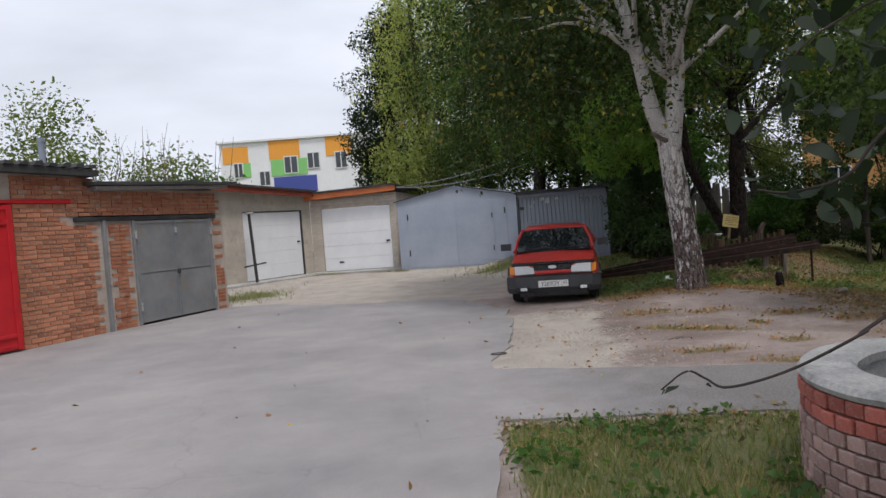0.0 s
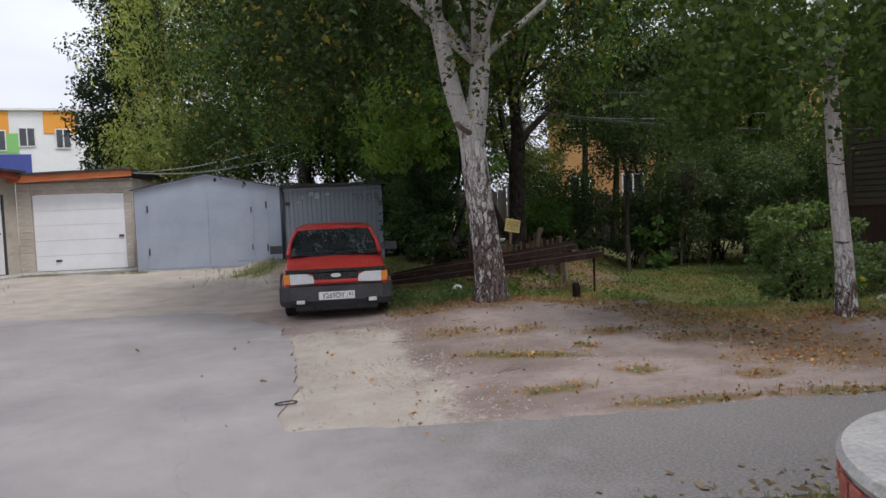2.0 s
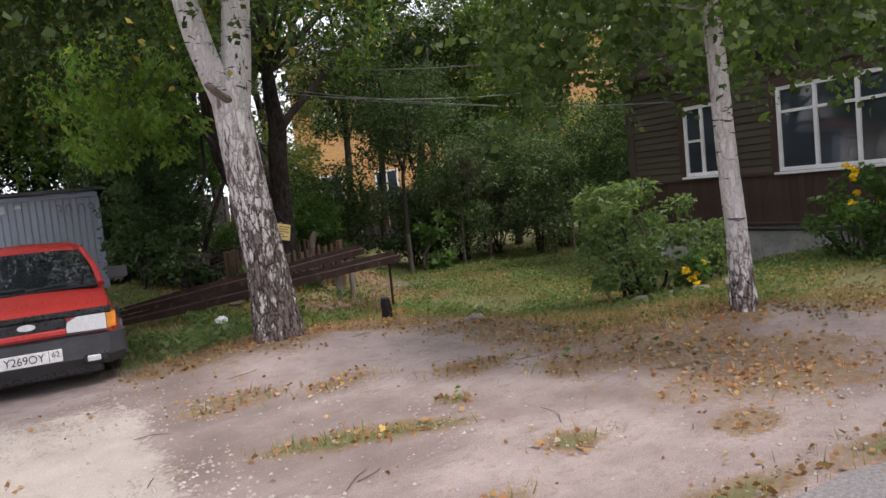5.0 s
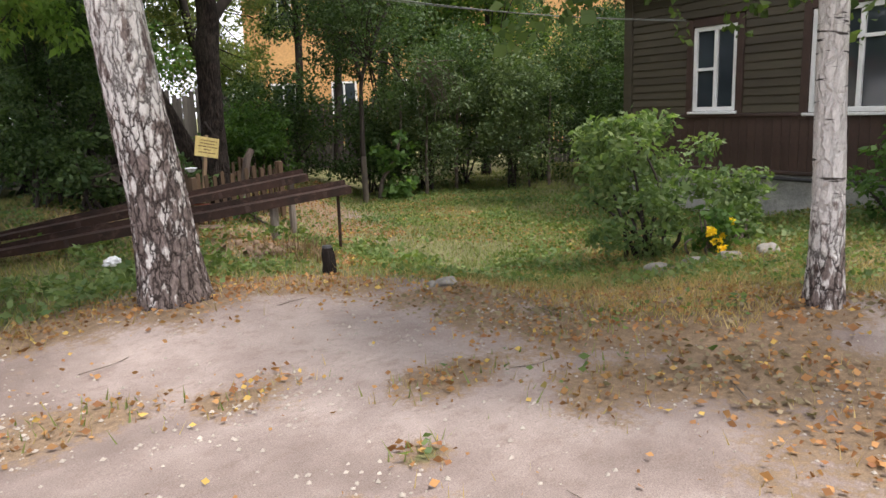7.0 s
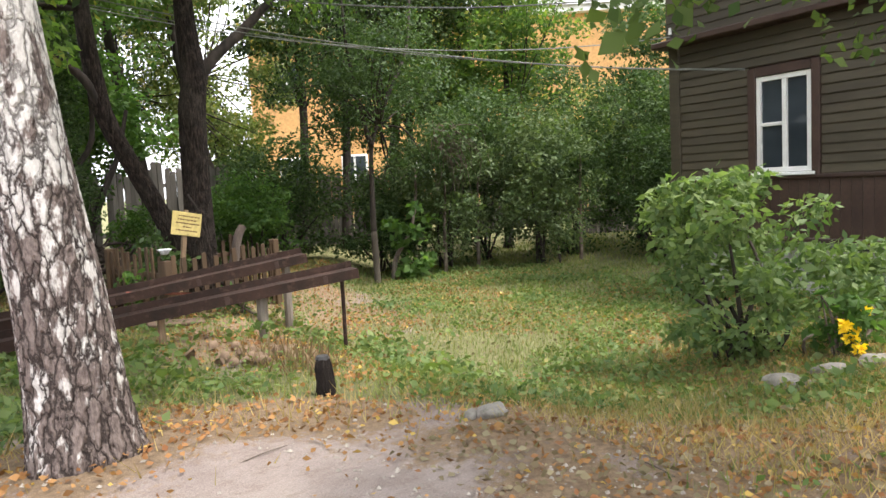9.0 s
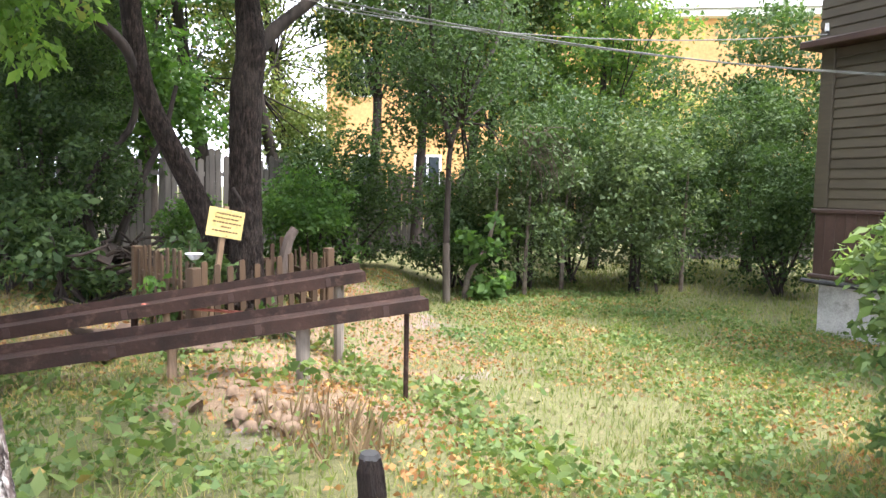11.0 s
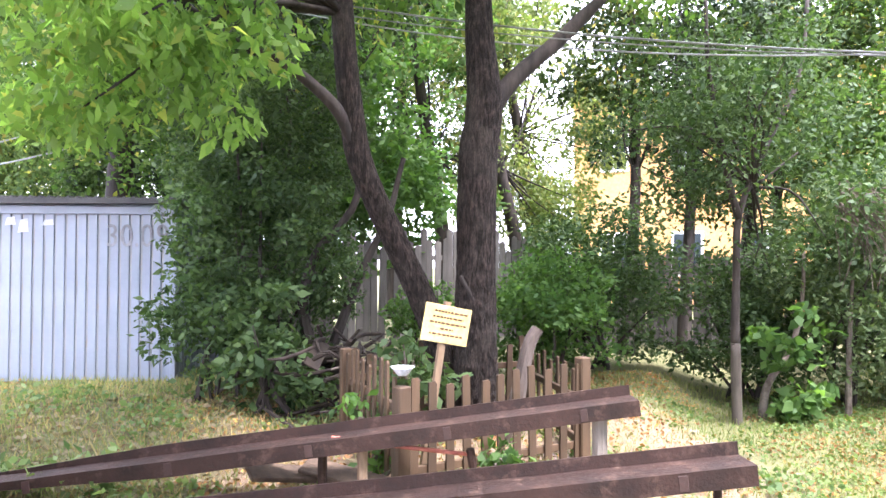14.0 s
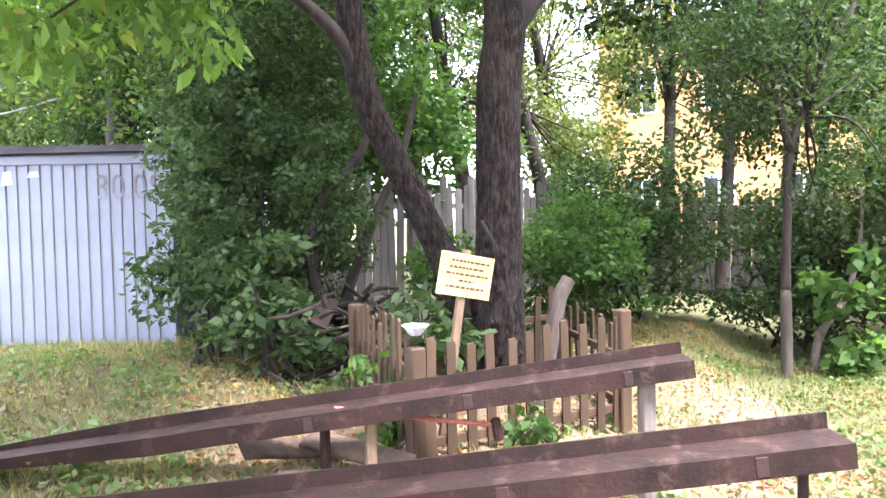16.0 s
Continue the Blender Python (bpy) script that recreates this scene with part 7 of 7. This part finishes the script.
    tree("tree", (11.3, 25.9), [(0.3, 0, 0), (0.1, 0, 2), (-0.35, 0, 4.0), (-0.8, 0, 7.5)], [0.17, 0.15, 0.12, 0.05], [((-0.3, 0, 6.4), (1.2, 1.1, 1.6)), ((0.9, 0, 2.6), (0.8, 0.8, 0.9))], L_PALE, 0.10, 3200, "slim pale-leaved tree behind the fence", seed=78, nclump=26, csize=0.45, group="background trees")
    tree("tree", (17.5, 26.0), [(0, 0, 0), (0, 0, 2.5), (0.3, 0, 5), (0.2, 0, 8)], [0.2, 0.16, 0.12, 0.05], [((0, 0, 6.4), (2.4, 2.2, 2.4)), ((1.0, -1.5, 4.2), (1.6, 1.3, 1.4))], L_MAPLE, 0.13, 8500, "leafy tree before the ochre house", seed=73, nclump=34, csize=0.6, group="background trees")
    tree("tree", (23.0, 22.0), [(0, 0, 0), (0, 0, 1.5), (0.3, 0, 3), (0.2, 0, 4.4)], [0.2, 0.16, 0.12, 0.05], [((0, 0, 3.6), (2.6, 2.4, 1.7)), ((-1.5, -1.5, 2.8), (2.0, 1.6, 1.3))], L_PALE, 0.12, 7000, "broad leafy tree behind the lawn", seed=74, nclump=36, csize=0.7, group="background trees")
    tree("tree", (3.6, 25.2), [(0, 0, 0), (0, 0, 2), (0.1, 0, 4.5), (0, 0, 9)], [0.26, 0.22, 0.18, 0.08], [((0, 0, 8.0), (3.8, 3.2, 4.4)), ((1.0, -1.5, 4.6), (2.8, 1.8, 2.0))], L_MAPLE, 0.10, 36000, "tall tree behind the metal shed", seed=75, nclump=46, csize=0.7, group="background trees", hang=1.0)
    tree("tree", (7.2, 25.5), [(0, 0, 0), (0, 0, 2), (0.1, 0, 4.5), (0, 0, 9)], [0.22, 0.18, 0.15, 0.06], [((0, 0, 7.2), (3.4, 2.8, 3.8)), ((-0.5, -1.0, 3.8), (2.4, 1.6, 1.8)), ((0.5, -0.6, 2.8), (2.4, 1.2, 1.2))], L_FRESH, 0.14, 24000, "bright green maple behind the board fence", seed=76, nclump=40, csize=0.7, group="background trees")
    for i, (x, y, lf, n, zc, r) in enumerate(((13.6, 23.2, L_DARK, 4500, 4.9, 1.7), (16.0, 23.6, L_BIRCH, 11000, 5.0, 2.2), (17.6, 21.4, L_MAPLE, 10000, 4.5, 2.1), (20.6, 19.2, L_ELDER, 9000, 2.6, 2.0), (12.2, 22.9, L_BIRCH, 3600, 5.2, 1.3), (19.0, 24.5, L_MAPLE, 10500, 5.4, 2.5), (7.9, 31.0, L_FRESH, 9000, 9.6, 2.6), (6.0, 22.6, L_DARK, 9000, 6.0, 2.0))):
        tree("tree", (x, y), [(0, 0, 0), (0.1, 0, 1.5), (0.2, 0, min(3.5, zc)), (0.1, 0, min(7, zc + 2))], [0.14, 0.11, 0.09, 0.04], [((0, 0, zc), (r, r * 0.9, r * 1.1)), ((0.3, -0.6, zc + 2.2), (r * 0.9, r * 0.8, r))], lf, 0.12, n, "leafy tree at the edge of the lawn", seed=101 + i, nclump=34, csize=0.6, group="background trees")
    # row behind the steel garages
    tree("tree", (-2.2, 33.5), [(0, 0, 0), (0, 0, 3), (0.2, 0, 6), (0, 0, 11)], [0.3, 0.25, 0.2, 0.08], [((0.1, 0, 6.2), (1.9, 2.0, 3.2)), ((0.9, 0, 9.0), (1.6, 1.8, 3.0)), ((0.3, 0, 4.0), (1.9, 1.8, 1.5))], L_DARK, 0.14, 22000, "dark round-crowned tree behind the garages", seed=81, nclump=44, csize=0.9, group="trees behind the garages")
    tree("birch_tree", (-0.6, 31.5), [(0, 0, 0), (0, 0, 3), (0.2, 0, 6), (0, 0, 12)], [0.25, 0.2, 0.16, 0.06], [((0.5, 0, 8.2), (2.3, 2.2, 5.2)), ((0.2, 0, 4.2), (2.2, 1.8, 1.7))], L_YOUNG, 0.11, 28000, "pale drooping birch behind the steel garage", seed=82, nclump=44, csize=0.8, hang=1.8, group="trees behind the garages", droop=0.9)
    tree("birch_tree", (2.2, 30.0), [(0, 0, 0), (0, 0, 3), (0.2, 0, 6), (0, 0, 12)], [0.25, 0.2, 0.16, 0.06], [((0, 0, 8.0), (2.8, 2.4, 5.4)), ((0, 0, 4.2), (2.4, 1.8, 1.7))], L_SLIM, 0.10, 34000, "drooping green birch behind the steel garage", seed=83, nclump=44, csize=0.8, hang=1.8, group="trees behind the garages", droop=0.9)
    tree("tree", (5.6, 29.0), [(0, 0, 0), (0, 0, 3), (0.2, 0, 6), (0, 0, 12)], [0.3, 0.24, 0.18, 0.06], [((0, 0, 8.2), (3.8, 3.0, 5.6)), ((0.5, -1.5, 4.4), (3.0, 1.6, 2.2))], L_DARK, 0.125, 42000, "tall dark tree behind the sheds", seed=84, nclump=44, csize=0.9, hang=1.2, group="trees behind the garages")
    tree("tree", (10.5, 33.0), [(0, 0, 0), (0, 0, 3), (0.2, 0, 6), (0, 0, 12)], [0.3, 0.24, 0.18, 0.06], [((0, 0, 8.0), (4.0, 2.8, 5.0))], L_BIRCH, 0.14, 22000, "tall tree far behind the fence", seed=85, nclump=40, csize=0.9, group="trees behind the garages")
    # scrub over the brick garages
    for i, (x, y, r, h, n, lf) in enumerate(((-20.8, 30, 2.2, 6.9, 3600, L_BIRCH), (-16.2, 31, 2.4, 8.6, 5200, L_PALE), (-12.4, 33, 2.6, 6.2, 5200, L_PALE), (-10.2, 33, 2.0, 4.9, 3600, L_FRESH), (-25, 29, 2.6, 8.5, 5000, L_DARK))):
        shrub("scrub_tree", x, y, r, h, n, lf, 0.19, "pale green scrub tree behind the brick garages", 90 + i, "tree", "scrub behind garages", stems=9, csize=0.6)
    bm = bmesh.new()
    rng = np.random.default_rng(55)
    for _ in range(40):
        a = np.array([-12.5 + rng.normal() * 1.4, 32, 3.5])
        b = a + np.array([rng.normal() * 0.6, 0, 1.5 + 2.0 * rng.random()])
        tube(bent([a, (a + b) / 2 + rng.normal(size=3) * 0.12, b], 5), [0.025, 0.02, 0.015, 0.01, 0.006], 4, bm)
    tagged(part("bare_tree", bm, M_TWIG), "bare pale twigs rising from the scrub", "tree")
    # flue pipe over the brick garages
    fp = thing("flue_pipe", pose(-13.7, 25.5, 0), "pale galvanised flue pipe behind the garages", "pipe")
    part("pipe", tube([(0, 0, 0), (0, 0, 5.5)], [0.11, 0.11], 14), M_CORR, fp)
    part("collar", tube([(0, 0, 5.45), (0, 0, 5.6)], [0.13, 0.12], 14), M_CORR, fp)
    # trees added out of view, only to block sun from the yard's right side
    for i, (x, y, zc) in enumerate(((6.8, -1.6, 9.0), (10.8, -0.4, 9.5), (14.8, -1.2, 9.5), (8.6, -5.0, 11.0))):
        tree("unseen_shade_tree", (x, y), [(0, 0, 0), (0.1, 0, 3), (0, 0, 6), (0, 0, 10)], [0.3, 0.24, 0.2, 0.08], [((0, 0, zc), (3.6, 3.4, 4.6))], L_DARK, 0.26, 11000, "unseen tall leafy tree added to shade the yard", seed=131 + i, nclump=36, csize=0.9, group="shade trees")
    # orchard tree beside the walker whose branch hangs over the path
    ft = thing("fruit_tree", pose(1.9, 0.2, 0), "fruit tree with a low leafy branch over the path", "tree")
    part("trunk", tube(bent([(0, 0, 0), (0.05, 0, 1.0), (-0.1, 0.1, 2.0), (-0.2, 0.2, 3.2)], 14), list(np.linspace(0.09, 0.05, 14)), 10, rough=0.15), M_BARK, ft, smooth=True)
    base = np.array((1.9, 0.2, 0.0))

    def twig(points, r0, r1, n=22):
        part("twig", tube(bent([np.array(p) - base for p in points], n), list(np.linspace(r0 * 0.4, r1 * 0.6, n)), 6), M_BARK, ft)

    twig(((1.8, 0.3, 2.0), (1.3, 0.8, 2.05), (0.9, 1.0, 1.8), (0.762, 1.115, 1.658), (0.712, 1.148, 1.588), (0.633, 1.19, 1.566), (0.58, 1.21, 1.575)), 0.014, 0.003, 40)
    twig(((1.8, 0.3, 2.0), (1.2, 0.9, 1.7), (0.769, 1.154, 1.335), (0.729, 1.152, 1.31), (0.604, 1.169, 1.25), (0.494, 1.176, 1.225), (0.459, 1.192, 1.24), (0.423, 1.187, 1.257), (0.377, 1.194, 1.225)), 0.010, 0.003, 40)
    twig(((1.3, 0.8, 2.05), (0.95, 1.0, 1.95), (0.7, 1.14, 1.85), (0.62, 1.18, 1.78)), 0.008, 0.003)
    rng = np.random.default_rng(77)
    pts = np.array([(0.605, 1.203, 1.61), (0.694, 1.158, 1.55), (0.713, 1.145, 1.66), (0.745, 1.129, 1.61), (0.636, 1.177, 1.76), (0.627, 1.173, 1.80), (0.723, 1.141, 1.53), (0.584, 1.181, 1.86), (0.714, 1.107, 1.89), (0.632, 1.191, 1.57), (0.681, 1.166, 1.58), (0.748, 1.112, 1.77),
                    (0.6, 1.19, 1.83), (0.66, 1.15, 1.88), (0.72, 1.12, 1.83), (0.67, 1.16, 1.72), (0.73, 1.13, 1.70), (0.78, 1.1, 1.85), (0.8, 1.1, 1.7)]) - base
    pts = np.concatenate([pts, cloud([(-1.0, 0.85, 1.95), (-0.9, 0.8, 1.75)], [(0.2, 0.15, 0.2), (0.15, 0.15, 0.2)], 50, rng), cloud([(-0.1, 0.2, 3.0)], [(1.0, 1.0, 0.8)], 900, rng)])
    ob = new("crown", leaves("crown", pts[69:], 0.05, L_FRUIT, 0.7, 0.5))
    ob.parent = ft
    ob["kind"] = "stuff"
    near = np.concatenate([pts[:69], cloud([(-1.10, 1.2, 1.88), (-1.02, 1.15, 1.62)], [(0.24, 0.2, 0.2), (0.14, 0.2, 0.16)], 70, rng)])
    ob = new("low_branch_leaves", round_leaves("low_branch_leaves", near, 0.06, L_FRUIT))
    ob.parent = ft
    ob["kind"] = "stuff"
    low = np.array([(0.384, 1.201, 1.225), (0.41, 1.19, 1.232), (0.454, 1.18, 1.232)]) - base
    ob = new("leaf", leaves("leaf", low, 0.045, L_FRUIT, 0.1, 0.5, 0.8))
    ob.parent = ft


def scatter(n, x0, x1, y0, y1, weight, rng):
    """Places with a density that follows weight(x, y)."""
    x = rng.uniform(x0, x1, n)
    y = rng.uniform(y0, y1, n)
    k = rng.random(n) < np.clip(weight(x, y), 0, 1)
    x, y = x[k], y[k]
    return x, y, height(x, y)


def blades(name, x, y, z, h, material, label, width=0.006, lean=0.5):
    n = len(x)
    a = RNG.uniform(0, 2 * math.pi, n)
    hh = h * (0.45 + 0.9 * RNG.random(n))
    w = width * (0.7 + 0.8 * RNG.random(n))
    lx, ly = lean * hh * RNG.normal(size=n) * 0.7, lean * hh * RNG.normal(size=n) * 0.7
    b0 = np.stack([x - w * np.cos(a), y - w * np.sin(a), z - 0.01], 1)
    b1 = np.stack([x + w * np.cos(a), y + w * np.sin(a), z - 0.01], 1)
    tip = np.stack([x + lx, y + ly, z + hh], 1)
    me = raw_mesh(name, np.stack([b0, b1, tip], 1).reshape(-1, 3), 3, material)
    return tagged(new(name, me), label, "grass", kind="stuff")


def ground_cover():
    rng = np.random.default_rng(17)
    off = lambda x, y: 1 - road_mask(x, y)
    turf = lambda x, y: zones(x, y)[1] * off(x, y) * (0.35 + 0.75 * fuzz(x, y, 1.7, 40))
    blades("grass", *scatter(125000, 2.6, 16, 9, 21, turf, rng), 0.075, L_GRASS, "short uneven grass strewn with leaves", 0.006)
    blades("grass", *scatter(19000, 0.25, 4.5, 2.2, 5.6, turf, rng), 0.075, L_GRASS, "rough grass verge beside the well", 0.006)
    blades("dry_grass", *scatter(11000, 0.25, 4.5, 2.2, 5.6, lambda x, y: turf(x, y) * step(0.35, 0.6, fuzz(x, y, 1.9, 61)), rng), 0.07, L_DRY, "dry grass on the verge", 0.004, 0.8)
    blades("grass", *scatter(30000, 1.5, 9, 5.2, 10.5, lambda x, y: turf(x, y), rng), 0.07, L_DRY, "thin dry grass strips on bare soil", 0.004)
    blades("grass", *scatter(26000, -7, 3, 16, 25, turf, rng), 0.10, L_GRASS, "grass tufts before the garages", 0.008)
    blades("grass", *scatter(26000, 16, 26, 6, 22, turf, rng), 0.10, L_GRASS, "grass at the far end of the lawn", 0.010)
    margin = lambda x, y: np.exp(-((y - np.interp(x, EDGE_X, EDGE_Y) - 0.45) / 0.5) ** 2) * step(2.2, 3.2, x) * (0.25 + 0.8 * fuzz(x, y, 1.9, 41))
    blades("dry_grass", *scatter(30000, 2.2, 13, 4.5, 14, margin, rng), 0.11, L_DRY, "dry straw-coloured grass along the lawn edge", 0.004, 0.8)
    blades("dry_grass", *scatter(16000, 6.3, 11.0, 8.6, 12.2, lambda x, y: 0.35 + 0.65 * fuzz(x, y, 1.4, 79), rng), 0.09, L_DRY, "pale dry grass beside the flower bed", 0.004, 0.9)
    blades("dry_grass", *scatter(9000, 2.6, 5.8, 15.0, 20.2, lambda x, y: 0.3 + 0.7 * fuzz(x, y, 1.2, 80), rng), 0.08, L_DRY, "pale dry grass before the metal shed", 0.005, 0.9)
    # broad weeds
    wd = lambda x, y: (zones(x, y)[1] > 0.5) * step(0.52, 0.75, fuzz(x, y, 1.3, 44)) * off(x, y)
    x, y, z = scatter(34000, 2.6, 14, 8.5, 20, wd, rng)
    me = leaves("weeds", np.stack([x, y, z + 0.02 + 0.07 * rng.random(len(x))], 1), 0.06, L_ROSE, -0.15, 0.65, 0.5)
    tagged(new("weeds", me), "low broad-leaved weeds among the grass", "weeds", kind="stuff")
    x, y, z = scatter(60000, 4.5, 15, 8.5, 19.5, lambda x, y: turf(x, y) * step(0.25, 0.6, fuzz(x, y, 1.5, 48)), rng)
    me = leaves("weeds", np.stack([x, y, z + 0.03 + 0.05 * rng.random(len(x))], 1), 0.05, L_WEED, -0.1, 0.6, 0.6)
    tagged(new("weeds", me), "fresh green ground weeds on the lawn", "weeds", kind="stuff")
    x, y, z = scatter(4200, 4.3, 8.6, 12.2, 16.2, lambda x, y: step(0.5, 0.72, fuzz(x, y, 1.7, 49)), rng)
    me = leaves("weeds", np.stack([x, y, z + 0.03 + 0.16 * rng.random(len(x))], 1), 0.08, L_WEED, -0.1, 0.6, 0.4)
    tagged(new("weeds", me), "leafy weeds under the steel ramps", "weeds", kind="stuff")
    x, y, z = scatter(9000, 2.5, 4.6, 12.6, 17.5, lambda x, y: 0.5 * step(0.4, 0.7, fuzz(x, y, 1.5, 46)), rng)
    me = leaves("weeds", np.stack([x, y, z + 0.03 + 0.14 * rng.random(len(x))], 1), 0.08, L_ROSE, -0.1, 0.55, 0.4)
    tagged(new("weeds", me), "nettles and weeds beside the ramps", "weeds", kind="stuff")
    x, y, z = scatter(5000, 0.3, 3.5, 2.4, 5.4, lambda x, y: turf(x, y) * step(0.45, 0.7, fuzz(x, y, 2.1, 47)), rng)
    me = leaves("weeds", np.stack([x, y, z + 0.02 + 0.06 * rng.random(len(x))], 1), 0.06, L_FRESH, -0.1, 0.6, 0.5)
    tagged(new("weeds", me), "clover and weeds on the verge", "weeds", kind="stuff")

    def fallen(name, n, area, wt, material, size, label):
        x, y, z = scatter(n, *area, wt, rng)
        me = leaves(name, np.stack([x, y, z + 0.012 + 0.02 * rng.random(len(x))], 1), size, material, 0.02, 0.7, 0.88)
        tagged(new(name, me), label, "fallen leaves", kind="stuff")

    lit = lambda x, y: np.clip(1.5 * zones(x, y)[2] - 0.38, 0, 1) * (0.3 + 0.9 * fuzz(x, y, 2.3, 50))
    fallen("fallen_leaves", 76000, (2, 14, 5, 21), lit, L_FALL, 0.04, "brown and orange fallen leaves")
    fallen("fallen_leaves", 6000, (6, 15, 11, 20), lambda x, y: 0.8 * np.exp(-(((x - 9.9) / 1.9) ** 2 + ((y - 15.2) / 1.6) ** 2)), L_FALL2, 0.042, "yellow fallen leaves on the lawn")
    fallen("fallen_leaves", 6000, (3.0, 5.4, 15.6, 19.4), lambda x, y: 0.3 + 0.6 * fuzz(x, y, 1.6, 77), L_FALL2, 0.05, "pale dry leaves before the shed")
    fallen("fallen_leaves", 5000, (5, 16, 7, 20), lambda x, y: zones(x, y)[1] * (0.2 + 0.8 * fuzz(x, y, 1.1, 71)), L_FALL2, 0.04, "scattered yellow leaves on the grass")
    fallen("fallen_leaves", 5200, (5.4, 10.5, 7.6, 11.2), lambda x, y: 0.75 * step(0.3, 0.65, fuzz(x, y, 1.2, 78)), L_FALL2, 0.045, "pale dry leaves along the lawn edge")
    fallen("fallen_leaves", 1100, (1.2, 8, 6.6, 12), lambda x, y: 0.1 + 0.7 * step(0.5, 0.75, fuzz(x, y, 1.0, 72)), L_FALL, 0.032, "single leaves on the bare soil")
    fallen("fallen_leaves", 120, (-4, 1.0, 2, 14), lambda x, y: 0.4 + 0 * x, L_FALL, 0.05, "few dry leaves on the asphalt")
    fallen("fallen_leaves", 900, (0.3, 3.4, 3.0, 5.5), lambda x, y: zones(x, y)[2], L_FALL, 0.05, "brown leaves on the verge")
    fallen("fallen_leaves", 1500, (0.3, 3.4, 4.2, 5.5), lambda x, y: 0.7 * np.exp(-((y + 0.13 * x - 5.2) / 0.35) ** 2), L_FALL2, 0.05, "yellow leaves along the verge")
    # straw-dry tall weeds by the ramp
    x, y, z = scatter(170, 5.9, 6.5, 13.0, 13.9, lambda x, y: 0.9 + 0 * x, rng)
    blades("dry_weeds", x, y, z, 0.22, L_STALK, "dead brown weed stalks", 0.010, 0.5)
    # pebbles in the sandy patch
    x, y, z = scatter(26000, 0.5, 8.0, 6.0, 12.2, lambda x, y: (zones(x, y)[0] * step(0.35, 0.7, fuzz(x, y, 1.2, 52)) + 0.05 + 0.3 * step(0.5, 0.8, fuzz(x, y, 1.9, 53))) * off(x, y), rng)
    s = 0.006 + 0.012 * rng.random(len(x)) ** 2
    c = np.stack([x, y, z + s * 0.2], 1)
    dirs = np.array([(1, 0, 0), (0, 1, 0), (-1, 0, 0), (0, -1, 0), (0, 0, 0.8)])
    tri = [(0, 1, 4), (1, 2, 4), (2, 3, 4), (3, 0, 4)]
    jit = 0.7 + 0.6 * rng.random((len(x), 5, 1))
    v = c[:, None] + dirs[None] * jit * s[:, None, None]
    me = raw_mesh("gravel", v[:, np.array(tri)].reshape(-1, 3), 3, surf("pale gravel", (0.26, 0.23, 0.20), (0.39, 0.35, 0.30), 0.9, scale=3, fine=10, relief=0))
    tagged(new("gravel", me), "pale loose gravel on the sandy patch", "gravel", kind="stuff")


M_HEAP = surf("rotting brown wood", (0.016, 0.011, 0.009), (0.045, 0.032, 0.024), 0.95, scale=8, fine=40, relief=0.6)


def brush_pile():
    """Heap of dark rotting branches behind the pickets."""
    rng = np.random.default_rng(88)
    t = thing("brush_pile", pose(6.35, 18.95, float(height(6.35, 18.95))), "heap of dark rotting branches and bark", "brush pile")
    for _ in range(80):
        a = np.array([rng.normal() * 0.3, rng.normal() * 0.35, 0.05 + 0.75 * rng.random()])
        q = unit(1, rng)[0] * (0.16 + 0.26 * rng.random())
        q[2] *= 0.45
        part("branch", tube(bent([a - q, a + rng.normal(size=3) * 0.05, a + q], 5), list(np.array([0.02, 0.024, 0.024, 0.02, 0.01]) * (0.4 + 0.9 * rng.random())), 6, rough=0.25), M_HEAP, t)
    for i in range(9):
        b = part("bark_sheet", box(-0.2, 0.2, -0.08, 0.08, -0.012, 0.012, 0.005), M_HEAP, t)
        b.matrix_basis = pose(rng.normal() * 0.35, rng.normal() * 0.3, 0.3 + 0.45 * rng.random(), rng.uniform(-50, 50), rng.uniform(-50, 50), rng.uniform(0, 360))
    bm = tube([(-0.45, -0.3, 0.42), (0.3, -0.55, 0.62)], [0.013, 0.010], 6)
    part("branch", bm, M_TWIG, t, "pale bare stick")


plants()
brush_pile()
ground_cover()
lay_bricks(GARAGE)
